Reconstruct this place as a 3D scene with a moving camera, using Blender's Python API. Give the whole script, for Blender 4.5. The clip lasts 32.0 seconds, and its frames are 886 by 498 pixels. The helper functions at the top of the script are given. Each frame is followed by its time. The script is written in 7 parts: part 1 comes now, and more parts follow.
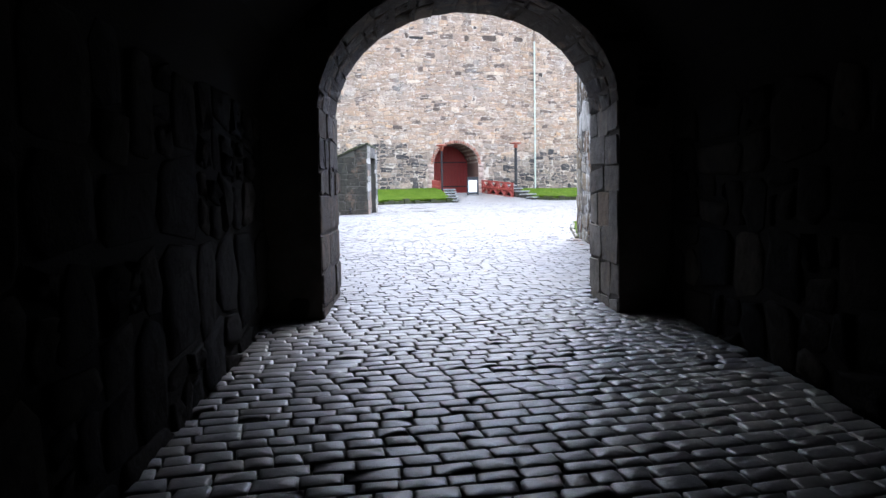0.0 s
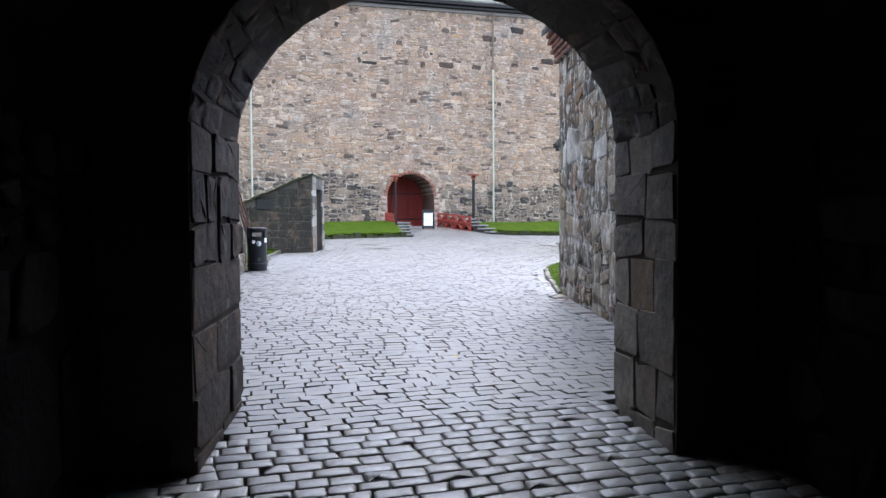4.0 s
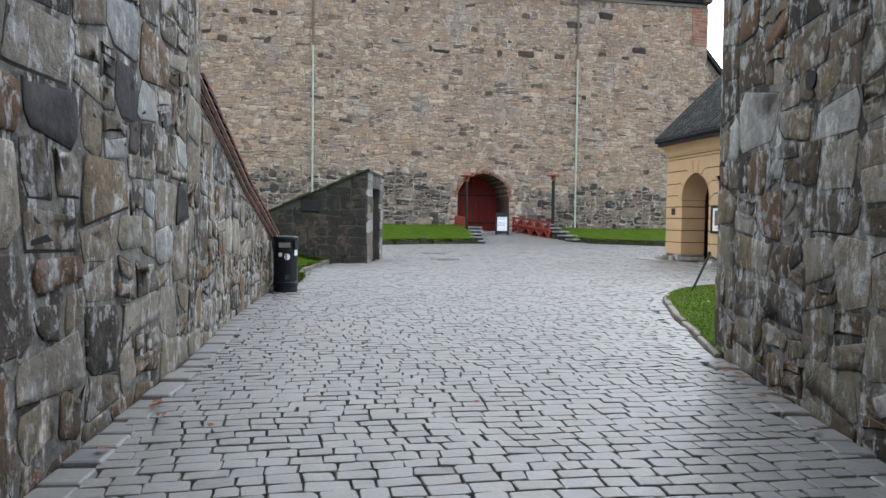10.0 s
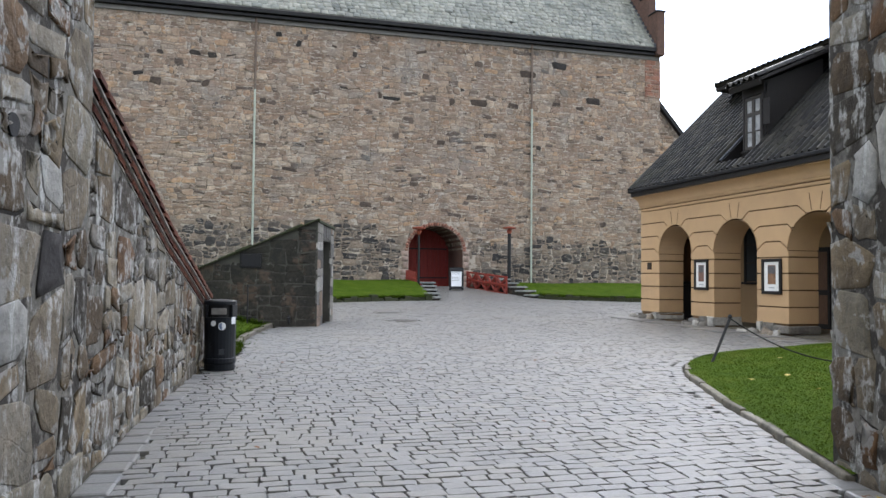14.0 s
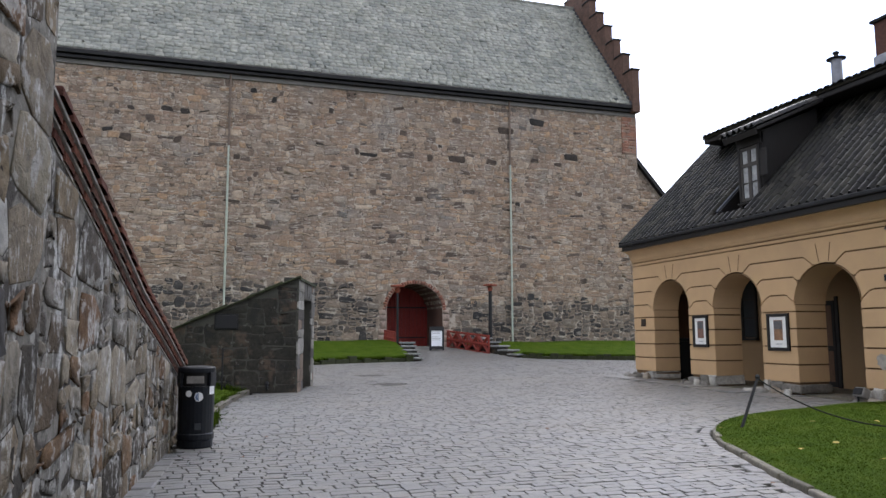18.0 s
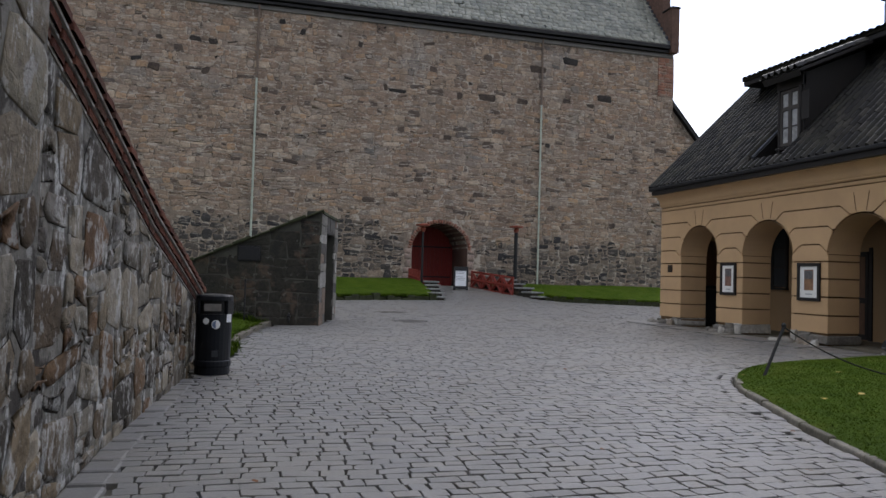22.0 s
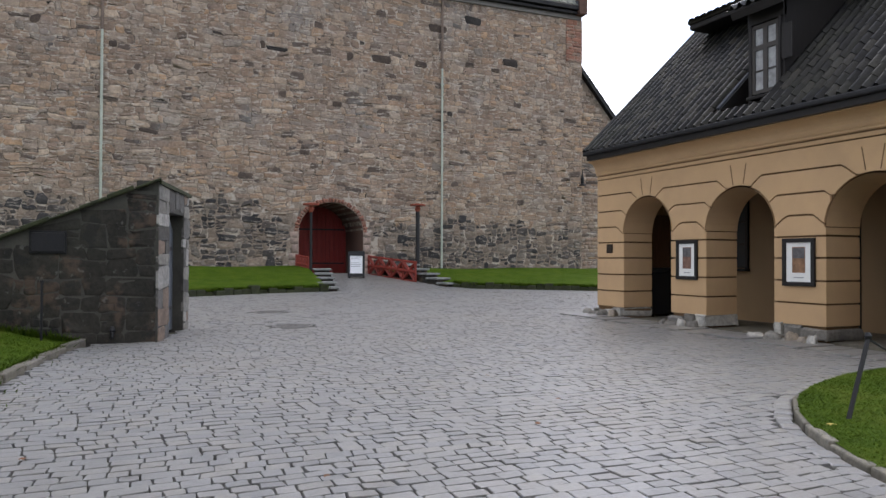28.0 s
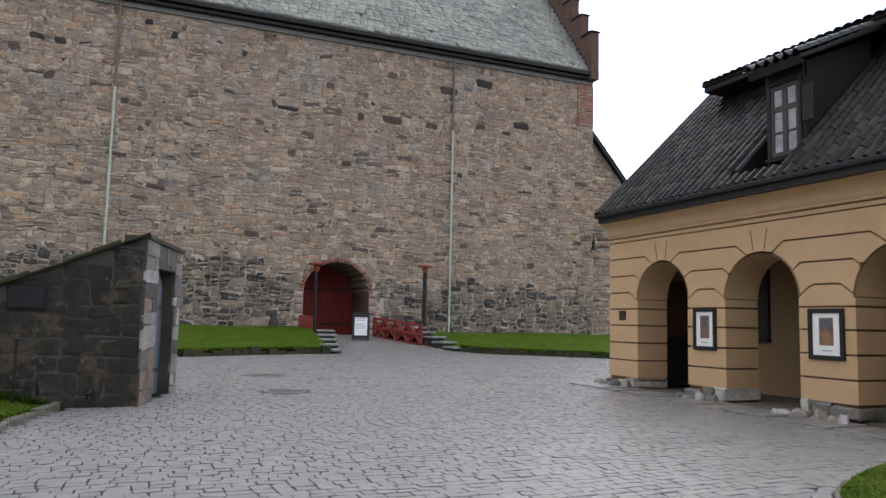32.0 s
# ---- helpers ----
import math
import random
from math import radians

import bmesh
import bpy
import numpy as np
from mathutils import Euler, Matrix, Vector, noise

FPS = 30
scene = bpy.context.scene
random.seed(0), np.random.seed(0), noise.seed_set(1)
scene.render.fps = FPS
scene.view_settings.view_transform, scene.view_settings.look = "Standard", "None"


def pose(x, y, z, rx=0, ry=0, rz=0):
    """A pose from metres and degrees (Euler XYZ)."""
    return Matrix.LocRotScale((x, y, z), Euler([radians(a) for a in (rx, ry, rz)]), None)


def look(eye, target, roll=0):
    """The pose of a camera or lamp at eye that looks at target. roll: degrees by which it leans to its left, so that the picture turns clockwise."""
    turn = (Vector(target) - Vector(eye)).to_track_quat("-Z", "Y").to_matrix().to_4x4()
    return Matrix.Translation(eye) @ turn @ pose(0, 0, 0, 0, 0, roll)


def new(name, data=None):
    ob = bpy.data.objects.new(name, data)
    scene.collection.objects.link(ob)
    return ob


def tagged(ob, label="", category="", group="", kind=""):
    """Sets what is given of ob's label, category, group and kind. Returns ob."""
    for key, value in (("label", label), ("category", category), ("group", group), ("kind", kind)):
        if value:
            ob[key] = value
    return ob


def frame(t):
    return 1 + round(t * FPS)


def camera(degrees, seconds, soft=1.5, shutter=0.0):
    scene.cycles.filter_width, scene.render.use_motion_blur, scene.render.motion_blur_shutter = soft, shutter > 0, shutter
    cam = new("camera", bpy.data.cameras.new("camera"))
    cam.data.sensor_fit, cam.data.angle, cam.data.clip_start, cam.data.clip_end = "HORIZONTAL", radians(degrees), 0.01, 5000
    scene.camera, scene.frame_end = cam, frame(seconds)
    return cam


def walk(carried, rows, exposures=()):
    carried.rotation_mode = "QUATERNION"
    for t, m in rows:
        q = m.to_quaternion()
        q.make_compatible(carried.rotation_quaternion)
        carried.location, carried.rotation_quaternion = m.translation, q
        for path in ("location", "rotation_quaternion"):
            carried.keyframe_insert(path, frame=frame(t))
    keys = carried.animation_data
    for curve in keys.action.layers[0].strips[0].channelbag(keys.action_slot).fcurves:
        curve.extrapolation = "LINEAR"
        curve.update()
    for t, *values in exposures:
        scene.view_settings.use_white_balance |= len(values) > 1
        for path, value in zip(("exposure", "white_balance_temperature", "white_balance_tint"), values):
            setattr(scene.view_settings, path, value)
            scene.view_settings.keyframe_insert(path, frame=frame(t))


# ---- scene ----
cam = camera(62.3, 32.0)
PATH = [
    (0, (1.005, 0.212, 1.204), (1.432, 2.159, 1.047), -1.0),
    (0.5, (1.042, 0.508, 1.241), (1.454, 2.462, 1.139), -0.2),
    (1, (1.021, 0.855, 1.283), (1.569, 2.777, 1.202), -0.4),
    (1.5, (1.078, 1.181, 1.263), (1.636, 3.1, 1.206), -0.4),
    (2, (1.197, 1.51, 1.331), (1.701, 3.444, 1.256), -0.0),
    (2.5, (1.278, 1.94, 1.31), (1.798, 3.869, 1.223), 0.2),
    (4.5, (1.743, 3.212, 1.469), (2.299, 5.132, 1.392), -0.5),
    (5, (1.908, 3.57, 1.463), (2.38, 5.511, 1.372), 0.7),
    (5.5, (2.013, 3.903, 1.476), (2.422, 5.858, 1.377), 1.4),
    (6, (2.055, 4.27, 1.511), (2.501, 6.217, 1.404), 0.4),
    (6.5, (2.156, 4.612, 1.522), (2.563, 6.569, 1.47), -0.5),
    (7, (2.249, 4.966, 1.549), (2.617, 6.931, 1.491), 0.7),
    (7.5, (2.261, 5.336, 1.568), (2.669, 7.294, 1.518), -0.2),
    (8, (2.319, 5.648, 1.57), (2.707, 7.609, 1.504), -0.4),
    (8.5, (2.424, 5.975, 1.594), (2.734, 7.949, 1.517), -0.1),
    (9, (2.446, 6.244, 1.586), (2.776, 8.215, 1.49), 0.4),
    (9.5, (2.465, 6.577, 1.613), (2.84, 8.541, 1.551), 0.0),
    (10, (2.536, 6.969, 1.599), (2.901, 8.934, 1.524), 0.7),
    (10.5, (2.528, 7.261, 1.63), (2.869, 9.231, 1.569), 1.7),
    (11, (2.486, 7.695, 1.625), (2.967, 9.636, 1.64), 0.5),
    (11.5, (2.48, 7.991, 1.614), (2.975, 9.928, 1.624), -0.3),
    (12, (2.484, 8.294, 1.652), (2.968, 10.234, 1.642), 0.6),
    (12.5, (2.464, 8.63, 1.639), (2.979, 10.562, 1.601), 0.1),
    (13, (2.43, 8.923, 1.662), (3.007, 10.838, 1.649), -0.2),
    (13.5, (2.49, 9.193, 1.655), (3.029, 11.119, 1.687), -1.2),
    (14, (2.491, 9.465, 1.681), (3.011, 11.395, 1.753), 0.5),
    (14.5, (2.4, 9.814, 1.656), (3.067, 11.698, 1.741), -1.1),
    (16.5, (2.322, 10.55, 1.657), (3.143, 12.374, 1.693), -0.1),
    (17, (2.321, 10.568, 1.668), (3.067, 12.422, 1.742), 0.3),
    (17.5, (2.313, 10.569, 1.686), (2.986, 12.446, 1.833), 0.4),
    (18, (2.326, 10.575, 1.693), (2.919, 12.47, 1.925), -0.2),
    (18.5, (2.307, 10.557, 1.698), (2.814, 12.473, 1.97), -0.1),
    (19, (2.318, 10.54, 1.702), (2.757, 12.463, 2.032), 0.2),
    (19.5, (2.31, 10.517, 1.723), (2.678, 12.44, 2.131), 0.3),
    (20, (2.319, 10.506, 1.729), (2.69, 12.406, 2.23), 0.3),
    (20.5, (2.265, 10.489, 1.711), (2.642, 12.374, 2.264), 0.1),
    (21, (2.355, 10.531, 1.72), (2.748, 12.454, 2.105), 0.2),
    (21.5, (2.426, 10.568, 1.669), (2.843, 12.522, 1.76), 1.0),
    (22, (2.479, 10.754, 1.629), (3.005, 12.682, 1.701), 1.7),
    (22.5, (2.5, 11.138, 1.659), (3.143, 13.032, 1.648), 1.9),
    (23, (2.681, 11.482, 1.63), (3.348, 13.367, 1.645), 1.0),
    (23.5, (2.773, 11.869, 1.634), (3.459, 13.747, 1.624), 2.1),
    (24, (2.81, 12.25, 1.642), (3.592, 14.091, 1.638), -0.2),
    (24.5, (2.931, 12.644, 1.624), (3.694, 14.493, 1.626), -0.0),
    (25, (3.063, 12.982, 1.668), (3.782, 14.847, 1.613), 1.3),
    (25.5, (3.144, 13.418, 1.674), (3.933, 15.256, 1.644), 0.1),
    (27.5, (3.527, 14.728, 1.752), (4.353, 16.549, 1.786), -0.3),
    (28, (3.706, 14.995, 1.755), (4.505, 16.829, 1.783), 0.2),
    (28.5, (3.776, 15.232, 1.754), (4.548, 17.077, 1.771), 0.8),
    (29, (3.803, 15.489, 1.781), (4.609, 17.318, 1.844), -0.0),
    (29.5, (3.88, 15.586, 1.777), (4.588, 17.454, 1.853), 0.5),
    (30, (4.018, 15.626, 1.797), (4.602, 17.536, 1.908), 1.6),
    (30.5, (4.073, 15.633, 1.782), (4.603, 17.557, 1.91), 1.0),
    (31, (4.096, 15.612, 1.798), (4.633, 17.532, 1.958), 0.6),
    (31.5, (4.089, 15.62, 1.79), (4.63, 17.535, 1.991), 0.7),
    (32, (4.094, 15.59, 1.79), (4.861, 17.427, 1.987), 1.3),
]
EXPOSURES = [(0, 1.2, 6040, 10), (1, 1.12, 6040, 10), (2, 0.97, 6040, 10), (2.5, 0.91, 6040, 10), (4.5, 0.52, 6200, 10), (6, 0.36, 6300, 8), (9, 0.0, 6500, 4), (11, -0.03, 6600, 4), (13, -0.12, 6650, 5), (14.5, -0.2, 6680, 7), (17, -0.46, 6700, 10), (18, -0.6, 6700, 10), (19, -0.84, 6650, 10), (20, -1.54, 6550, 10), (20.5, -1.79, 6550, 10), (21, -2.14, 6550, 10), (21.5, -1.64, 6650, 10), (22, -1.25, 6700, 10), (22.5, -0.9, 6700, 10), (23.5, -0.78, 6750, 10), (25, -0.7, 6750, 10), (28, -0.62, 6750, 10), (32, -0.6, 6750, 10)]
walk(cam, [(t, look(eye, target, roll)) for t, eye, target, roll in PATH], EXPOSURES)

# ---- world and sun ----
world = bpy.data.worlds.new("overcast_sky")
scene.world = world
world.use_nodes = True
wn, wl = world.node_tree.nodes, world.node_tree.links
wn.clear()
sky = wn.new("ShaderNodeTexSky")
sky.sky_type, sky.sun_disc, sky.sun_elevation, sky.sun_rotation = "NISHITA", False, radians(42), radians(38)
sky_dim = wn.new("ShaderNodeMix")
sky_dim.data_type, sky_dim.blend_type = "RGBA", "MULTIPLY"
sky_dim.inputs[0].default_value = 1.0
sky_dim.inputs[7].default_value = (1.9, 2.15, 2.75, 1)
wl.new(sky.outputs[0], sky_dim.inputs[6])
cloud = wn.new("ShaderNodeTexNoise")
cloud.inputs["Scale"].default_value, cloud.inputs["Detail"].default_value, cloud.inputs["Roughness"].default_value = 2.4, 6.0, 0.55
cloud_ramp = wn.new("ShaderNodeValToRGB")
cloud_ramp.color_ramp.elements[0].position, cloud_ramp.color_ramp.elements[1].position = 0.43, 0.60
cloud_ramp.color_ramp.elements[0].color = (0.05, 0.05, 0.05, 1)
wl.new(cloud.outputs["Fac"], cloud_ramp.inputs[0])
sky_mix = wn.new("ShaderNodeMix")
sky_mix.data_type = "RGBA"
sky_mix.inputs[7].default_value = (25.0, 25.1, 25.6, 1)
wl.new(cloud_ramp.outputs[0], sky_mix.inputs[0])
wl.new(sky_dim.outputs[2], sky_mix.inputs[6])
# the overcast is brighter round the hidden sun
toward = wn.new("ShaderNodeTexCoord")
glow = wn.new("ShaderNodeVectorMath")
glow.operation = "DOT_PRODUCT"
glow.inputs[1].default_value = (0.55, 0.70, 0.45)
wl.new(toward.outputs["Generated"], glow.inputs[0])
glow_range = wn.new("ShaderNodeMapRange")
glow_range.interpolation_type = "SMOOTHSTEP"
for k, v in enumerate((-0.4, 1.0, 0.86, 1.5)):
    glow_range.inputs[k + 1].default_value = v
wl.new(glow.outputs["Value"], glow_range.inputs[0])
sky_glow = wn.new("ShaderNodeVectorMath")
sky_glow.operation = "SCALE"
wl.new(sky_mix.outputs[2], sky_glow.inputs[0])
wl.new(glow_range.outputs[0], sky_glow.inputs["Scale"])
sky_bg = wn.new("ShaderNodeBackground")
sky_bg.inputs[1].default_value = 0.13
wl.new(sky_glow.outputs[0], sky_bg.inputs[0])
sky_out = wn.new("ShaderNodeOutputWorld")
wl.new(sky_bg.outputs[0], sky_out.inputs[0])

sun = new("sun", bpy.data.lights.new("sun", "SUN"))
sun.data.energy, sun.data.angle, sun.data.color = 0.8, radians(30), (1.0, 0.97, 0.93)
sun.matrix_world = look((0, 0, 0), (-0.46, -0.59, -0.67))

# ---- materials ----


def nodes_of(name, rough=0.8, metal=0.0, spec=0.4):
    m = bpy.data.materials.new(name)
    m.use_nodes = True
    b = m.node_tree.nodes["Principled BSDF"]
    b.inputs["Roughness"].default_value, b.inputs["Metallic"].default_value = rough, metal
    b.inputs["Specular IOR Level"].default_value = spec
    return m, m.node_tree.nodes, m.node_tree.links, b


def noise_node(n, l, scale, detail=4.0, rough=0.55, vec=None, stretch=None):
    tc = n.new("ShaderNodeNewGeometry")
    src = tc.outputs["Position"]
    if vec == "object":
        src = n.new("ShaderNodeTexCoord").outputs["Object"]
    if stretch:
        mp = n.new("ShaderNodeMapping")
        mp.inputs["Scale"].default_value = stretch
        l.new(src, mp.inputs[0])
        src = mp.outputs[0]
    t = n.new("ShaderNodeTexNoise")
    t.inputs["Scale"].default_value, t.inputs["Detail"].default_value, t.inputs["Roughness"].default_value = scale, detail, rough
    l.new(src, t.inputs["Vector"])
    return t.outputs["Fac"]


def ramp_node(n, l, fac, stops, smooth=True):
    r = n.new("ShaderNodeValToRGB")
    el = r.color_ramp.elements
    while len(el) < len(stops):
        el.new(0.5)
    for e, (p, c) in zip(el, stops):
        e.position, e.color = p, (*c, 1) if len(c) == 3 else c
    if not smooth:
        r.color_ramp.interpolation = "CONSTANT"
    l.new(fac, r.inputs[0])
    return r.outputs[0]


def mix_node(n, l, fac, a, b, mode="MIX"):
    x = n.new("ShaderNodeMix")
    x.data_type, x.blend_type = "RGBA", mode
    for sock, v in ((x.inputs[0], fac), (x.inputs[6], a), (x.inputs[7], b)):
        if isinstance(v, (int, float)):
            sock.default_value = v
        elif isinstance(v, tuple):
            sock.default_value = (*v, 1)
        else:
            l.new(v, sock)
    return x.outputs[2]


def bump_node(n, l, b, height, strength=0.4, dist=0.01):
    k = n.new("ShaderNodeBump")
    k.inputs["Strength"].default_value, k.inputs["Distance"].default_value = strength, dist
    l.new(height, k.inputs["Height"])
    l.new(k.outputs[0], b.inputs["Normal"])


def stone_mat(name, tones, by="island", grain=26.0, stain=1.2, stain_colour=(0.09, 0.085, 0.07), stain_amount=0.5, rough=0.85, bump=0.5, speck=(1.25, 1.2, 1.15), gloss=None, tints=(), cracks=0.0, runs=0.0, soft=0.0, spec=0.3, smear=0.0):
    """Stone pieces: one tone for each piece, grain, pale flecks and large stains."""
    m, n, l, b = nodes_of(name, rough, spec=spec)
    if by == "island":
        rnd = n.new("ShaderNodeNewGeometry").outputs["Random Per Island"]
    else:
        rnd = n.new("ShaderNodeObjectInfo").outputs["Random"]
    k = len(tones)
    col = ramp_node(n, l, rnd, [(i / k, c) for i, c in enumerate(tones)], smooth=False)
    g = noise_node(n, l, grain, 6, 0.65)
    col = mix_node(n, l, 1.0, col, ramp_node(n, l, g, [(0.3, (0.62 + 0.38 * soft,) * 3), (0.55, (1, 1, 1)), (0.78, speck)]), "MULTIPLY")
    g2 = noise_node(n, l, grain * 0.16, 5, 0.6)
    col = mix_node(n, l, 1.0, col, ramp_node(n, l, g2, [(0.3, (0.68 + 0.32 * soft,) * 3), (0.7, (1.22 - 0.22 * soft, 1.2 - 0.2 * soft, 1.16 - 0.16 * soft))]), "MULTIPLY")
    s = noise_node(n, l, stain, 5, 0.6)
    sf = n.new("ShaderNodeMath")
    sf.operation = "MULTIPLY"
    sf.inputs[1].default_value = stain_amount
    l.new(ramp_node(n, l, s, [(0.5, (0, 0, 0)), (0.72, (1, 1, 1))]), sf.inputs[0])
    col = mix_node(n, l, sf.outputs[0], col, stain_colour)
    for scale, lo, hi, amount, colour in tints:
        f = ramp_node(n, l, noise_node(n, l, scale, 4, 0.6), [(lo, (0, 0, 0)), (hi, (amount,) * 3)])
        col = mix_node(n, l, f, col, colour)
    crack = None
    if cracks:
        # thin dark cracks and chipped seams within the stones
        geo = n.new("ShaderNodeNewGeometry")
        warp = n.new("ShaderNodeTexNoise")
        warp.inputs["Scale"].default_value, warp.inputs["Detail"].default_value = 5.0, 4.0
        push = n.new("ShaderNodeVectorMath")
        push.operation = "MULTIPLY_ADD"
        push.inputs[1].default_value = (0.10, 0.10, 0.10)
        l.new(geo.outputs["Position"], warp.inputs["Vector"])
        l.new(warp.outputs["Color"], push.inputs[0]), l.new(geo.outputs["Position"], push.inputs[2])
        vor = n.new("ShaderNodeTexVoronoi")
        vor.feature = "DISTANCE_TO_EDGE"
        vor.inputs["Scale"].default_value = 3.1
        l.new(push.outputs[0], vor.inputs["Vector"])
        crack = ramp_node(n, l, vor.outputs["Distance"], [(0.0, (1, 1, 1)), (0.028, (0, 0, 0))])
        where = ramp_node(n, l, noise_node(n, l, 2.2, 3, 0.6), [(0.46, (0, 0, 0)), (0.56, (cracks,) * 3)])
        crack = mix_node(n, l, 1.0, crack, where, "MULTIPLY")
        col = mix_node(n, l, crack, col, (0.035, 0.032, 0.028))
    if runs:
        # whitish lime runs down the face
        f1 = ramp_node(n, l, noise_node(n, l, 5.0, 5, 0.65, stretch=(1.5, 1.5, 0.4)), [(0.55, (0, 0, 0)), (0.60, (1, 1, 1))])
        f2 = ramp_node(n, l, noise_node(n, l, 16.0, 5, 0.7), [(0.4, (0.1, 0.1, 0.1)), (0.55, (runs,) * 3)])
        col = mix_node(n, l, mix_node(n, l, 1.0, f1, f2, "MULTIPLY"), col, (0.50, 0.50, 0.48))
    if smear:
        # lime wiped along the beds over the stones, and dark slips where it has fallen out
        f1 = ramp_node(n, l, noise_node(n, l, 2.6, 5, 0.65, stretch=(0.7, 0.7, 3.2)), [(0.555, (0, 0, 0)), (0.61, (smear,) * 3)])
        col = mix_node(n, l, f1, col, (0.46, 0.41, 0.355))
        f2 = ramp_node(n, l, noise_node(n, l, 3.1, 5, 0.65, stretch=(0.8, 0.8, 2.9)), [(0.62, (0, 0, 0)), (0.66, (smear,) * 3)])
        col = mix_node(n, l, f2, col, (0.085, 0.068, 0.06))
    l.new(col, b.inputs["Base Color"])
    if gloss:
        l.new(ramp_node(n, l, g2, [(0.3, (gloss[0],) * 3), (0.7, (gloss[1],) * 3)]), b.inputs["Roughness"])
    h = n.new("ShaderNodeMath")
    h.operation = "MULTIPLY_ADD"
    h.inputs[1].default_value = 0.6
    l.new(g, h.inputs[0]), l.new(g2, h.inputs[2])
    if crack is not None:
        dip = n.new("ShaderNodeMath")
        dip.operation = "MULTIPLY_ADD"
        dip.inputs[1].default_value = -0.8
        l.new(crack, dip.inputs[0]), l.new(h.outputs[0], dip.inputs[2])
        h = dip
    bump_node(n, l, b, h.outputs[0], bump, 0.03)
    return m


def plain_mat(name, colour, rough=0.6, metal=0.0, vary=0.25, scale=8.0, bump=0.15, spec=0.4, dirt=0.0, dirt_colour=(0.05, 0.045, 0.04), fine=60.0):
    m, n, l, b = nodes_of(name, rough, metal, spec)
    g = noise_node(n, l, scale, 5, 0.6)
    lo, hi = 1 - vary, 1 + vary * 0.7
    col = mix_node(n, l, 1.0, colour, ramp_node(n, l, g, [(0.3, (lo,) * 3), (0.7, (hi,) * 3)]), "MULTIPLY")
    f = noise_node(n, l, fine, 4, 0.6)
    col = mix_node(n, l, 1.0, col, ramp_node(n, l, f, [(0.25, (1 - vary * 0.5,) * 3), (0.75, (1 + vary * 0.3,) * 3)]), "MULTIPLY")
    if dirt:
        d = ramp_node(n, l, noise_node(n, l, scale * 0.25, 6, 0.65), [(0.45, (0, 0, 0)), (0.7, (dirt,) * 3)])
        col = mix_node(n, l, d, col, dirt_colour)
    l.new(col, b.inputs["Base Color"])
    l.new(ramp_node(n, l, g, [(0.3, (max(rough - 0.12, 0.05),) * 3), (0.7, (min(rough + 0.1, 1),) * 3)]), b.inputs["Roughness"])
    bump_node(n, l, b, f, bump, 0.01)
    return m


def wood_mat(name, colour, rough=0.6, vertical=True):
    m, n, l, b = nodes_of(name, rough)
    g = noise_node(n, l, 6.0, 6, 0.6, stretch=(9, 9, 0.6) if vertical else (0.8, 9, 9))
    col = mix_node(n, l, 1.0, colour, ramp_node(n, l, g, [(0.3, (0.6, 0.58, 0.56)), (0.7, (1.2, 1.18, 1.15))]), "MULTIPLY")
    l.new(col, b.inputs["Base Color"])
    bump_node(n, l, b, g, 0.25, 0.01)
    return m


COBBLE_TONES = [(0.209, 0.207, 0.204), (0.219, 0.215, 0.209), (0.199, 0.198, 0.198), (0.213, 0.21, 0.204), (0.227, 0.219, 0.205), (0.205, 0.203, 0.2), (0.214, 0.208, 0.201), (0.19, 0.191, 0.191)]
RUBBLE_TONES = [(0.124, 0.094, 0.062), (0.066, 0.056, 0.046), (0.176, 0.146, 0.107), (0.124, 0.07, 0.036), (0.214, 0.193, 0.157), (0.075, 0.054, 0.034), (0.15, 0.124, 0.088), (0.136, 0.085, 0.047), (0.041, 0.035, 0.027), (0.168, 0.13, 0.083), (0.104, 0.089, 0.068), (0.254, 0.222, 0.172), (0.095, 0.069, 0.041), (0.194, 0.172, 0.13)]
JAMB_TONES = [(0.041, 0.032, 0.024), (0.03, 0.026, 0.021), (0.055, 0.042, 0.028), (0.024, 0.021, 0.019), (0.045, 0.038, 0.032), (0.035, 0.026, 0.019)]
HALL_TONES = [(0.343, 0.253, 0.193), (0.299, 0.223, 0.174), (0.383, 0.286, 0.213), (0.326, 0.259, 0.213), (0.265, 0.196, 0.156), (0.424, 0.286, 0.187), (0.354, 0.278, 0.222), (0.281, 0.202, 0.156), (0.458, 0.365, 0.285), (0.326, 0.24, 0.181), (0.114, 0.089, 0.076), (0.372, 0.292, 0.23), (0.395, 0.292, 0.213), (0.304, 0.223, 0.171), (0.268, 0.227, 0.197), (0.349, 0.242, 0.176), (0.2, 0.147, 0.117), (0.332, 0.267, 0.216), (0.383, 0.316, 0.259), (0.309, 0.234, 0.181), (0.354, 0.249, 0.178), (0.292, 0.218, 0.176)]
BAND_TONES = [(0.06, 0.057, 0.058), (0.13, 0.11, 0.098), (0.043, 0.042, 0.045), (0.20, 0.162, 0.135), (0.075, 0.068, 0.066), (0.16, 0.14, 0.126), (0.26, 0.205, 0.165), (0.05, 0.048, 0.05), (0.105, 0.09, 0.082), (0.22, 0.19, 0.165)]
SHED_TONES = [(0.069, 0.066, 0.054), (0.09, 0.087, 0.07), (0.052, 0.049, 0.04), (0.106, 0.066, 0.043), (0.067, 0.066, 0.058), (0.063, 0.059, 0.047), (0.034, 0.032, 0.027), (0.118, 0.112, 0.091), (0.078, 0.056, 0.038), (0.058, 0.057, 0.047), (0.092, 0.078, 0.058)]

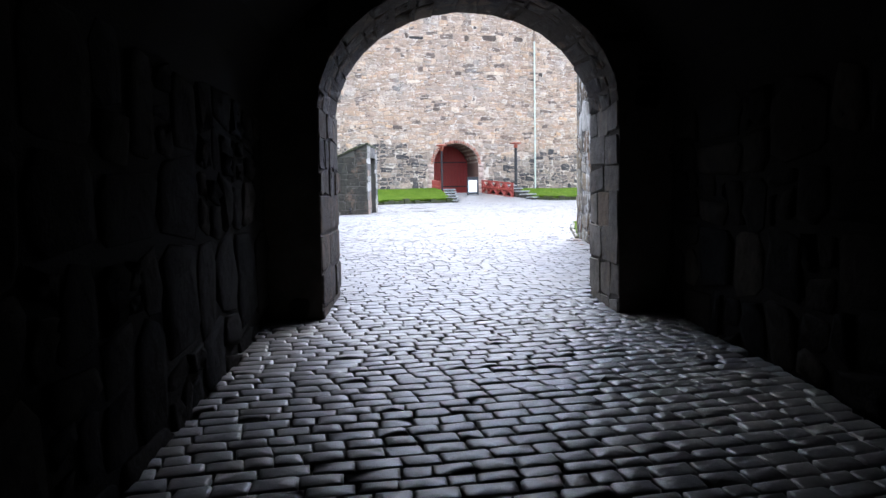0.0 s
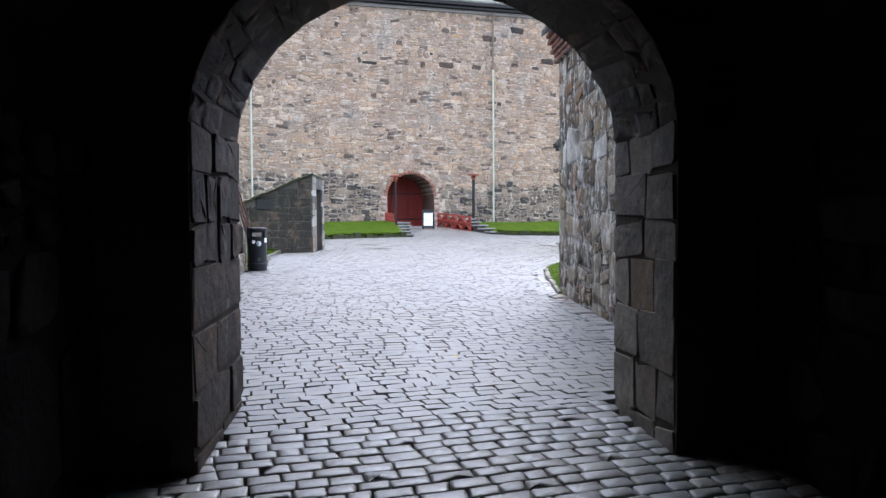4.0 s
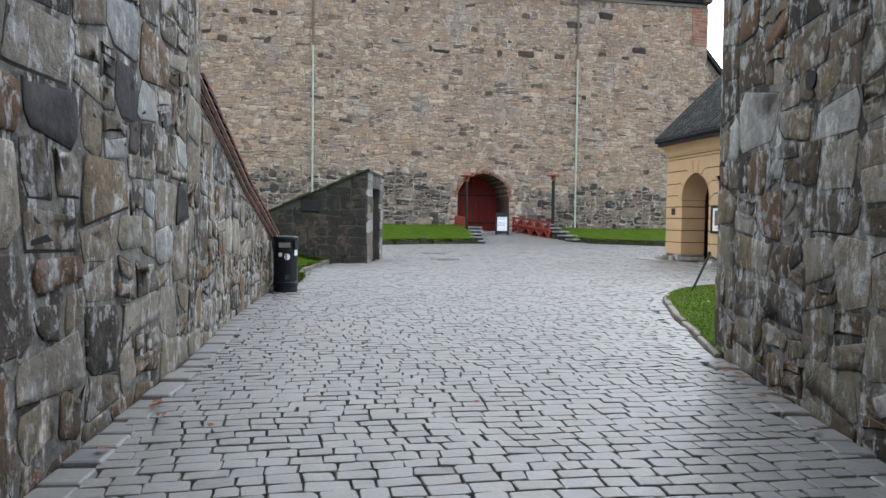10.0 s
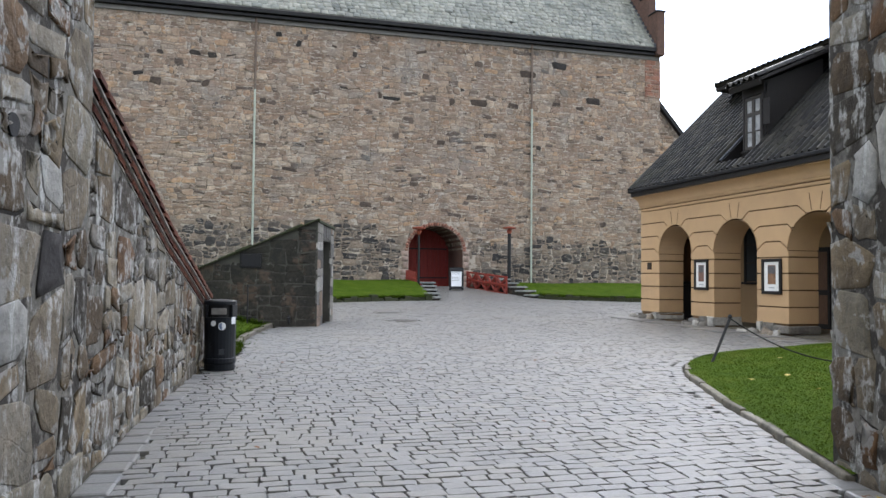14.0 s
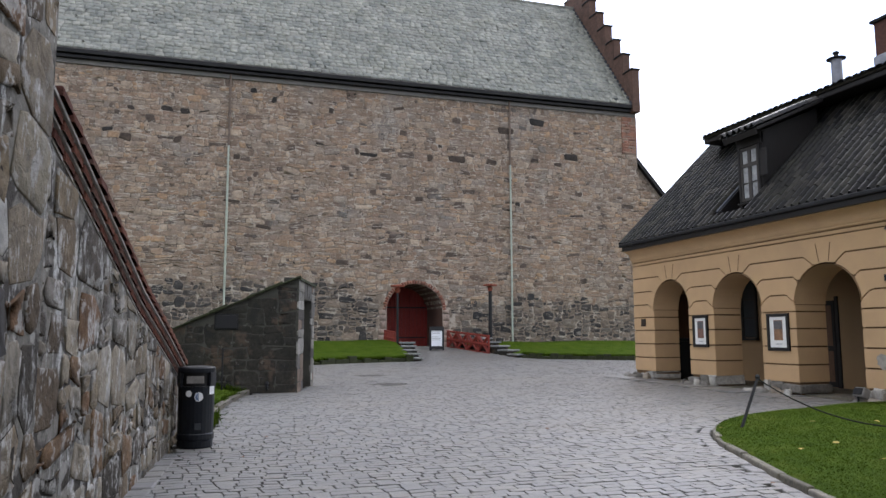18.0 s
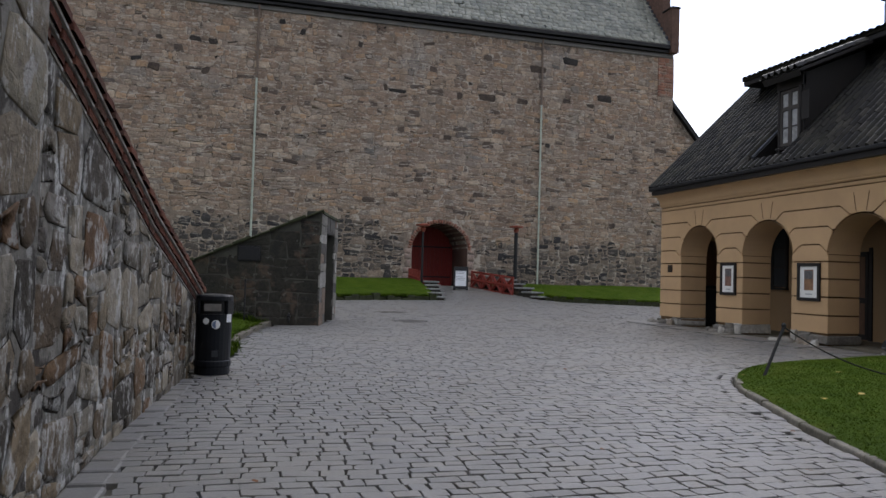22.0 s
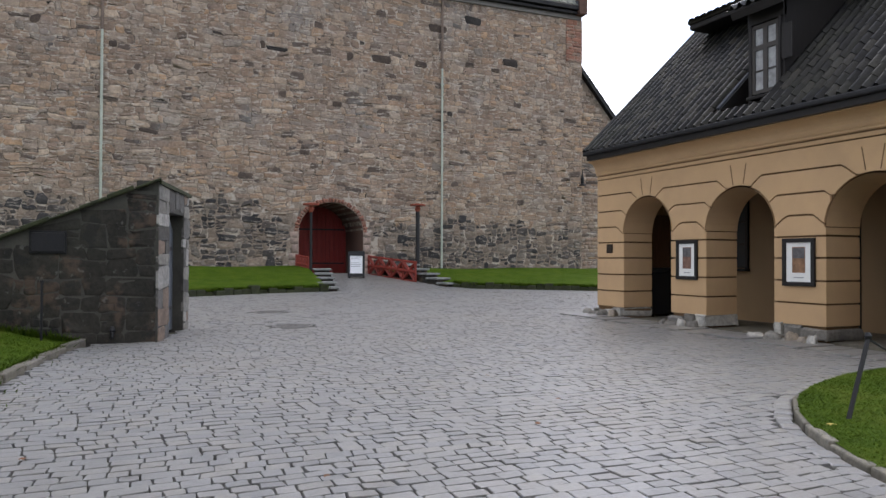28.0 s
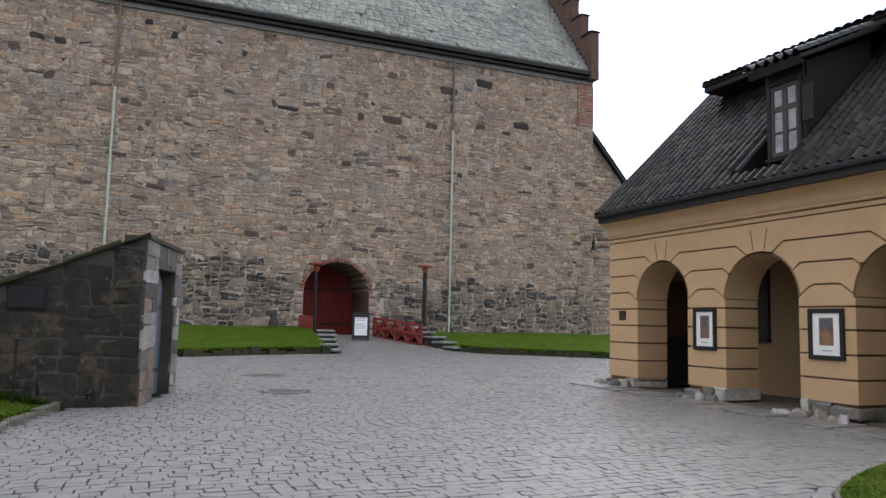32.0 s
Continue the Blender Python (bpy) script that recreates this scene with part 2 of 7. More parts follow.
m_cobble = stone_mat("cobble_granite", COBBLE_TONES, "island", 34, 0.35, (0.195, 0.175, 0.14), 0.4, 0.6, 0.18, speck=(1.12, 1.11, 1.1), gloss=(0.36, 0.52), soft=0.5, spec=0.8)
m_cobble_one = stone_mat("cobble_granite_single", COBBLE_TONES, "object", 34, 0.35, (0.195, 0.175, 0.14), 0.4, 0.6, 0.18, speck=(1.12, 1.11, 1.1), gloss=(0.36, 0.52), soft=0.5, spec=0.8)
m_rubble = stone_mat("rubble_stone", RUBBLE_TONES, "island", 13, 1.1, (0.085, 0.072, 0.055), 0.45, 0.9, 1.0, tints=((3.2, 0.56, 0.68, 0.3, (0.19, 0.145, 0.10)), (1.7, 0.57, 0.67, 0.35, (0.36, 0.355, 0.34)), (4.5, 0.575, 0.615, 0.85, (0.27, 0.262, 0.243)), (6.0, 0.60, 0.66, 0.25, (0.06, 0.054, 0.048)), (8.0, 0.61, 0.645, 0.5, (0.40, 0.393, 0.365))), cracks=0.12, runs=0.6)
m_rubble_one = stone_mat("rubble_stone_single", RUBBLE_TONES, "object", 13, 1.1, (0.085, 0.072, 0.055), 0.45, 0.9, 1.0, tints=((3.2, 0.56, 0.68, 0.3, (0.19, 0.145, 0.10)), (1.7, 0.57, 0.67, 0.35, (0.36, 0.355, 0.34)), (4.5, 0.575, 0.615, 0.85, (0.27, 0.262, 0.243)), (6.0, 0.60, 0.66, 0.25, (0.06, 0.054, 0.048)), (8.0, 0.61, 0.645, 0.5, (0.40, 0.393, 0.365))), cracks=0.12, runs=0.6)
# browner stone than the east jamb, with the arch's shade in its tones too
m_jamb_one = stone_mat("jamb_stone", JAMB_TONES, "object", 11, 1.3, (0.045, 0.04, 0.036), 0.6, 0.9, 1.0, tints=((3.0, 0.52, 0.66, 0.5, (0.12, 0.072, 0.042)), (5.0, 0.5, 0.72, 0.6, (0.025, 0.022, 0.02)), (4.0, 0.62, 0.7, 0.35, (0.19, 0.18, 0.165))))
m_jamb_east = stone_mat("ashlar_stone", [(0.15, 0.135, 0.115), (0.12, 0.108, 0.095), (0.18, 0.165, 0.145), (0.14, 0.105, 0.075), (0.105, 0.097, 0.088)], "object", 11, 1.3, (0.07, 0.062, 0.054), 0.5, 0.9, 0.8, tints=((3.0, 0.55, 0.68, 0.5, (0.16, 0.115, 0.075)), (4.0, 0.60, 0.70, 0.4, (0.22, 0.21, 0.195))))
# near-black tones put the passage's shade into the stone colour
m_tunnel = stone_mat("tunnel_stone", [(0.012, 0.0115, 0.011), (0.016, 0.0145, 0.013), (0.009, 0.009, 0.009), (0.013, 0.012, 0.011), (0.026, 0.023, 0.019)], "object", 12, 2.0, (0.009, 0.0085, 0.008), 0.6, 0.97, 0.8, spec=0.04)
m_hall = stone_mat("hall_stone", HALL_TONES, "island", 9, 0.35, (0.19, 0.16, 0.14), 0.35, 0.9, 0.7, tints=((0.45, 0.56, 0.68, 0.35, (0.33, 0.225, 0.15)), (0.33, 0.55, 0.68, 0.45, (0.235, 0.24, 0.24)), (0.6, 0.55, 0.68, 0.4, (0.20, 0.155, 0.135)), (1.4, 0.58, 0.7, 0.35, (0.15, 0.12, 0.10))), smear=0.75)
m_band = stone_mat("hall_base_stone", BAND_TONES, "island", 9, 0.5, (0.22, 0.19, 0.165), 0.3, 0.88, 0.6, smear=0.5)
m_dark_stone = stone_mat("dark_hall_stone", [(0.052, 0.045, 0.042), (0.07, 0.058, 0.052), (0.042, 0.039, 0.039), (0.085, 0.066, 0.056)], "object", 9, 0.8, (0.05, 0.044, 0.04), 0.4, 0.9, 0.7)
m_pale_stone = stone_mat("limewashed_stone", [(0.30, 0.298, 0.285), (0.36, 0.355, 0.335), (0.26, 0.262, 0.262), (0.32, 0.31, 0.29)], "object", 13, 1.1, (0.16, 0.155, 0.145), 0.4, 0.9, 0.9, runs=0.6)
m_shed = stone_mat("shed_stone", SHED_TONES, "island", 12, 1.3, (0.04, 0.044, 0.032), 0.5, 0.92, 0.8, tints=((1.9, 0.54, 0.62, 0.6, (0.105, 0.072, 0.052)), (2.6, 0.57, 0.61, 0.75, (0.022, 0.021, 0.02)), (5.0, 0.63, 0.67, 0.35, (0.19, 0.185, 0.17))), cracks=0.15)
m_door_quoin = stone_mat("shed_door_stone", [(0.32, 0.31, 0.295), (0.13, 0.125, 0.12), (0.24, 0.23, 0.21), (0.38, 0.37, 0.35), (0.09, 0.085, 0.08), (0.22, 0.165, 0.13)], "object", 14, 1.5, (0.08, 0.075, 0.068), 0.5, 0.88, 0.7)
m_corner = stone_mat("corner_brick", [(0.33, 0.165, 0.12), (0.37, 0.22, 0.165), (0.28, 0.145, 0.11), (0.31, 0.225, 0.175)], "island", 16, 1.0, (0.22, 0.15, 0.12), 0.4, 0.9, 0.6)
m_quoin = stone_mat("quoin_stone", [(0.34, 0.26, 0.22), (0.38, 0.29, 0.25), (0.30, 0.235, 0.20)], "island", 14, 1.0, (0.2, 0.16, 0.14), 0.4, 0.85, 0.5)
m_kerb = stone_mat("kerb_granite", [(0.24, 0.22, 0.18), (0.20, 0.185, 0.155), (0.28, 0.26, 0.22), (0.17, 0.155, 0.125)], "object", 24, 1.5, (0.12, 0.12, 0.08), 0.5, 0.8, 0.5)
m_plinth = stone_mat("plinth_stone", [(0.42, 0.41, 0.385), (0.25, 0.24, 0.225), (0.60, 0.59, 0.56), (0.19, 0.18, 0.165), (0.33, 0.285, 0.235), (0.50, 0.485, 0.455)], "object", 14, 1.5, (0.15, 0.14, 0.13), 0.4, 0.85, 0.6)
m_step = stone_mat("slate_step", [(0.33, 0.34, 0.34), (0.26, 0.27, 0.27), (0.38, 0.385, 0.38)], "island", 14, 1.5, (0.1, 0.11, 0.08), 0.4, 0.75, 0.5)
m_mortar = stone_mat("mortar", [(0.175, 0.167, 0.150)], "island", 14, 1.1, (0.10, 0.088, 0.07), 0.5, 0.95, 0.8, tints=((3.6, 0.50, 0.56, 0.95, (0.04, 0.035, 0.03)), (6.0, 0.60, 0.66, 0.25, (0.06, 0.054, 0.048)), (8.0, 0.61, 0.645, 0.5, (0.40, 0.393, 0.365))), runs=0.8)
m_lime = plain_mat("lime_mortar", (0.36, 0.34, 0.31), 0.95, vary=0.35, scale=4.0, bump=0.8, dirt=0.6, dirt_colour=(0.15, 0.13, 0.11), fine=26)
# near-black: shade of the passage and of recesses put into the colour
m_shade_black = plain_mat("shade_black_mortar", (0.012, 0.011, 0.010), 0.97, vary=0.4, scale=3.5, bump=0.8, spec=0.04)
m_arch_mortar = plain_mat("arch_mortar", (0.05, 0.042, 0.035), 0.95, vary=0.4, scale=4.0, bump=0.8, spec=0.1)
m_hall_mortar = stone_mat("hall_mortar", [(0.285, 0.232, 0.19)], "island", 16, 0.5, (0.20, 0.165, 0.14), 0.5, 0.95, 0.8, tints=((2.2, 0.53, 0.60, 0.85, (0.46, 0.405, 0.345)), (3.0, 0.55, 0.61, 0.85, (0.11, 0.088, 0.076))))
m_dark_mortar = plain_mat("shed_mortar", (0.066, 0.062, 0.053), 0.95, vary=0.4, scale=2.5, bump=0.6, dirt=0.5, dirt_colour=(0.045, 0.05, 0.038), fine=25)
m_joint = plain_mat("joint_sand", (0.095, 0.087, 0.070), 0.95, vary=0.4, scale=5, bump=0.8, dirt=0.5, dirt_colour=(0.06, 0.066, 0.035))
# near-black for the crevice shade painted round wall stones
m_joint_shade = plain_mat("joint_shade", (0.035, 0.032, 0.028), 0.95, vary=0.5, scale=9, bump=0.6, spec=0.1)
m_brick = stone_mat("old_brick", [(0.15, 0.062, 0.044), (0.18, 0.078, 0.055), (0.12, 0.054, 0.04), (0.165, 0.09, 0.066)], "object", 30, 2.0, (0.08, 0.055, 0.045), 0.4, 0.88, 0.6)
m_reveal = plain_mat("gate_reveal_shade", (0.15, 0.085, 0.065), 0.9, vary=0.3, scale=2.5, bump=0.5, dirt=0.5, dirt_colour=(0.06, 0.035, 0.03))
m_gable = stone_mat("gable_brick", [(0.10, 0.065, 0.055), (0.125, 0.075, 0.06), (0.085, 0.06, 0.052)], "island", 14, 1.0, (0.06, 0.045, 0.04), 0.4, 0.85, 0.5)
m_captile = stone_mat("coping_tile", [(0.115, 0.046, 0.033), (0.14, 0.058, 0.04), (0.085, 0.036, 0.028), (0.10, 0.052, 0.04)], "object", 30, 2.0, (0.045, 0.032, 0.026), 0.4, 0.92, 0.6, spec=0.08)
m_slate = stone_mat("slate_roof", [(0.235, 0.25, 0.23), (0.27, 0.28, 0.255), (0.205, 0.22, 0.205), (0.29, 0.298, 0.272), (0.245, 0.258, 0.235)], "island", 5, 0.5, (0.19, 0.195, 0.15), 0.45, 0.7, 0.4)
m_pantile = stone_mat("black_pantile", [(0.010, 0.010, 0.011), (0.020, 0.019, 0.017), (0.006, 0.006, 0.007), (0.034, 0.032, 0.027), (0.008, 0.008, 0.009)], "island", 20, 1.2, (0.032, 0.034, 0.02), 0.4, 0.6, 0.3, gloss=(0.3, 0.5), spec=0.15)
m_plaster = plain_mat("ochre_plaster", (0.53, 0.352, 0.197), 0.88, vary=0.10, scale=1.6, bump=0.25, dirt=0.25, dirt_colour=(0.42, 0.29, 0.15), fine=45)
# dark ochre: the shade of the grooves put into the plaster colour
m_groove_shade = plain_mat("ochre_groove_shade", (0.15, 0.09, 0.045), 0.95, vary=0.2, scale=3, bump=0.2)
m_cement = plain_mat("cement_patch", (0.36, 0.335, 0.30), 0.95, vary=0.3, scale=9, bump=0.4)
m_inner = plain_mat("inner_plaster", (0.37, 0.245, 0.135), 0.9, vary=0.15, scale=1.5, bump=0.25, dirt=0.4, dirt_colour=(0.13, 0.085, 0.05))
m_dark_wood = wood_mat("dark_painted_wood", (0.012, 0.010, 0.010))
m_brown_wood = wood_mat("brown_door_wood", (0.13, 0.07, 0.042))
m_red_door = wood_mat("red_door_paint", (0.27, 0.024, 0.018), 0.6)
m_gate_ring = stone_mat("gate_arch_brick", [(0.29, 0.115, 0.08), (0.33, 0.15, 0.11), (0.24, 0.10, 0.075), (0.31, 0.18, 0.14)], "object", 18, 2.0, (0.12, 0.08, 0.065), 0.5, 0.88, 0.7)
m_red_paint = plain_mat("red_rail_paint", (0.22, 0.032, 0.022), 0.55, vary=0.25, scale=6, bump=0.2)
m_grey_wood = wood_mat("grey_door_wood", (0.11, 0.13, 0.16))
m_black_iron = plain_mat("black_iron", (0.018, 0.018, 0.02), 0.5, 0.3, 0.3, 20, 0.2)
m_bin = plain_mat("bin_plastic", (0.006, 0.008, 0.012), 0.38, 0.0, 0.2, 12, 0.12, 0.3)
m_bin_grey = plain_mat("bin_emblem", (0.03, 0.035, 0.042), 0.5, 0.0, 0.2, 30, 0.1)
m_bin_dark = plain_mat("bin_opening", (0.006, 0.006, 0.007), 0.7, 0.0, 0.2, 12, 0.1)
m_white_sticker = plain_mat("white_sticker", (0.75, 0.76, 0.78), 0.6, vary=0.06, bump=0.02)
m_blue_sticker = plain_mat("blue_sticker", (0.12, 0.17, 0.27), 0.55, vary=0.1, bump=0.02)
m_copper = plain_mat("verdigris_copper", (0.23, 0.46, 0.40), 0.7, 0.0, 0.15, 1.5, 0.1)
m_pipe = plain_mat("pale_green_pipe", (0.43, 0.47, 0.41), 0.55, 0.0, 0.18, 3, 0.1)
m_pipe_old = plain_mat("brown_pipe", (0.17, 0.125, 0.10), 0.6, 0.0, 0.25, 3, 0.1)
m_gutter = plain_mat("dark_gutter", (0.007, 0.007, 0.009), 0.65, 0.0, 0.25, 2, 0.1)
m_eave_board = plain_mat("grey_eave_board", (0.20, 0.19, 0.18), 0.7, 0.0, 0.2, 2, 0.1)
m_pipe_zinc = plain_mat("pale_zinc", (0.26, 0.27, 0.31), 0.5, 0.2, 0.25, 6, 0.1)
m_chimney = plain_mat("chimney_brick", (0.10, 0.042, 0.032), 0.85, 0.0, 0.45, 14, 0.4)
m_zinc = plain_mat("zinc_flashing", (0.062, 0.069, 0.084), 0.6, 0.1, 0.15, 4, 0.1)
m_white_paint = plain_mat("white_window_paint", (0.62, 0.61, 0.58), 0.6, 0.0, 0.12, 8, 0.1)
m_casement = plain_mat("grey_casement_paint", (0.20, 0.20, 0.19), 0.6, 0.0, 0.2, 8, 0.1)
m_frame_brown = plain_mat("dark_frame_paint", (0.05, 0.044, 0.04), 0.6, 0.0, 0.2, 8, 0.1)
m_pane_pale = plain_mat("curtained_pane", (0.36, 0.37, 0.38), 0.12, 0.0, 0.35, 6, 0.0)
m_paper = plain_mat("poster_paper", (0.78, 0.78, 0.76), 0.7, 0.0, 0.04, 8, 0.02)
m_print_a = plain_mat("poster_print_red", (0.24, 0.13, 0.10), 0.6, 0.0, 0.55, 9, 0.02)
m_print_b = plain_mat("poster_print_orange", (0.27, 0.15, 0.085), 0.6, 0.0, 0.55, 7, 0.02)
m_print_blue = plain_mat("poster_print_blue", (0.12, 0.115, 0.12), 0.6, 0.0, 0.4, 12, 0.02)
m_bronze = plain_mat("bronze_plaque", (0.06, 0.042, 0.03), 0.45, 0.6, 0.2, 20, 0.1)
m_lamp_red = plain_mat("red_lamp_cap", (0.26, 0.065, 0.04), 0.5, 0.0, 0.15, 9, 0.1)
m_sign_white = plain_mat("white_sign_board", (0.72, 0.74, 0.78), 0.5, 0.0, 0.03, 8, 0.02)
m_ink = plain_mat("grey_print", (0.3, 0.31, 0.33), 0.6, 0.0, 0.1, 8, 0.02)
m_leaf_yellow = plain_mat("yellow_leaf", (0.55, 0.42, 0.10), 0.7, 0.0, 0.3, 20, 0.1)
m_leaf_brown = plain_mat("brown_leaf", (0.20, 0.09, 0.04), 0.8, 0.0, 0.4, 20, 0.1)
m_moss = plain_mat("moss", (0.036, 0.042, 0.018), 0.95, 0.0, 0.5, 9, 0.9)
m_drain = plain_mat("iron_cover", (0.20, 0.19, 0.18), 0.75, 0.0, 0.3, 14, 0.4)
m_rope = plain_mat("dark_rope", (0.022, 0.024, 0.02), 0.9, 0.0, 0.3, 30, 0.4)

m_glass, gn_, gl_, gb_ = nodes_of("window_glass", 0.06, 0.0, 0.5)
gb_.inputs["Base Color"].default_value = (0.05, 0.055, 0.06, 1)

m_grass, gn, gl, gb = nodes_of("lawn_grass", 0.9, spec=0.06)
gcol = ramp_node(gn, gl, noise_node(gn, gl, 1.8, 6, 0.68), [(0.3, (0.046, 0.086, 0.008)), (0.5, (0.068, 0.118, 0.011)), (0.72, (0.108, 0.146, 0.020))])
gcol = mix_node(gn, gl, 1.0, gcol, ramp_node(gn, gl, noise_node(gn, gl, 90, 3, 0.7), [(0.25, (0.7, 0.7, 0.66)), (0.75, (1.25, 1.25, 1.15))]), "MULTIPLY")
gl.new(gcol, gb.inputs["Base Color"])
bump_node(gn, gl, gb, noise_node(gn, gl, 70, 4, 0.7), 0.9, 0.04)

# turf colours brightened, light put into them against the blades' own shading
m_blade, bn, bl, bb = nodes_of("grass_blade", 0.8, spec=0.1)
bl.new(ramp_node(bn, bl, noise_node(bn, bl, 1.8, 6, 0.68), [(0.3, (0.066, 0.112, 0.012)), (0.5, (0.094, 0.148, 0.017)), (0.72, (0.142, 0.176, 0.030))]), bb.inputs["Base Color"])

# ---- mesh helpers ----
RND = random.Random(7)


def mesh_from(name, verts, faces, material, smooth=False):
    me = bpy.data.meshes.new(name)
    me.from_pydata([tuple(v) for v in verts], [], faces)
    me.materials.append(material)
    if smooth:
        me.polygons.foreach_set("use_smooth", [True] * len(me.polygons))
    me.update()
    return me


def part(name, bm, material, parent=None, label="", smooth=False, kind=""):
    """Links a bmesh (or a ready mesh) as one mesh object under its thing."""
    if isinstance(bm, bmesh.types.BMesh):
        bmesh.ops.recalc_face_normals(bm, faces=bm.faces)
        me = bpy.data.meshes.new(name)
        bm.to_mesh(me)
        bm.free()
        me.materials.append(material)
        if smooth:
            me.polygons.foreach_set("use_smooth", [True] * len(me.polygons))
    else:
        me = bm
    ob = new(name, me)
    if parent is not None:
        ob.parent = parent
    if label:
        ob["label"] = label
    if kind:
        ob["kind"] = kind
    return ob


def thing(name, label, category, at=(0, 0, 0), turn=0.0, group="", kind=""):
    ob = new(name)
    ob.empty_display_size = 0.1
    ob.matrix_world = pose(*at, 0, 0, turn)
    return tagged(ob, label, category, group, kind)


def box(lo, hi, bevel=0.0, bm=None, m=None):
    """A block between two corners, with worn edges, added to bm."""
    bm = bm or bmesh.new()
    lo, hi = Vector(lo), Vector(hi)
    g = bmesh.ops.create_cube(bm, size=1.0, matrix=Matrix.Translation((lo + hi) / 2) @ Matrix.Diagonal((*(hi - lo), 1)))
    vs = g["verts"]
    if bevel:
        es = list({e for v in vs for e in v.link_edges})
        r = bmesh.ops.bevel(bm, geom=es, offset=bevel, segments=2, profile=0.5, affect="EDGES")
        vs = list({v for f in r["faces"] for v in f.verts} | {v for v in vs if v.is_valid})
    if m is not None:
        bmesh.ops.transform(bm, matrix=m, verts=[v for v in vs if v.is_valid])
    return bm


def lathe(profile, steps=20, bm=None, centre=(0, 0, 0)):
    """A round body from (radius, height) pairs."""
    bm = bm or bmesh.new()
    rings = []
    for r, z in profile:
        rings.append([bm.verts.new((centre[0] + r * math.cos(2 * math.pi * k / steps), centre[1] + r * math.sin(2 * math.pi * k / steps), centre[2] + z)) for k in range(steps)])
    for a, b in zip(rings, rings[1:]):
        for k in range(steps):
            bm.faces.new((a[k], a[(k + 1) % steps], b[(k + 1) % steps], b[k]))
    bm.faces.new(rings[0][::-1]), bm.faces.new(rings[-1])
    return bm


def tube(points, radius, steps=8, bm=None):
    """A round bar along points."""
    bm = bm or bmesh.new()
    pts = [Vector(p) for p in points]
    rings = []
    for i, p in enumerate(pts):
        d = (pts[min(i + 1, len(pts) - 1)] - pts[max(i - 1, 0)]).normalized()
        q = d.to_track_quat("Z", "Y")
        rings.append([bm.verts.new(p + q @ Vector((radius * math.cos(2 * math.pi * k / steps), radius * math.sin(2 * math.pi * k / steps), 0))) for k in range(steps)])
    for a, b in zip(rings, rings[1:]):
        for k in range(steps):
            bm.faces.new((a[k], a[(k + 1) % steps], b[(k + 1) % steps], b[k]))
    bm.faces.new(rings[0][::-1]), bm.faces.new(rings[-1])
    return bm


def prism(outline, z0, z1, bm=None, m=None):
    """An upright prism over a plan outline."""
    bm = bm or bmesh.new()
    lo = [bm.verts.new((x, y, z0)) for x, y in outline]
    hi = [bm.verts.new((x, y, z1)) for x, y in outline]
    k = len(outline)
    bm.faces.new(lo[::-1]), bm.faces.new(hi)
    for i in range(k):
        bm.faces.new((lo[i], lo[(i + 1) % k], hi[(i + 1) % k], hi[i]))
    if m is not None:
        bmesh.ops.transform(bm, matrix=m, verts=lo + hi)
    return bm


def columns(us, low, top, place, depth, bm=None):
    """A wall of upright strips between breakpoints us, from low(u) to top(u) (each told which side of a break it is asked for),
    laid into the world by place(u, v, w), w from 0 at the face to depth behind it."""
    bm = bm or bmesh.new()

    def v(u, h, w):
        return bm.verts.new(place(u, h, w))

    for a, b in zip(us, us[1:]):
        e = 1e-4
        la, lb, ta, tb = low(a + e), low(b - e), top(a + e), top(b - e)
        if ta - la < 1e-3 and tb - lb < 1e-3:
            continue
        f = [v(a, la, 0), v(b, lb, 0), v(b, tb, 0), v(a, ta, 0)]
        k = [v(a, la, depth), v(b, lb, depth), v(b, tb, depth), v(a, ta, depth)]
        bm.faces.new(f), bm.faces.new(k[::-1])
        for i in range(4):
            j = (i + 1) % 4
            side = i in (1, 3)
            if side:
                u = b if i == 1 else a
                out = u + (e if i == 1 else -e)
                inside = us[0] < out < us[-1]
                if inside and low(out) <= (lb if i == 1 else la) + 1e-3 and top(out) >= (tb if i == 1 else ta) - 1e-3:
                    continue
            bm.faces.new((f[j], f[i], k[i], k[j]))
    bmesh.ops.remove_doubles(bm, verts=bm.verts, dist=1e-4)
    return bm


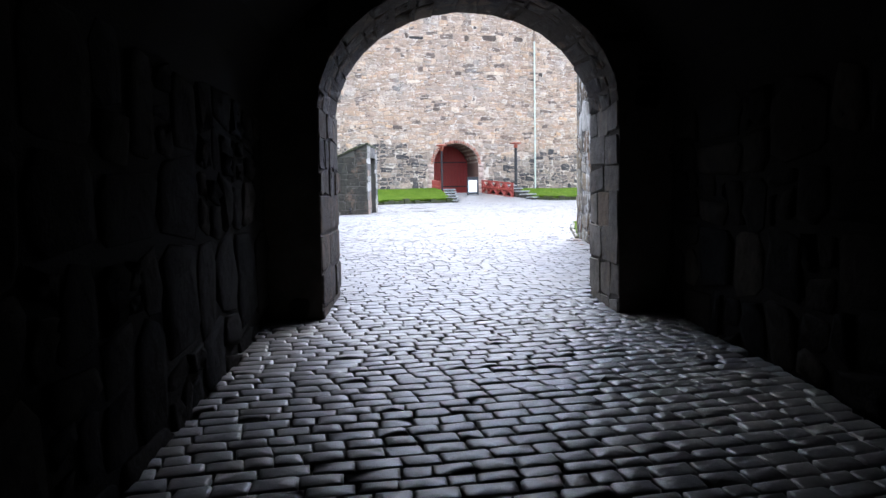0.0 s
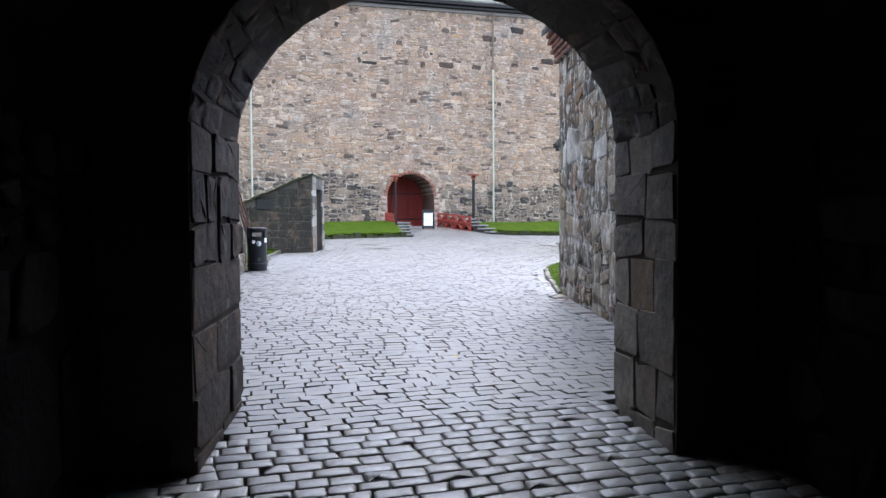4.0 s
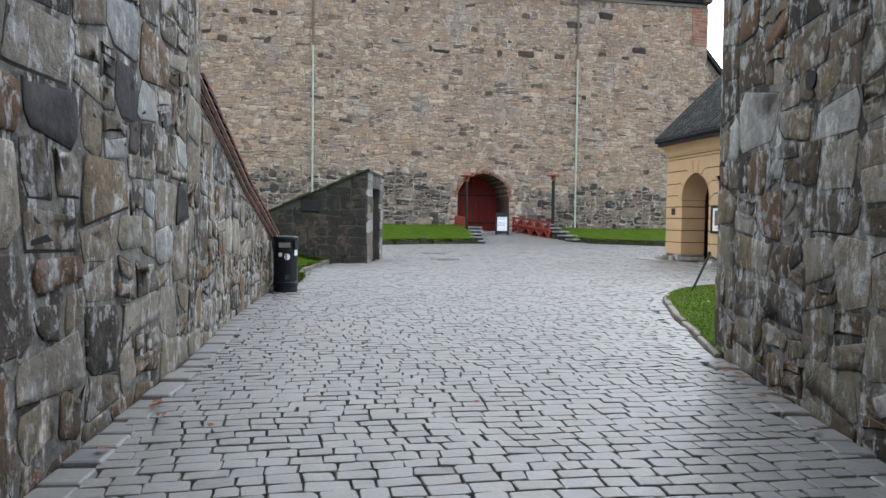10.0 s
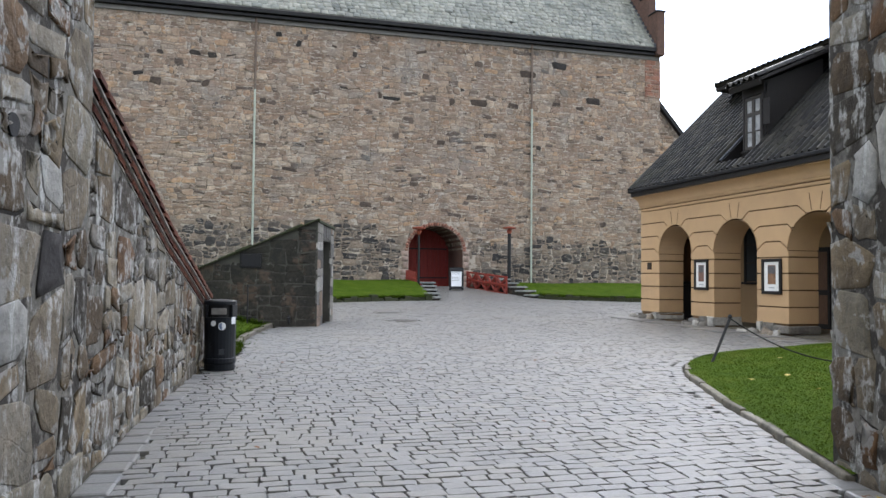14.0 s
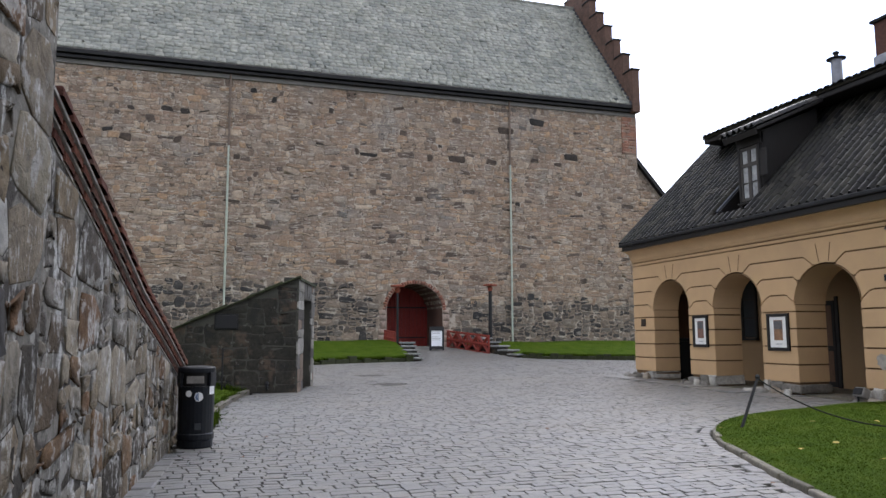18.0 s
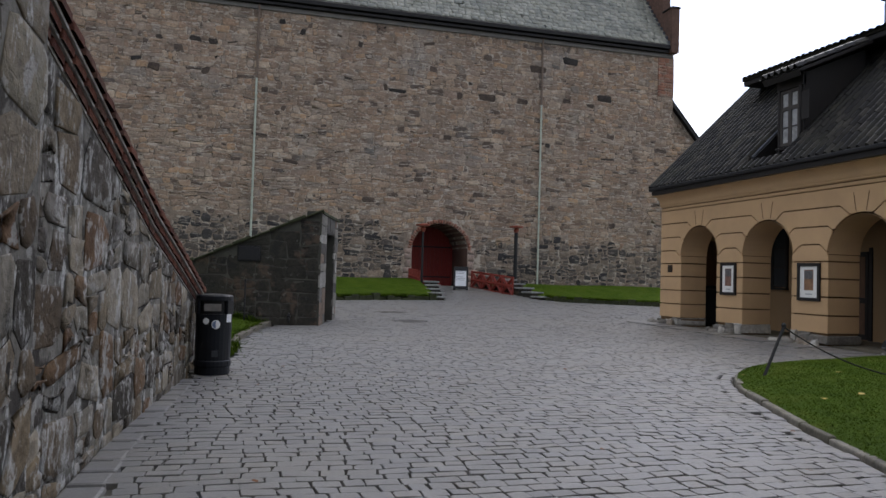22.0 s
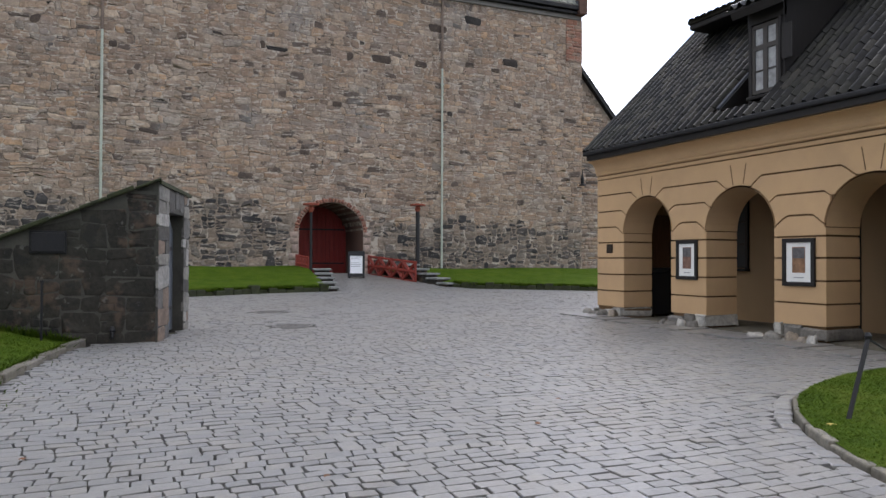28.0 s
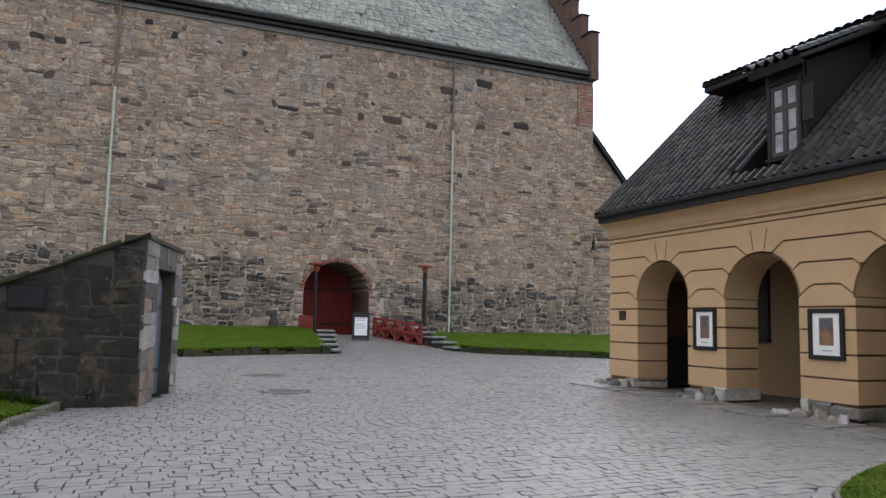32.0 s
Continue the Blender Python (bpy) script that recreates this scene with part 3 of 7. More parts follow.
def stones(uvs, place, lift, dome, inset=0.9, sink=0.03, rough=0.0, rng=None, tilt=0.0):
    """Verts and faces of many stones: uvs is (n, 8, 2); place maps (u, v, w) arrays to world points, w towards the viewer. rough: how unevenly the face is hewn."""
    n = len(uvs)
    c = uvs.mean(1, keepdims=True)
    lift = np.broadcast_to(np.asarray(lift, float), (n,))
    dome = np.broadcast_to(np.asarray(dome, float), (n,))
    rng = rng or np.random.default_rng(5)
    rings = [(1.0, np.full((n, 8), -sink)), (1.0, np.repeat((lift * 0.45)[:, None], 8, 1))]
    hew = 1 + rough * rng.normal(0, 1, (n, 8)) if rough else np.ones((n, 8))
    rings.append((inset, lift[:, None] * hew))
    if rough:
        rings.append((inset * 0.58, lift[:, None] * (1 + rough * 1.3 * rng.normal(0, 1, (n, 8))) + dome[:, None] * 0.7))
    out = []
    lean = rng.normal(0, tilt, (n, 1, 2)) if tilt else np.zeros((n, 1, 2))
    for k, w in rings:
        q = c + (uvs - c) * k
        w = w + ((q - c) * lean).sum(-1)
        out.append(place(q[..., 0], q[..., 1], w))
    out.append(place(c[..., 0], c[..., 1], (lift + dome)[:, None]))
    verts = np.concatenate(out, 1).reshape(-1, 3)
    r_, per = len(rings), len(rings) * 8 + 1
    faces = []
    for s in range(n):
        o = s * per
        for r in range(0, 8 * (r_ - 1), 8):
            for k in range(8):
                k2 = (k + 1) % 8
                faces.append((o + r + k, o + r + k2, o + r + 8 + k2, o + r + 8 + k))
        t = o + 8 * (r_ - 1)
        for k in range(8):
            faces.append((t + k, t + (k + 1) % 8, o + per - 1))
    return verts, faces


def octagons(rects, joint, rng, cut=0.22, wobble=0.012, warp=0.0, scale=1.0):
    """Worn eight-sided outlines in rectangles (u0, u1, v0, v1), shrunk by the joint."""
    r = np.asarray(rects, float)
    u0, u1, v0, v1 = (r[:, k : k + 1] for k in range(4))
    u0, u1, v0, v1 = u0 + joint / 2, u1 - joint / 2, v0 + joint / 2, v1 - joint / 2
    cc = cut * rng.uniform(0.3, 1.3, (len(r), 8))
    s = np.minimum(u1 - u0, v1 - v0)
    c = s * cc
    us = np.concatenate([u0 + c[:, :1], u1 - c[:, 1:2], u1, u1, u1 - c[:, 4:5], u0 + c[:, 5:6], u0, u0], 1)
    vs = np.concatenate([v0, v0, v0 + c[:, 2:3], v1 - c[:, 3:4], v1, v1, v1 - c[:, 6:7], v0 + c[:, 7:8]], 1)
    out = np.stack([us, vs], -1) + rng.normal(0, 1, (len(r), 8, 2)) * wobble
    if warp:
        a, b = out[..., 0] / scale, out[..., 1] / scale
        out = out + warp * np.stack([np.sin(2.1 * a + 1.7 * b) + 0.6 * np.sin(5.3 * b - 1.9 * a + 1.0), np.sin(1.7 * a - 2.3 * b + 2.0) + 0.6 * np.sin(4.7 * a + 2.9 * b)], -1)
    return out


def coursed(u0, u1, v0, v1, w, h, rng, split=0.2):
    """Rectangles of stones in courses of uneven height."""
    out, v = [], v0
    while v < v1 - 0.02:
        hh = min(h * rng.uniform(0.65, 1.4), v1 - v)
        if v1 - v - hh < h * 0.4:
            hh = v1 - v
        u = u0 - rng.uniform(0, w)
        while u < u1:
            ww = w * rng.choice([0.5, 0.75, 1.0, 1.3, 1.75]) * rng.uniform(0.85, 1.15)
            if rng.random() < split:
                k = rng.uniform(0.4, 0.6)
                out += [(u, u + ww, v, v + hh * k), (u, u + ww, v + hh * k, v + hh)]
            else:
                out.append((u, u + ww, v, v + hh))
            u += ww
        v += hh
    return out


def random_rubble(u0, u1, v0, v1, big, rng, aspect=1.25):
    """Rectangles split again and again, which gives large and small stones side by side."""
    out, todo = [], [(u0, u1, v0, v1)]
    while todo:
        a, b, c, d = todo.pop()
        w, h = b - a, d - c
        lim = big * rng.choice([0.4, 0.6, 0.85, 1.1, 1.35]) * rng.uniform(0.9, 1.1)
        if w > lim * aspect or h > lim:
            if w / aspect > h:
                k = a + w * rng.uniform(0.36, 0.64)
                todo += [(a, k, c, d), (k, b, c, d)]
            else:
                k = c + h * rng.uniform(0.36, 0.64)
                todo += [(a, b, c, k), (a, b, k, d)]
        else:
            out.append((a, b, c, d))
    return out


def lay(name, uvs, place, parent, mats, near=0, nearness=None, lift=0.03, dome=0.012, sink=0.03, inset=0.9, rng=None, one="stone", label="", rough=0.0, smooth=True, even=0.0, tilt=0.0):
    """Lays stones on a surface: the nearest ones as parts of their own, the rest joined."""
    rng = rng or np.random.default_rng(1)
    n = len(uvs)
    lifts = lift * (even + (1 - even) * rng.uniform(0.35, 1.5, n))
    order = np.argsort(nearness) if nearness is not None else np.arange(n)
    single, rest = order[:near], order[near:]
    if len(rest):
        vs, fs = stones(uvs[rest], place, lifts[rest], dome, inset, sink, rough, rng, tilt)
        part(name, mesh_from(name, vs, fs, mats[0], smooth), mats[0], parent, label, kind="stuff")
    for i in single:
        vs, fs = stones(uvs[i : i + 1], place, lifts[i : i + 1], dome, inset, sink, rough, rng, tilt)
        o = vs.mean(0)
        ob = part(one, mesh_from(one, vs - o, fs, mats[1], smooth), mats[1], parent)
        ob.location = o


def structure(name, label, category):
    return thing(name, label, category, kind="structure")
# ---- the plan ----
GY, GZ = [-12, 0, 7.2, 13, 20, 28, 36, 42.3, 48.3, 60], [-0.6, -0.25, -0.02, 0.2, 0.28, 0.37, 0.45, 0.54, 1.08, 1.1]


def ground_z(y):
    return np.interp(y, GY, GZ)


O, RIGHT, AHEAD = Vector((2.85, 7.42)), Vector((0.988, -0.156)), Vector((0.156, 0.988))  # the passage under the gatehouse
HALF, SPRING, RISE, DEEP, INNER = 1.45, 1.98, 1.2, 1.42, -0.37  # its outer arch
HALL_Y, HALL_TOP, HALL_END = 48.32, 14.7, 26.4
GATE = (12.565, 1.535, 3.0, 1.38)
LOG_X, LOG_NEAR, LOG_FAR = 14.75, 20.95, 30.45
ARCHES = [(28.56, 0.86, 2.40, 0.84), (25.815, 0.895, 2.36, 0.86), (22.995, 0.905, 2.34, 0.86)]


def deep(s):
    """Depth of the outer arch wall, which thins towards the east jamb."""
    return DEEP - 0.35 * min(max((s + HALF) / (2 * HALF), 0.0), 1.0)


def passage(s, d, z):
    p = O + RIGHT * s + AHEAD * d
    return (p.x, p.y, z)


def arc(c, half, spring, rise, u):
    """Height of an arch over u; None outside it."""
    k = abs(u - c) / half
    return spring + rise * math.sqrt(1 - k * k) if k < 1 else None


def breaks(u0, u1, openings, steps=14):
    us = {u0, u1}
    for c, half, *_ in openings:
        us |= {c + half * math.cos(math.pi * k / steps) for k in range(steps + 1)}
    return sorted(us)


def under(openings, base):
    def low(u):
        for o in openings:
            z = arc(*o, u)
            if z is not None:
                return max(z, base)
        return base

    return low


def clear_of(openings, uvs, margin=0.04, floor=-9.0):
    """Which outlines lie clear of the openings."""
    ok = np.ones(len(uvs), bool)
    for c, half, spring, rise in openings:
        k = np.abs(uvs[..., 0] - c) / (half + margin)
        top = spring + (rise + margin) * np.sqrt(np.clip(1 - k * k, 0, 1))
        ok &= ~((k < 1) & (uvs[..., 1] < top)).any(1)
    return ok


def line_place(p0, p1, z0, side=1):
    """Places (u along the line, v up, w out of the face) for an upright wall; side 1 faces to the left of the line."""
    d = (Vector(p1) - Vector(p0)).normalized()
    n = Vector((-d.y, d.x)) * side

    def place(u, v, w):
        return np.stack([p0[0] + d.x * u + n.x * w, p0[1] + d.y * u + n.y * w, z0 + v + 0 * u], -1)

    return place


# ---- ground and pavement ----
bm = bmesh.new()
xs = [-900, -200, -60, -20, -8, 0, 8, 16, 24, 32, 60, 200, 900]
ys = [-900, -200, -60, -12] + GY[1:] + [70, 110, 200, 900]
rows_ = [[bm.verts.new((x, y, float(ground_z(y)) - 0.035)) for x in xs] for y in ys]
for a, b in zip(rows_, rows_[1:]):
    for k in range(len(xs) - 1):
        bm.faces.new((a[k], a[k + 1], b[k + 1], b[k]))
ground = part("ground", bm, m_joint)
tagged(ground, "dark sandy ground between and under the paving", "ground", kind="structure")

# ---- the passage and the gatehouse ----
gatehouse = structure("gatehouse", "old stone gatehouse with a dark vaulted passage", "building")
tun_open = [(0.0, 1.98, 1.95, 1.45)]
us = breaks(-3.3, 3.3, tun_open)
part("vault", columns(us, under(tun_open, -0.9), lambda u: 4.8, lambda u, v, w: passage(u, -11.0 + w, v), 11.0), m_shade_black, gatehouse, "dark vaulted passage masonry")
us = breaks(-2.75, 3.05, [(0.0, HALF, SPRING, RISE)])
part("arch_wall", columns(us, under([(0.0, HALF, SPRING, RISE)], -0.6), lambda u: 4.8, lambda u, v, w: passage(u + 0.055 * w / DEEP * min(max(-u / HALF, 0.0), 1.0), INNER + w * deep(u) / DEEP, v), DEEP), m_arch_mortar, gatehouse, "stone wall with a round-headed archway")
# unseen wall behind the start of the walk, added to keep light out
part("end_wall", box((-3.3, -11.5, -0.9), (3.3, -11.0, 4.8), m=Matrix(((RIGHT.x, AHEAD.x, 0, O.x), (RIGHT.y, AHEAD.y, 0, O.y), (0, 0, 1, 0), (0, 0, 0, 1)))), m_shade_black, gatehouse)


def passage_side(sign, s0, d0, splay=0.0):
    def place(u, v, w):
        s, d = sign * (s0 - w - splay * u), d0 + u
        return np.stack([O.x + RIGHT.x * s + AHEAD.x * d, O.y + RIGHT.y * s + AHEAD.y * d, v + 0 * s], -1)

    return place


for sign in (-1, 1):
    rng = np.random.default_rng(20 + sign)
    uv = octagons(random_rubble(0, 11, -0.75, 1.95, 0.62, rng), 0.05, rng, 0.25, 0.018, 0.03, 0.6)
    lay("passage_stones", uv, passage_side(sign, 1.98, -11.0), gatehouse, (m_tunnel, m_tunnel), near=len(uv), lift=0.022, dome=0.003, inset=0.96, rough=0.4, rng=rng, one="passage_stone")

# the jambs of the outer arch: on one side broken blocks round a long brown stone, on the other squared ashlar
JAMB_ROWS = [-0.3, 0.1, 0.45, 0.81, 1.17, 1.44, 1.75, SPRING + 0.05]
for sign in (-1, 1):
    rng = np.random.default_rng(24 + sign)
    d_, rects = deep(sign * HALF), []
    for k, (z0, z1) in enumerate(zip(JAMB_ROWS, JAMB_ROWS[1:])):
        cuts = [0.0, d_]
        if sign < 0 and k in (4, 5):
            cuts = [0.0, 0.34, 0.60, 0.73, 1.06, d_]
        elif sign > 0 or k != 3:
            cuts = [0.0, d_ * rng.uniform(0.28, 0.42), d_ * rng.uniform(0.6, 0.74), d_] if rng.random() < 0.6 else [0.0, d_ * rng.uniform(0.4, 0.6), d_]
        rects += [(p, q, z0, z1) for i, (p, q) in enumerate(zip(cuts, cuts[1:])) if not (sign < 0 and k in (4, 5) and i == 2)]
    uv = octagons(rects, 0.02, rng, 0.10, 0.014, 0.012, 0.35)
    uv[..., 0] = np.clip(uv[..., 0], 0.01, d_ - 0.01)
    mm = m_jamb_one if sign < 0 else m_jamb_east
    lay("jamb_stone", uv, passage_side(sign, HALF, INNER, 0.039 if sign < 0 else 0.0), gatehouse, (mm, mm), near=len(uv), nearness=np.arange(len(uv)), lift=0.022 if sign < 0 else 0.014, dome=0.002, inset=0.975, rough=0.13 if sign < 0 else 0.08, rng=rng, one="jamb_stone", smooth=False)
# flat black patch painted for the shade in a missing stone's gap
part("jamb_hole", box((-HALF + 0.004, INNER + 0.605, 1.19), (-HALF + 0.012, INNER + 0.725, 1.73), m=Matrix(((RIGHT.x, AHEAD.x, 0, O.x), (RIGHT.y, AHEAD.y, 0, O.y), (0, 0, 1, 0), (0, 0, 0, 1)))), m_shade_black, gatehouse, "flat black patch for the shade of a missing stone")

rng = np.random.default_rng(33)


def soffit(u, v, w):
    th = v
    s, z, u = (HALF - w) * np.cos(th) + 0.039 * u * np.clip(-np.cos(th), 0, 1), SPRING + (RISE - w) * np.sin(th), u * (DEEP - 0.35 * (np.cos(th) + 1) / 2) / DEEP + INNER
    return np.stack([O.x + RIGHT.x * s + AHEAD.x * u, O.y + RIGHT.y * s + AHEAD.y * u, z], -1)


rects = []
th = 0.02
while th < math.pi - 0.05:
    b = min(th + rng.uniform(0.12, 0.2), math.pi - 0.02)
    k, k2 = rng.uniform(0.2, 0.45), rng.uniform(0.55, 0.85)
    rects += [(0, k, th, b), (k, k2, th, b), (k2, DEEP, th, b)]
    th = b
uv = octagons(rects, 0.016, rng, 0.14, 0.014)
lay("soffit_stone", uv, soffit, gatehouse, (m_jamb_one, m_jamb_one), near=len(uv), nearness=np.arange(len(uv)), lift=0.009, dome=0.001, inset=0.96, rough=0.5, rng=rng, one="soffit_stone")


def inner_face(u, v, w):
    w = w - INNER
    return np.stack([O.x + RIGHT.x * u - AHEAD.x * w, O.y + RIGHT.y * u - AHEAD.y * w, v + 0 * u], -1)


uv = octagons(coursed(-1.95, 1.95, -0.3, 3.3, 0.5, 0.33, rng), 0.04, rng, 0.2, 0.012)
uv = uv[clear_of([(0.0, HALF, SPRING, RISE)], uv) & (np.abs(uv[..., 0]) < 1.97).all(1)]
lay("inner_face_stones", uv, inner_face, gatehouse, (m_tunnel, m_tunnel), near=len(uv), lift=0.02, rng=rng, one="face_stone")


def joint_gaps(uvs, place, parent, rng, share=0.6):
    """Flat dark rims that paint crevice shade round a share of the stones, wider on one side than on the other."""
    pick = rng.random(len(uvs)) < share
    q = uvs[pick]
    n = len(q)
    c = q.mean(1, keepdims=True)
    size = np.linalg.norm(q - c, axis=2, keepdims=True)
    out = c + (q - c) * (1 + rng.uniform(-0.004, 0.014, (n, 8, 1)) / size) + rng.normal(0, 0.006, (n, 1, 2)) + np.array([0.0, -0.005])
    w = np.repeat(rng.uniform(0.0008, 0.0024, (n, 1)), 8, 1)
    part("joint_gaps", mesh_from("joint_gaps", place(out[..., 0], out[..., 1], w).reshape(-1, 3), [tuple(range(8 * k, 8 * k + 8)) for k in range(n)], m_joint_shade), m_joint_shade, parent, "flat dark rims painted for shade between the stones", kind="stuff")


# flank walls of the gatehouse towards the court
def flank(name, label, outline, p0, p1, z0, top, side, seed, near_u, darks=(), pales=(), big=0.52):
    st = structure(name, label, "wall")
    part("core", prism(outline, z0 - 0.5, top), m_mortar, st)
    rng = np.random.default_rng(seed)
    length = (Vector(p1) - Vector(p0)).length
    rects, v = random_rubble(0, length - 0.55, -0.15, top - z0 - 0.02, big, rng, 1.75), -0.15
    while v < top - z0 - 0.1:
        # squared corner stones
        h = min(rng.uniform(0.28, 0.5), top - z0 - 0.02 - v)
        k = length - 0.55 + rng.choice([0.0, 0.0, 0.22, 0.3])
        rects += [(k, length, v, v + h)] + ([(length - 0.55, k, v, v + h)] if k > length - 0.5 else [])
        v += h
    uv = octagons(rects, 0.044, rng, 0.22, 0.024, 0.035, 0.55)
    uv[..., 0] = np.clip(uv[..., 0], 0.02, length + 0.02)
    uv[..., 1] = np.clip(uv[..., 1], -0.2, top - z0)
    c = uv.mean(1)
    nearness = np.abs(c[:, 0] - near_u) + np.abs(c[:, 1] - 1.4) * 0.8
    for spots_, mm, nm in ((darks, m_dark_stone, "dark_stone"), (pales, m_pale_stone, "pale_stone")):
        pick = np.zeros(len(uv), bool)
        for x, z in spots_:
            pick[np.argmin(np.hypot(c[:, 0] - x, c[:, 1] - z) + 2.0 * np.maximum(0.2 - np.ptp(uv, axis=1).min(1), 0))] = True
        if pick.any():
            lay(nm, uv[pick], line_place(p0, p1, z0, side), st, (mm, mm), near=int(pick.sum()), lift=0.010, dome=0.001, inset=0.96, rough=0.4, rng=rng, one=nm)
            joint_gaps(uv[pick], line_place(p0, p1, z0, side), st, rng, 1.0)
        uv, c, nearness = uv[~pick], c[~pick], nearness[~pick]
    lay("wall_stones", uv, line_place(p0, p1, z0, side), st, (m_rubble, m_rubble_one), near=130, nearness=nearness, lift=0.009, dome=0.001, inset=0.96, rough=0.4, rng=rng, one="wall_stone")
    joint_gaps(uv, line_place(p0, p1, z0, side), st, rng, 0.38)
    return st


RW0, RW1 = (5.45, 7.95), (6.86, 14.15)
LW0, LW1, LWB, LW2 = (0.84, 8.75), (1.42, 15.1), (1.34, 15.1), (1.92, 21.15)
FLANK_TOP = 4.05
wall_right = flank("wall_east", "grey rubble stone wall of the gatehouse flank with whitish mortar runs", [RW0, RW1, (13.0, 14.15), (13.0, 3.0), (5.6, 3.0)], RW0, RW1, 0.0, FLANK_TOP, 1, 41, 3.4, pales=[(2.49, 2.77), (2.74, 2.01), (2.38, 0.91), (1.83, 0.96), (3.69, 2.4), (2.86, 0.6), (2.18, 1.64), (5.84, 2.47), (5.04, 2.63), (4.92, 2.24)])
wall_left = flank("wall_west", "grey rubble stone wall of the gatehouse flank with wide mortar joints", [LW0, (-6.0, 8.75), (-6.0, 15.1), LW1], LW0, LW1, 0.0, FLANK_TOP, -1, 42, 2.6, darks=[(4.04, 2.57), (4.17, 2.27), (5.37, 1.86), (3.65, 2.87), (3.0, 2.3)], pales=[(4.69, 2.62), (3.73, 2.22), (4.75, 1.95), (4.82, 1.67), (4.93, 1.36), (5.8, 2.25), (3.99, 2.86)])

# weep holes of the flanks, each a black disc painted for the shade inside
for parent_, p0, p1, side_, u_, z_, r_ in ((wall_left, LW0, LW1, -1, 5.0, 2.45, 0.075), (wall_right, RW0, RW1, 1, 4.25, 2.73, 0.09), (wall_right, RW0, RW1, 1, 1.77, 2.24, 0.075)):
    ring_ = [(u_ + r_ * (1.0 + 0.12 * math.sin(3 * a)) * math.cos(a), z_ + r_ * 0.85 * math.sin(a)) for a in np.linspace(0, 2 * math.pi, 17)[:-1]]
    pl_ = line_place(p0, p1, 0.0, side_)
    vs = [pl_(np.array(u), np.array(v), np.array(w)) for w in (0.0, 0.017) for u, v in ring_]
    fs = [tuple(range(16, 32))] + [(k, (k + 1) % 16, 16 + (k + 1) % 16, 16 + k) for k in range(16)]
    part("weep_hole", mesh_from("weep_hole", vs, fs, m_bin_dark), m_bin_dark, parent_, "raised black disc for the shade in a round weep hole")

# end faces of the flanks
rng = np.random.default_rng(43)
uv = octagons(random_rubble(0, 3.0, -0.1, FLANK_TOP, 0.6, rng), 0.045, rng, 0.3, 0.02, 0.03, 0.7)
lay("end_face_stones", uv, line_place((6.88, 14.15), (9.88, 14.15), 0.0, 1), wall_right, (m_rubble, m_rubble), lift=0.035, rng=rng)

# brick cornices and roofs over the flanks
brick_me = mesh_from("brick", *stones(octagons([(0, 0.24, 0, 0.068)], 0.006, np.random.default_rng(3), 0.08, 0.001), lambda u, v, w: np.stack([u - 0.12, -w, v], -1), 0.06, 0.001, 0.98, 0.12), m_brick)


def cornice(p0, p1, z0, side, parent):
    d = (Vector(p1) - Vector(p0)).normalized()
    n = Vector((-d.y, d.x)) * side
    length = (Vector(p1) - Vector(p0)).length
    ang = math.degrees(math.atan2(d.y, d.x)) + (180 if side > 0 else 0)
    for k in range(6):
        out = (0.0, 0.025, 0.06, 0.065, 0.11, 0.15)[k]
        u = 0.12 + (0.12 if k % 2 else 0)
        while u < length + 0.1:
            p = Vector(p0) + d * u + n * out
            ob = part("brick", brick_me, m_brick, parent)
            ob.matrix_world = pose(p.x, p.y, z0 + k * 0.076, 0, 0, ang)
            u += 0.252
    lo = [Vector(p0) - n * 0.6, Vector(p1) - n * 0.6, Vector(p1) + n * 0.05, Vector(p0) + n * 0.05]
    part("cornice_core", prism([(q.x, q.y) for q in lo], z0, z0 + 0.44), m_mortar, parent)
    # eave board and a tiled slope
    a, b = Vector(p0) - d * 0.1, Vector(p1) + d * 0.14
    bm = bmesh.new()
    q = [(a + n * 0.27, z0 + 0.44), (b + n * 0.27, z0 + 0.44), (b - n * 3.4, z0 + 3.1), (a - n * 3.4, z0 + 3.1)]
    lov = [bm.verts.new((p.x, p.y, z)) for p, z in q]
    hiv = [bm.verts.new((p.x, p.y, z + 0.1)) for p, z in q]
    bm.faces.new(lov[::-1]), bm.faces.new(hiv)
    for i in range(4):
        bm.faces.new((lov[i], lov[(i + 1) % 4], hiv[(i + 1) % 4], hiv[i]))
    part("eave_roof", bm, m_gutter, parent, "dark tiled eave over a brick cornice")


cornice(RW0, RW1, FLANK_TOP, 1, wall_right)
cornice(LW0, LW1, FLANK_TOP, -1, wall_left)
# unseen mass over the passage, added to block the sky
part("roof_mass", prism([passage(s, d, 0)[:2] for s, d in ((-2.75, -11), (3.05, -11), (3.05, 0.9), (-2.75, 0.9))], 4.8, 5.6), m_mortar, gatehouse)

# the falling wall beside the passage, with its coping
low_wall = structure("wall_falling", "rubble garden wall falling towards the court under a brick coping", "wall")
LEN2 = (Vector(LW2) - Vector(LWB)).length


def fall(u):
    return float(np.interp(u, [0, 1.5, 3.0, 4.5, LEN2 + 0.3], [2.94, 2.44, 1.93, 1.54, 1.02]))


dir2 = (Vector(LW2) - Vector(LWB)).normalized()
nor2 = Vector((dir2.y, -dir2.x))
us = [k * LEN2 / 12 for k in range(13)]
part("core", columns(us, lambda u: -0.3, fall, lambda u, v, w: (LWB[0] + dir2.x * u - nor2.x * w, LWB[1] + dir2.y * u - nor2.y * w, v), 0.6), m_mortar, low_wall)
rng = np.random.default_rng(51)
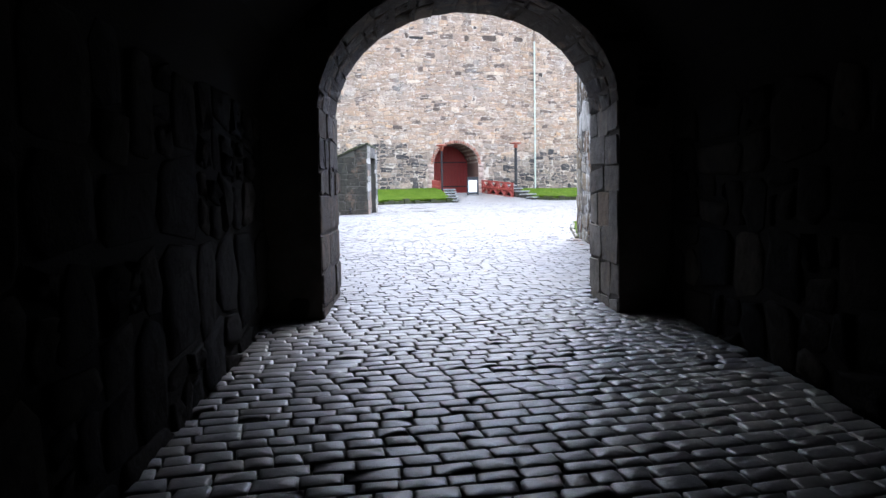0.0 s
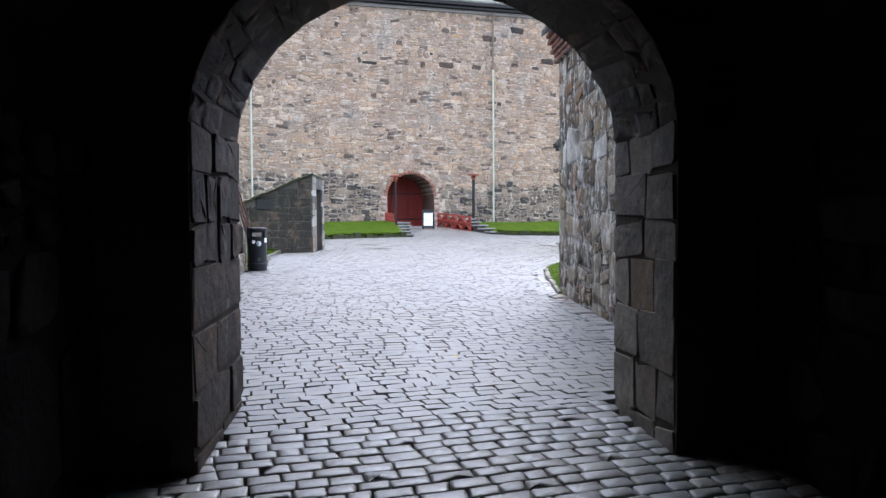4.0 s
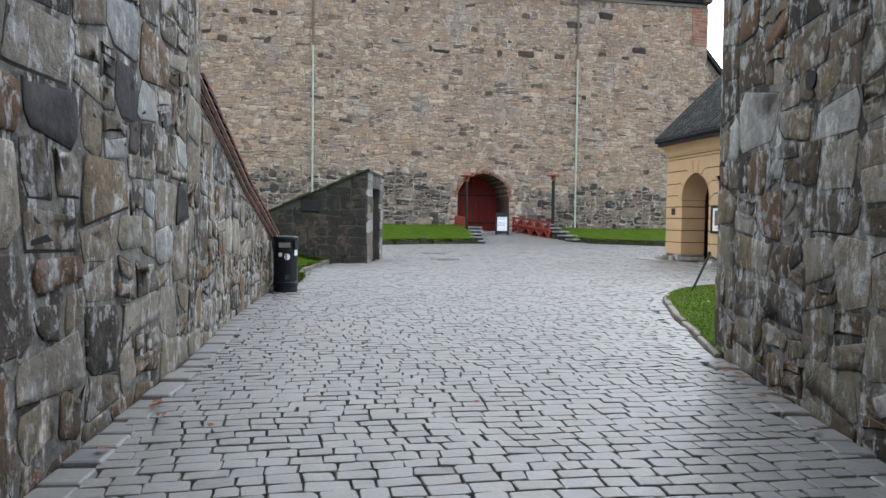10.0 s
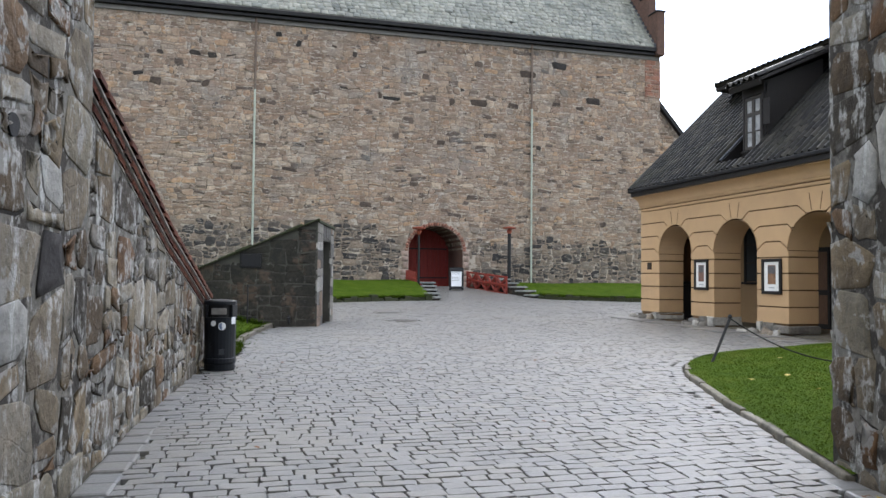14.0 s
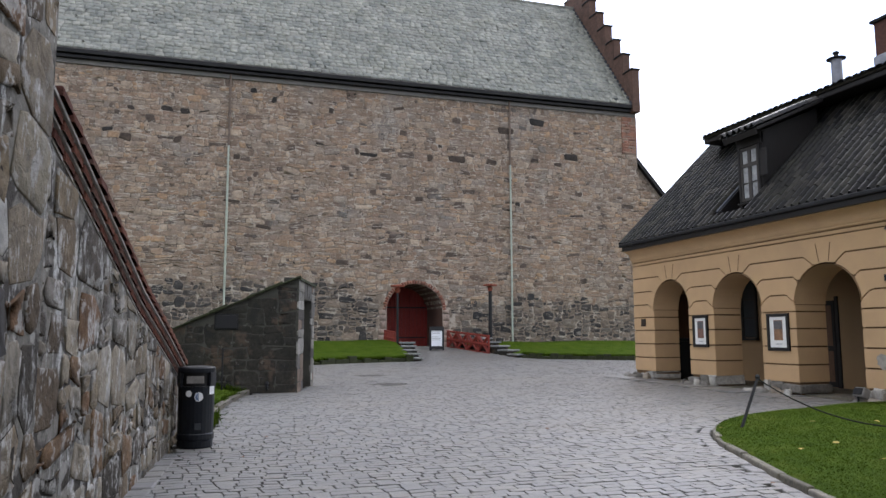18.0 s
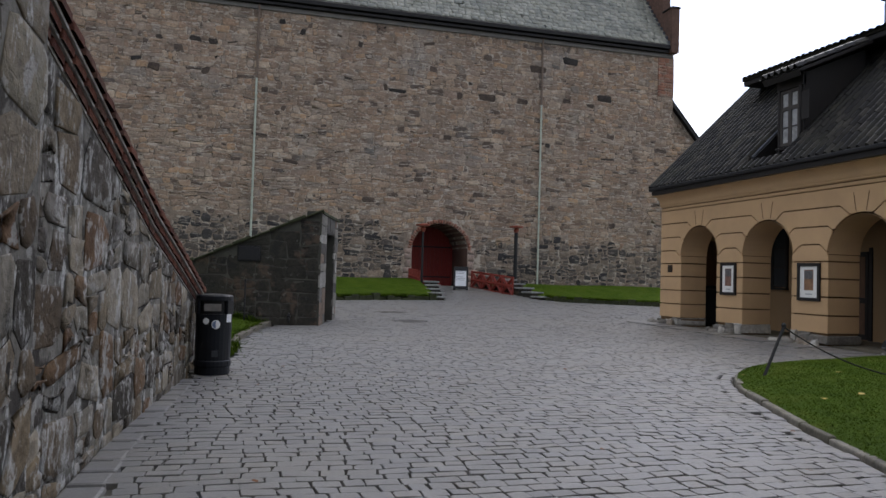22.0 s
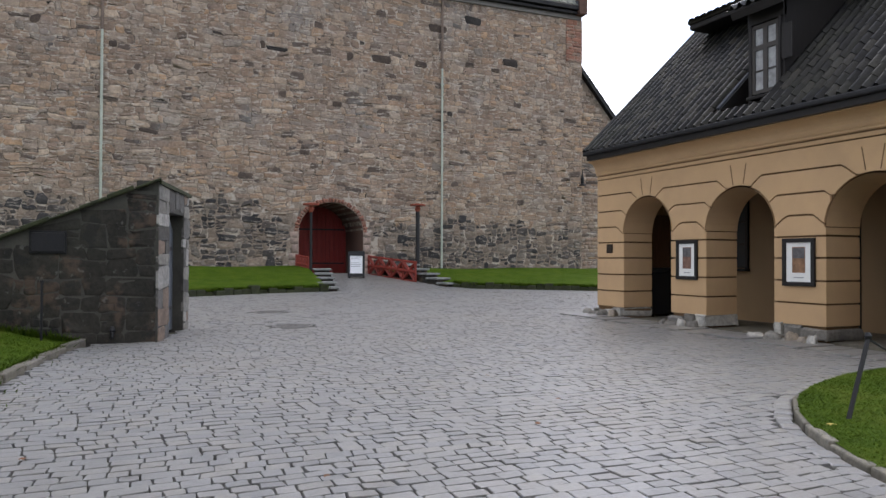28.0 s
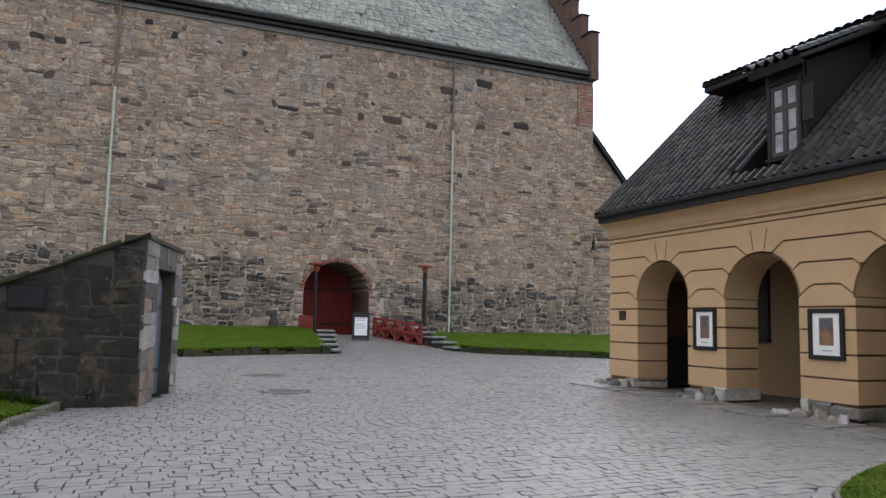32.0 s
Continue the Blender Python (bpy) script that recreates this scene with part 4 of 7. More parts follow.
uv = octagons(random_rubble(0, LEN2, 0.05, 3.2, 0.40, rng, 1.6), 0.042, rng, 0.24, 0.024, 0.035, 0.55)
tops = np.interp(uv[..., 0], us, [fall(u) for u in us])
keep = (uv[..., 1].mean(1) < tops.mean(1) - 0.05)
uv, tops = uv[keep], tops[keep]
uv[..., 1] = np.minimum(uv[..., 1], tops)
uv[..., 0] = np.clip(uv[..., 0], 0.0, LEN2)
lay("wall_stones", uv, line_place(LWB, LW2, 0.0, -1), low_wall, (m_rubble, m_rubble_one), near=200, nearness=uv.mean(1)[:, 0], lift=0.011, dome=0.002, inset=0.955, rough=0.4, rng=rng, one="wall_stone")
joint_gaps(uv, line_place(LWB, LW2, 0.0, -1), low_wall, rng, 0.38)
cap_me = mesh_from("coping_tile", *stones(octagons([(0, 0.235, 0, 0.30)], 0.008, np.random.default_rng(4), 0.06, 0.001), lambda u, v, w: np.stack([u - 0.12, v - 0.15, w], -1), 0.032, 0.008, 0.96, 0.04), m_captile, True)
bm = bmesh.new()
for k, (z, out) in enumerate(((0.0, 0.01), (0.085, 0.04), (0.17, 0.075))):
    prev = None
    for u in us + [LEN2 + 0.25]:
        p = Vector(LWB) + dir2 * u
        a = p + nor2 * out
        b = p - nor2 * 0.62
        zz = fall(u) + z
        cur = [bm.verts.new((a.x, a.y, zz)), bm.verts.new((a.x, a.y, zz + 0.024)), bm.verts.new((b.x, b.y, zz + 0.024)), bm.verts.new((b.x, b.y, zz))]
        if prev:
            for i in range(4):
                bm.faces.new((prev[i], prev[(i + 1) % 4], cur[(i + 1) % 4], cur[i]))
        else:
            bm.faces.new(cur)
        prev = cur
    bm.faces.new(prev[::-1])
part("coping_bed", bm, m_lime, low_wall, "pale mortar beds of the coping")
for k, (z, out) in enumerate(((0.05, 0.03), (0.135, 0.065), (0.22, 0.10))):
    u = 0.12 + 0.06 * k
    while u < LEN2 + 0.2:
        p = Vector(LWB) + dir2 * u + nor2 * (out - 0.15)
        slope = math.degrees(math.atan2(fall(u + 0.1) - fall(u - 0.1), 0.2))
        ob = part("coping_tile", cap_me, m_captile, low_wall)
        ob.matrix_world = Matrix.Translation((p.x, p.y, fall(u) + z + 0.01)) @ pose(0, 0, 0, 0, 0, math.degrees(math.atan2(dir2.y, dir2.x))) @ pose(0, 0, 0, 0, -slope - (6 if k == 2 else 3) + 2 * math.sin(u * 9), 0) @ pose(0, 0, 0, -6 if k == 2 else 0, 0, 0)
        u += 0.242

# ---- the great hall ----
hall = structure("hall_wall", "tall coursed wall of brown and grey stone under a slate roof", "building")
us = breaks(-16.0, HALL_END, [GATE])
part("wall", columns(us, under([GATE], 0.3), lambda u: HALL_TOP, lambda u, v, w: (u, HALL_Y + w, v), 4.2), m_hall_mortar, hall)


def hall_place(u, v, w):
    return np.stack([u + 0 * w, HALL_Y - w, v + 0 * w], -1)


rng = np.random.default_rng(61)


def band_top(u):
    return np.interp(u, [-9, -3.5, 0, 6, 9, 11, 14, 20, 24, 27], [5.6, 5.3, 4.3, 4.3, 4.4, 3.4, 3.3, 3.75, 3.3, 3.6]) + 0.25 * np.sin(u * 1.7 + 1) + 0.15 * np.sin(u * 4.3)


def hall_courses(u0, u1, v0, v1):
    """Rough courses: squared blocks high up, thinner flat stones below, here and there a small block or a stack of slips."""
    out, v = [], v0
    while v < v1 - 0.02:
        low = v < 8.5
        hh = min(rng.uniform(0.17, 0.33) if low else rng.uniform(0.22, 0.40), v1 - v)
        u = u0 - rng.uniform(0, 0.5)
        while u < u1:
            ww = rng.choice([0.22, 0.34, 0.46, 0.58, 0.78]) * rng.uniform(0.85, 1.15)
            r = rng.random()
            if r < (0.42 if low else 0.26) and hh > 0.2:
                k = rng.uniform(0.35, 0.65)
                out += [(u, u + ww, v, v + hh * k), (u, u + ww, v + hh * k, v + hh)]
            elif r < 0.5 and ww > 0.4 and hh > 0.2:
                k, m_ = rng.uniform(0.35, 0.65), rng.uniform(0.35, 0.65)
                out += [(u, u + ww * m_, v, v + hh), (u + ww * m_, u + ww, v, v + hh * k), (u + ww * m_, u + ww, v + hh * k, v + hh)]
            else:
                out.append((u, u + ww, v, v + hh))
            u += ww
        v += hh
    return out


uv = octagons(hall_courses(-9, HALL_END - 0.02, 2.6, HALL_TOP - 0.03), 0.032, rng, 0.26, 0.017, 0.05, 0.8)
uv[..., 0] = np.minimum(uv[..., 0], HALL_END)
c = uv.mean(1)
uv = uv[(c[:, 1] > band_top(c[:, 0])) & clear_of([(GATE[0], GATE[1] + 0.2, GATE[2], GATE[3] + 0.2)], uv, 0.0)]
# almost black stones that stand out in the upper courses, and a few lower down
DARK_STONES = [(-1.7, 12.7), (-0.3, 12.8), (0.8, 12.9), (1.7, 13.1), (4.0, 14.05), (5.0, 14.0), (6.75, 13.8), (-2.6, 11.7), (-1.9, 11.3), (0.2, 11.3), (3.2, 10.7), (8.15, 13.4), (7.5, 11.6), (9.3, 11.2), (10.2, 11.4), (11.5, 14.0), (13.2, 11.4), (14.05, 12.1), (14.7, 11.3), (17.2, 11.3), (19.5, 11.8), (21.2, 11.5), (19.8, 13.9), (22.0, 11.9), (17.6, 13.2), (12.9, 8.85), (4.65, 7.3), (18.6, 9.1), (22.2, 8.5), (1.6, 3.45), (2.4, 3.45)]
c = uv.mean(1)
ext = np.ptp(uv, axis=1).min(1)
dark = np.zeros(len(uv), bool)
for x, z in DARK_STONES:
    d2 = np.hypot(c[:, 0] - x, c[:, 1] - z) + 2.0 * np.maximum(0.2 - ext, 0)
    dark[np.argmin(d2)] = True
lay("dark_stones", uv[dark], hall_place, hall, (m_dark_stone, m_dark_stone), near=int(dark.sum()), lift=0.013, dome=0.002, inset=0.92, rough=0.4, rng=rng, one="dark_stone")
uv = uv[~dark]
lay("hall_stones", uv, hall_place, hall, (m_hall, m_hall), lift=0.008, dome=0.001, inset=0.92, rough=0.4, rng=rng)
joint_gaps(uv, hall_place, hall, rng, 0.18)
uv = octagons(random_rubble(-9, HALL_END - 0.02, 0.7, 6.0, 0.40, rng, 1.7), 0.05, rng, 0.26, 0.024, 0.045, 0.5)
uv[..., 0] = np.minimum(uv[..., 0], HALL_END)
c = uv.mean(1)
uv = uv[(c[:, 1] < band_top(c[:, 0])) & clear_of([(GATE[0], GATE[1] + 0.36, GATE[2], GATE[3] + 0.3)], uv, 0.0)]
lay("hall_base_stones", uv, hall_place, hall, (m_band, m_band), lift=0.016, dome=0.003, inset=0.9, rough=0.4, rng=rng)

# surround and leaf of the gate
gate_ring = []
steps = 34
for k in range(steps):
    a, b = math.pi * k / steps, math.pi * (k + 1) / steps
    gate_ring.append((a, b))
uv = octagons([(0.0, 0.19 + 0.03 * (i % 2), a, b) for i, (a, b) in enumerate(gate_ring)], 0.015, rng, 0.08, 0.004)
lay("arch_stone", uv, lambda u, v, w: np.stack([GATE[0] + (GATE[1] + u) * np.cos(v), HALL_Y - w, GATE[2] + (GATE[3] + u) * np.sin(v)], -1), hall, (m_gate_ring, m_gate_ring), near=steps, nearness=np.arange(steps), lift=0.03, inset=0.96, rng=rng, one="arch_stone")
rects = []
for sgn in (-1, 1):
    z = 0.95
    while z < GATE[2]:
        h = rng.uniform(0.3, 0.5)
        w = rng.uniform(0.32, 0.5)
        x0 = GATE[0] + sgn * GATE[1]
        rects.append((min(x0, x0 + sgn * w), max(x0, x0 + sgn * w), z, min(z + h, GATE[2])))
        z += h
uv = octagons(rects, 0.02, rng, 0.08, 0.006)
lay("quoin", uv, hall_place, hall, (m_quoin, m_quoin), near=len(uv), nearness=np.arange(len(uv)), lift=0.035, inset=0.97, rng=rng, one="quoin")
# dark lining of the gateway, added to put its shade into the colour
bm = bmesh.new()
strip = [(GATE[0] - GATE[1] + 0.005, 0.9), (GATE[0] - GATE[1] + 0.005, GATE[2])] + [(GATE[0] - (GATE[1] - 0.005) * math.cos(math.pi * k / 24), GATE[2] + (GATE[3] - 0.005) * math.sin(math.pi * k / 24)) for k in range(1, 24)] + [(GATE[0] + GATE[1] - 0.005, GATE[2]), (GATE[0] + GATE[1] - 0.005, 0.9)]
edges_ = [[bm.verts.new((x, y, z)) for x, z in strip] for y in (HALL_Y + 0.03, HALL_Y + 4.15)]
for k in range(len(strip) - 1):
    bm.faces.new((edges_[0][k], edges_[0][k + 1], edges_[1][k + 1], edges_[1][k]))
part("gate_reveal", bm, m_reveal, hall, "dark reddish reveal of the gateway, shade put into its colour", smooth=True)
gate = thing("door_gate", "arched red-painted plank gate set back in the stone wall", "gate", (GATE[0], HALL_Y + 3.0, 1.0), kind="structure")
for k in range(14):
    x = -1.5 + k * 3.07 / 14
    xm = x + 0.11
    top = arc(0, 1.535, 2.0, 1.38, min(abs(xm), 1.53)) or 2.0
    part("plank", box((x + 0.004, -0.03 - 0.006 * (k % 2), 0.02), (x + 0.214, 0.04, top + 0.03), 0.006), m_red_door, gate)
for z in (0.5, 2.2):
    part("strap", box((-1.45, -0.05, z), (1.45, -0.036, z + 0.07), 0.004), m_black_iron, gate)
part("backing", box((-1.6, 0.05, -0.3), (1.6, 0.12, 3.5)), m_dark_wood, gate)

# eaves, gutter and roof
eave = [("fascia", (HALL_Y - 0.10, HALL_TOP, HALL_TOP + 0.22), m_eave_board), ("soffit_board", (HALL_Y - 0.34, HALL_TOP + 0.22, HALL_TOP + 0.36), m_gutter), ("gutter", (HALL_Y - 0.46, HALL_TOP + 0.42, HALL_TOP + 0.62), m_gutter), ("drip_edge", (HALL_Y - 0.40, HALL_TOP + 0.64, HALL_TOP + 0.70), m_eave_board)]
for nm, (y, a, b), mm in eave:
    part(nm, box((-16, y, a), (HALL_END - 0.1, HALL_Y + 0.6, b), 0.015), mm, hall)
RIDGE_Y, RIDGE_Z, EAVE_Z = 55.0, 24.5, HALL_TOP + 0.68
slope_len = math.hypot(RIDGE_Y - HALL_Y + 0.42, RIDGE_Z - EAVE_Z)
sy, sz = (RIDGE_Y - HALL_Y + 0.42) / slope_len, (RIDGE_Z - EAVE_Z) / slope_len


def roof_place(u, v, w):
    return np.stack([u + 0 * v, HALL_Y - 0.42 + v * sy - w * sz, EAVE_Z + v * sz + w * sy], -1)


bm = bmesh.new()
q = [(HALL_Y - 0.40, EAVE_Z), (RIDGE_Y, RIDGE_Z), (2 * RIDGE_Y - HALL_Y, EAVE_Z)]
ends = [[bm.verts.new((x, y, z - 0.02)) for y, z in q] for x in (-16.0, HALL_END - 0.3)]
for i in range(3):
    bm.faces.new((ends[0][i], ends[0][(i + 1) % 3], ends[1][(i + 1) % 3], ends[1][i]))
bm.faces.new(ends[0]), bm.faces.new(ends[1][::-1])
part("roof_core", bm, m_slate, hall, "grey-green slate roof")
rects, v, i = [], 0.0, 0
while v < slope_len - 0.1:
    u = -10.0 + 0.2 * (i % 2)
    while u < HALL_END - 0.5:
        w = rng.uniform(0.32, 0.5)
        rects.append((u, u + w, v, v + 0.36))
        u += w
    v += 0.33
    i += 1
uv = octagons(rects, 0.012, rng, 0.1, 0.012)
lay("slates", uv, roof_place, hall, (m_slate, m_slate), lift=0.03, dome=0.004, inset=0.96, sink=0.0, rng=rng)
part("ridge", box((-16, RIDGE_Y - 0.12, RIDGE_Z - 0.05), (HALL_END - 0.3, RIDGE_Y + 0.12, RIDGE_Z + 0.1), 0.04), m_slate, hall)
# the stepped gable
gable = part("stepped_gable", box((HALL_END - 0.5, HALL_Y, HALL_TOP - 0.6), (HALL_END, 2 * RIDGE_Y - HALL_Y, HALL_TOP + 0.7), 0.02), m_gable, hall, "dark reddish-brown brick stepped gable")
for side in (0, 1):
    for k in range(7):
        y0 = HALL_Y - 0.55 + k * 0.98
        y1 = y0 + 0.98 if k < 6 else RIDGE_Y
        z1 = 17.5 + k * 1.32
        if side:
            y0, y1 = 2 * RIDGE_Y - y1, 2 * RIDGE_Y - y0
        part("gable_step", box((HALL_END - 0.5, y0, HALL_TOP + 0.2), (HALL_END + 0.002 * k, y1, z1), 0.02), m_gable, hall)
        part("step_cap", box((HALL_END - 0.56, y0 - 0.06, z1), (HALL_END + 0.06, y1 + 0.03, z1 + 0.09), 0.02), m_gutter, hall)
part("corner_bricks", box((HALL_END - 1.0, HALL_Y - 0.04, 12.4), (HALL_END + 0.01, HALL_Y + 0.3, HALL_TOP), 0.02), m_quoin, hall, "reddish brick corner below the eaves")
uv = octagons(coursed(HALL_END - 1.0, HALL_END - 0.02, 12.42, HALL_TOP - 0.02, 0.34, 0.17, rng, 0.1), 0.02, rng, 0.1, 0.008)
uv[..., 0] = np.clip(uv[..., 0], HALL_END - 1.02, HALL_END)
lay("corner_brick", uv, lambda u, v, w: hall_place(u, v, w + 0.04), hall, (m_corner, m_corner), lift=0.012, rng=rng)
bm = bmesh.new()
for k in range(26):
    v = k * slope_len / 26
    p = roof_place(np.array(0.0), np.array(v), np.array(0.0))
    box((HALL_END - 0.62, p[1], p[2] - 0.05), (HALL_END - 0.5, p[1] + 0.3, p[2] + 0.22), 0.0, bm)
part("verge_flashing", bm, m_zinc, hall)

# lower wing beyond the corner
wing = structure("wing_wall", "lower stone wing with a dark sloping roof edge", "building")
wing_top = lambda u: 12.15 - 1.13 * (u - HALL_END)
us = [HALL_END - 0.5, 27.5, 29.0, 31.0, 33.5]
part("wall", columns(us, lambda u: 0.3, wing_top, lambda u, v, w: (u, HALL_Y + 0.5 + w, v), 4.0), m_hall_mortar, wing)
uv = octagons(coursed(HALL_END, 33.0, 0.6, 12.2, 0.5, 0.2, rng), 0.03, rng, 0.3, 0.014, 0.012, 0.8)
uv = uv[(uv[..., 1].max(1) < wing_top(uv[..., 0].max(1)))]
lay("wing_stones", uv, lambda u, v, w: np.stack([u + 0 * w, HALL_Y + 0.5 - w, v + 0 * w], -1), wing, (m_hall, m_hall), lift=0.022, rng=rng)
part("roof_edge", columns(us, wing_top, lambda u: wing_top(u) + 0.34, lambda u, v, w: (u, HALL_Y + 0.2 + w, v), 4.5), m_gutter, wing)

# spire behind the roof
spire = thing("church_spire", "slender verdigris copper spire with a finial rod", "spire", (20.3, 72, 24.0), kind="structure")
part("spire_body", lathe([(2.8, 0.0), (1.32, 9.0), (0.1, 17.2), (0.02, 17.4)], 8), m_copper, spire)
part("tower", box((-3.2, -3.2, -23.0), (3.2, 3.2, 0.05)), m_hall_mortar, spire)
part("finial", lathe([(0.06, 17.2), (0.05, 18.6), (0.24, 18.8), (0.24, 19.0), (0.05, 19.2), (0.05, 20.2), (0.18, 20.4), (0.05, 20.6), (0.03, 22.4), (0.01, 22.5)], 10), m_gutter, spire)
part("crosspiece", box((-0.35, -0.03, 21.2), (0.35, 0.03, 21.27)), m_gutter, spire)

# rain pipes down the hall
for x in (2.81, 18.11):
    pipe = thing("rain_pipe", "pale green rain pipe fixed to the stone wall, brown above", "pipe", (x, HALL_Y - 0.1, 0), group="rain pipes")
    part("upper_pipe", tube([(0, 0.0, 11.2), (0, 0, HALL_TOP + 0.3)], 0.06), m_pipe_old, pipe, "brown upper pipe")
    part("lower_pipe", tube([(0, 0, 1.15), (0, 0, 11.2)], 0.055), m_pipe, pipe)
    for z in (2.6, 5.2, 7.8, 10.4, 12.8):
        part("bracket", lathe([(0.075, z), (0.075, z + 0.06)], 12), m_pipe_old if z > 11 else m_pipe, pipe)
# ---- the arcaded guardhouse ----
guard = structure("guardhouse", "ochre plastered arcaded guardhouse with a steep black pantile roof", "building")
THICK, WALL_TOP, FLOOR_Z = 0.8, 3.74, 0.36


def facade(u, v, w):
    return (LOG_X + w, u, v)


us = breaks(LOG_NEAR, LOG_FAR, ARCHES, 18)
part("facade", columns(us, under(ARCHES, 0.2), lambda u: WALL_TOP, lambda u, v, w: facade(u, v, w), THICK), m_groove_shade, guard)
LEVELS = [0.60, 1.00, 1.40, 1.80, 2.18, 2.56, 2.95, 3.36, WALL_TOP + 0.02]


def course_line(level):
    def z(u):
        bend = 0.0
        for c, half, spring, rise in ARCHES:
            if spring + 0.05 < level < 3.6:
                k = min((level - spring) / rise, 0.985)
                e = max(half * math.sqrt(1 - k * k), 0.3)
                gap = abs(u - c) - e
                if gap < 0.26:
                    bend = max(bend, min((0.26 - gap) * 0.75, 0.2))
        return level - bend

    return z


fine = sorted(set(us) | {LOG_NEAR + k * (LOG_FAR - LOG_NEAR) / 90 for k in range(91)})
for lo_l, hi_l in zip(LEVELS, LEVELS[1:]):
    lo_f, hi_f, arch_f = course_line(lo_l), course_line(hi_l), under(ARCHES, 0.2)
    seg = []
    low = lambda u: max(lo_f(u) + 0.017, arch_f(u))
    top = lambda u: max(hi_f(u) - 0.017, low(u))
    run = []
    for a, b in zip(fine, fine[1:]):
        mid = (a + b) / 2
        if top(mid) - low(mid) > 0.005:
            run.append(a)
        else:
            if run:
                seg.append(run + [a])
            run = []
    if run:
        seg.append(run + [fine[-1]])
    for s in seg:
        part("plaster_course", columns(s, low, top, lambda u, v, w: (LOG_X - 0.04 + w, u, v), 0.039), m_plaster, guard)
        # the courses run on round the jambs
for c, half, spring, rise in ARCHES:
    for sgn in (-1, 1):
        for lo_l, hi_l in zip(LEVELS, LEVELS[1:]):
            if lo_l < spring - 0.1:
                y = c + sgn * half
                ys_ = (y - 0.035, y) if sgn > 0 else (y, y + 0.035)
                part("jamb_course", box((LOG_X - 0.038, ys_[0], lo_l + 0.017), (LOG_X + THICK, ys_[1], min(hi_l, spring) - 0.017), 0.004), m_plaster, guard)
    bm = bmesh.new()
    n_ = 20
    ring = [[bm.verts.new((x, c + (half - 0.035) * math.cos(math.pi * k / n_), spring + (rise - 0.035) * math.sin(math.pi * k / n_))) for k in range(n_ + 1)] for x in (LOG_X - 0.038, LOG_X + THICK + 0.01)]
    for k in range(n_):
        bm.faces.new((ring[0][k], ring[0][k + 1], ring[1][k + 1], ring[1][k]))
    part("arch_soffit", bm, m_plaster, guard)
    for sgn in (-1, 1):
        # dark strips on the face, painted for the shade of keystone joints
        part("keystone_joint", box((-0.0415, -0.010, 0.0), (-0.03, 0.010, 0.40), m=Matrix.Translation((LOG_X - 0.002, c + sgn * 0.13, spring + rise + 0.02)) @ pose(0, 0, 0, -sgn * 10, 0, 0)), m_groove_shade, guard)

# cornice mouldings, soffit and gutter
EAVE_X, EAVE_ZL = 14.22, 4.36
def moulding(name, prof_, material):
    """A moulding along the front, from a profile of (how far out, height) with the wall behind it."""
    bm = bmesh.new()
    ends_ = []
    for y_, turn_ in ((LOG_NEAR, -0.7), (LOG_FAR, 0.3)):
        ring_ = [bm.verts.new((LOG_X - o, y_ + turn_ * o * (1 if turn_ < 0 else -1), z)) for o, z in prof_]
        ends_.append(ring_ + [bm.verts.new((15.4, y_, prof_[-1][1])), bm.verts.new((15.4, y_, prof_[0][1]))])
    n_ = len(ends_[0])
    for i in range(n_):
        bm.faces.new((ends_[0][i], ends_[0][(i + 1) % n_], ends_[1][(i + 1) % n_], ends_[1][i]))
    bm.faces.new(ends_[0]), bm.faces.new(ends_[1][::-1])
    part(name, bm, material, guard)


moulding("cornice_band", [(0.052, 3.765), (0.06, 3.80), (0.06, 3.835)], m_plaster)
moulding("cornice_groove", [(0.03, 3.835), (0.03, 3.862)], m_groove_shade)
moulding("cornice_bed", [(0.075, 3.862), (0.095, 3.88), (0.10, 3.915), (0.12, 3.925), (0.125, 3.95)], m_plaster)
moulding("cornice_cove", [(0.135, 3.95)] + [(0.135 + 0.27 * (1 - math.cos(math.pi / 2 * k / 7)), 3.955 + 0.22 * math.sin(math.pi / 2 * k / 7)) for k in range(8)] + [(0.42, 4.18), (0.425, 4.25), (0.44, 4.255), (0.445, 4.285)], m_plaster)
part("gutter", box((EAVE_X - 0.08, LOG_NEAR - 0.62, EAVE_ZL - 0.045), (EAVE_X + 0.1, LOG_FAR - 0.15, EAVE_ZL + 0.06), 0.03), m_gutter, guard)
# plinth stones under the piers
rng = np.random.default_rng(71)
piers = [LOG_FAR] + [y for c, h, *_ in ARCHES for y in (c + h, c - h)] + [LOG_NEAR]
for a, b in zip(piers[0::2], piers[1::2]):
    y, z_top = b, 0.60
    while y < a - 0.05:
        w = min(rng.uniform(0.25, 0.5), a - y)
        for z0, z1, out in ((0.22, 0.38, 0.27), (0.38, 0.58, 0.12)):
            o = out * rng.uniform(0.6, 1.3)
            bm = box((LOG_X - o, y + 0.006 - 0.05 * (y == b) * rng.uniform(0, 2), z0), (LOG_X + THICK + 0.02, y + w - 0.006 + 0.05 * (y + w > a - 0.01) * rng.uniform(0, 2), z1 + rng.uniform(-0.05, 0.05)), 0.035)
            for vert in bm.verts:
                vert.co += Vector(rng.normal(0, 0.012, 3))
            part("plinth_stone", bm, m_plinth, guard)
        y += w
# inside of the arcade
part("floor_slab", box((LOG_X + 0.1, LOG_NEAR, 0.1), (18.0, LOG_FAR, FLOOR_Z)), m_kerb, guard)
part("back_wall", box((17.0, LOG_NEAR, 0.1), (17.4, LOG_FAR, 4.2)), m_inner, guard)
part("far_wall", box((LOG_X + THICK - 0.02, 30.12, 0.1), (17.1, LOG_FAR, 4.2)), m_inner, guard)
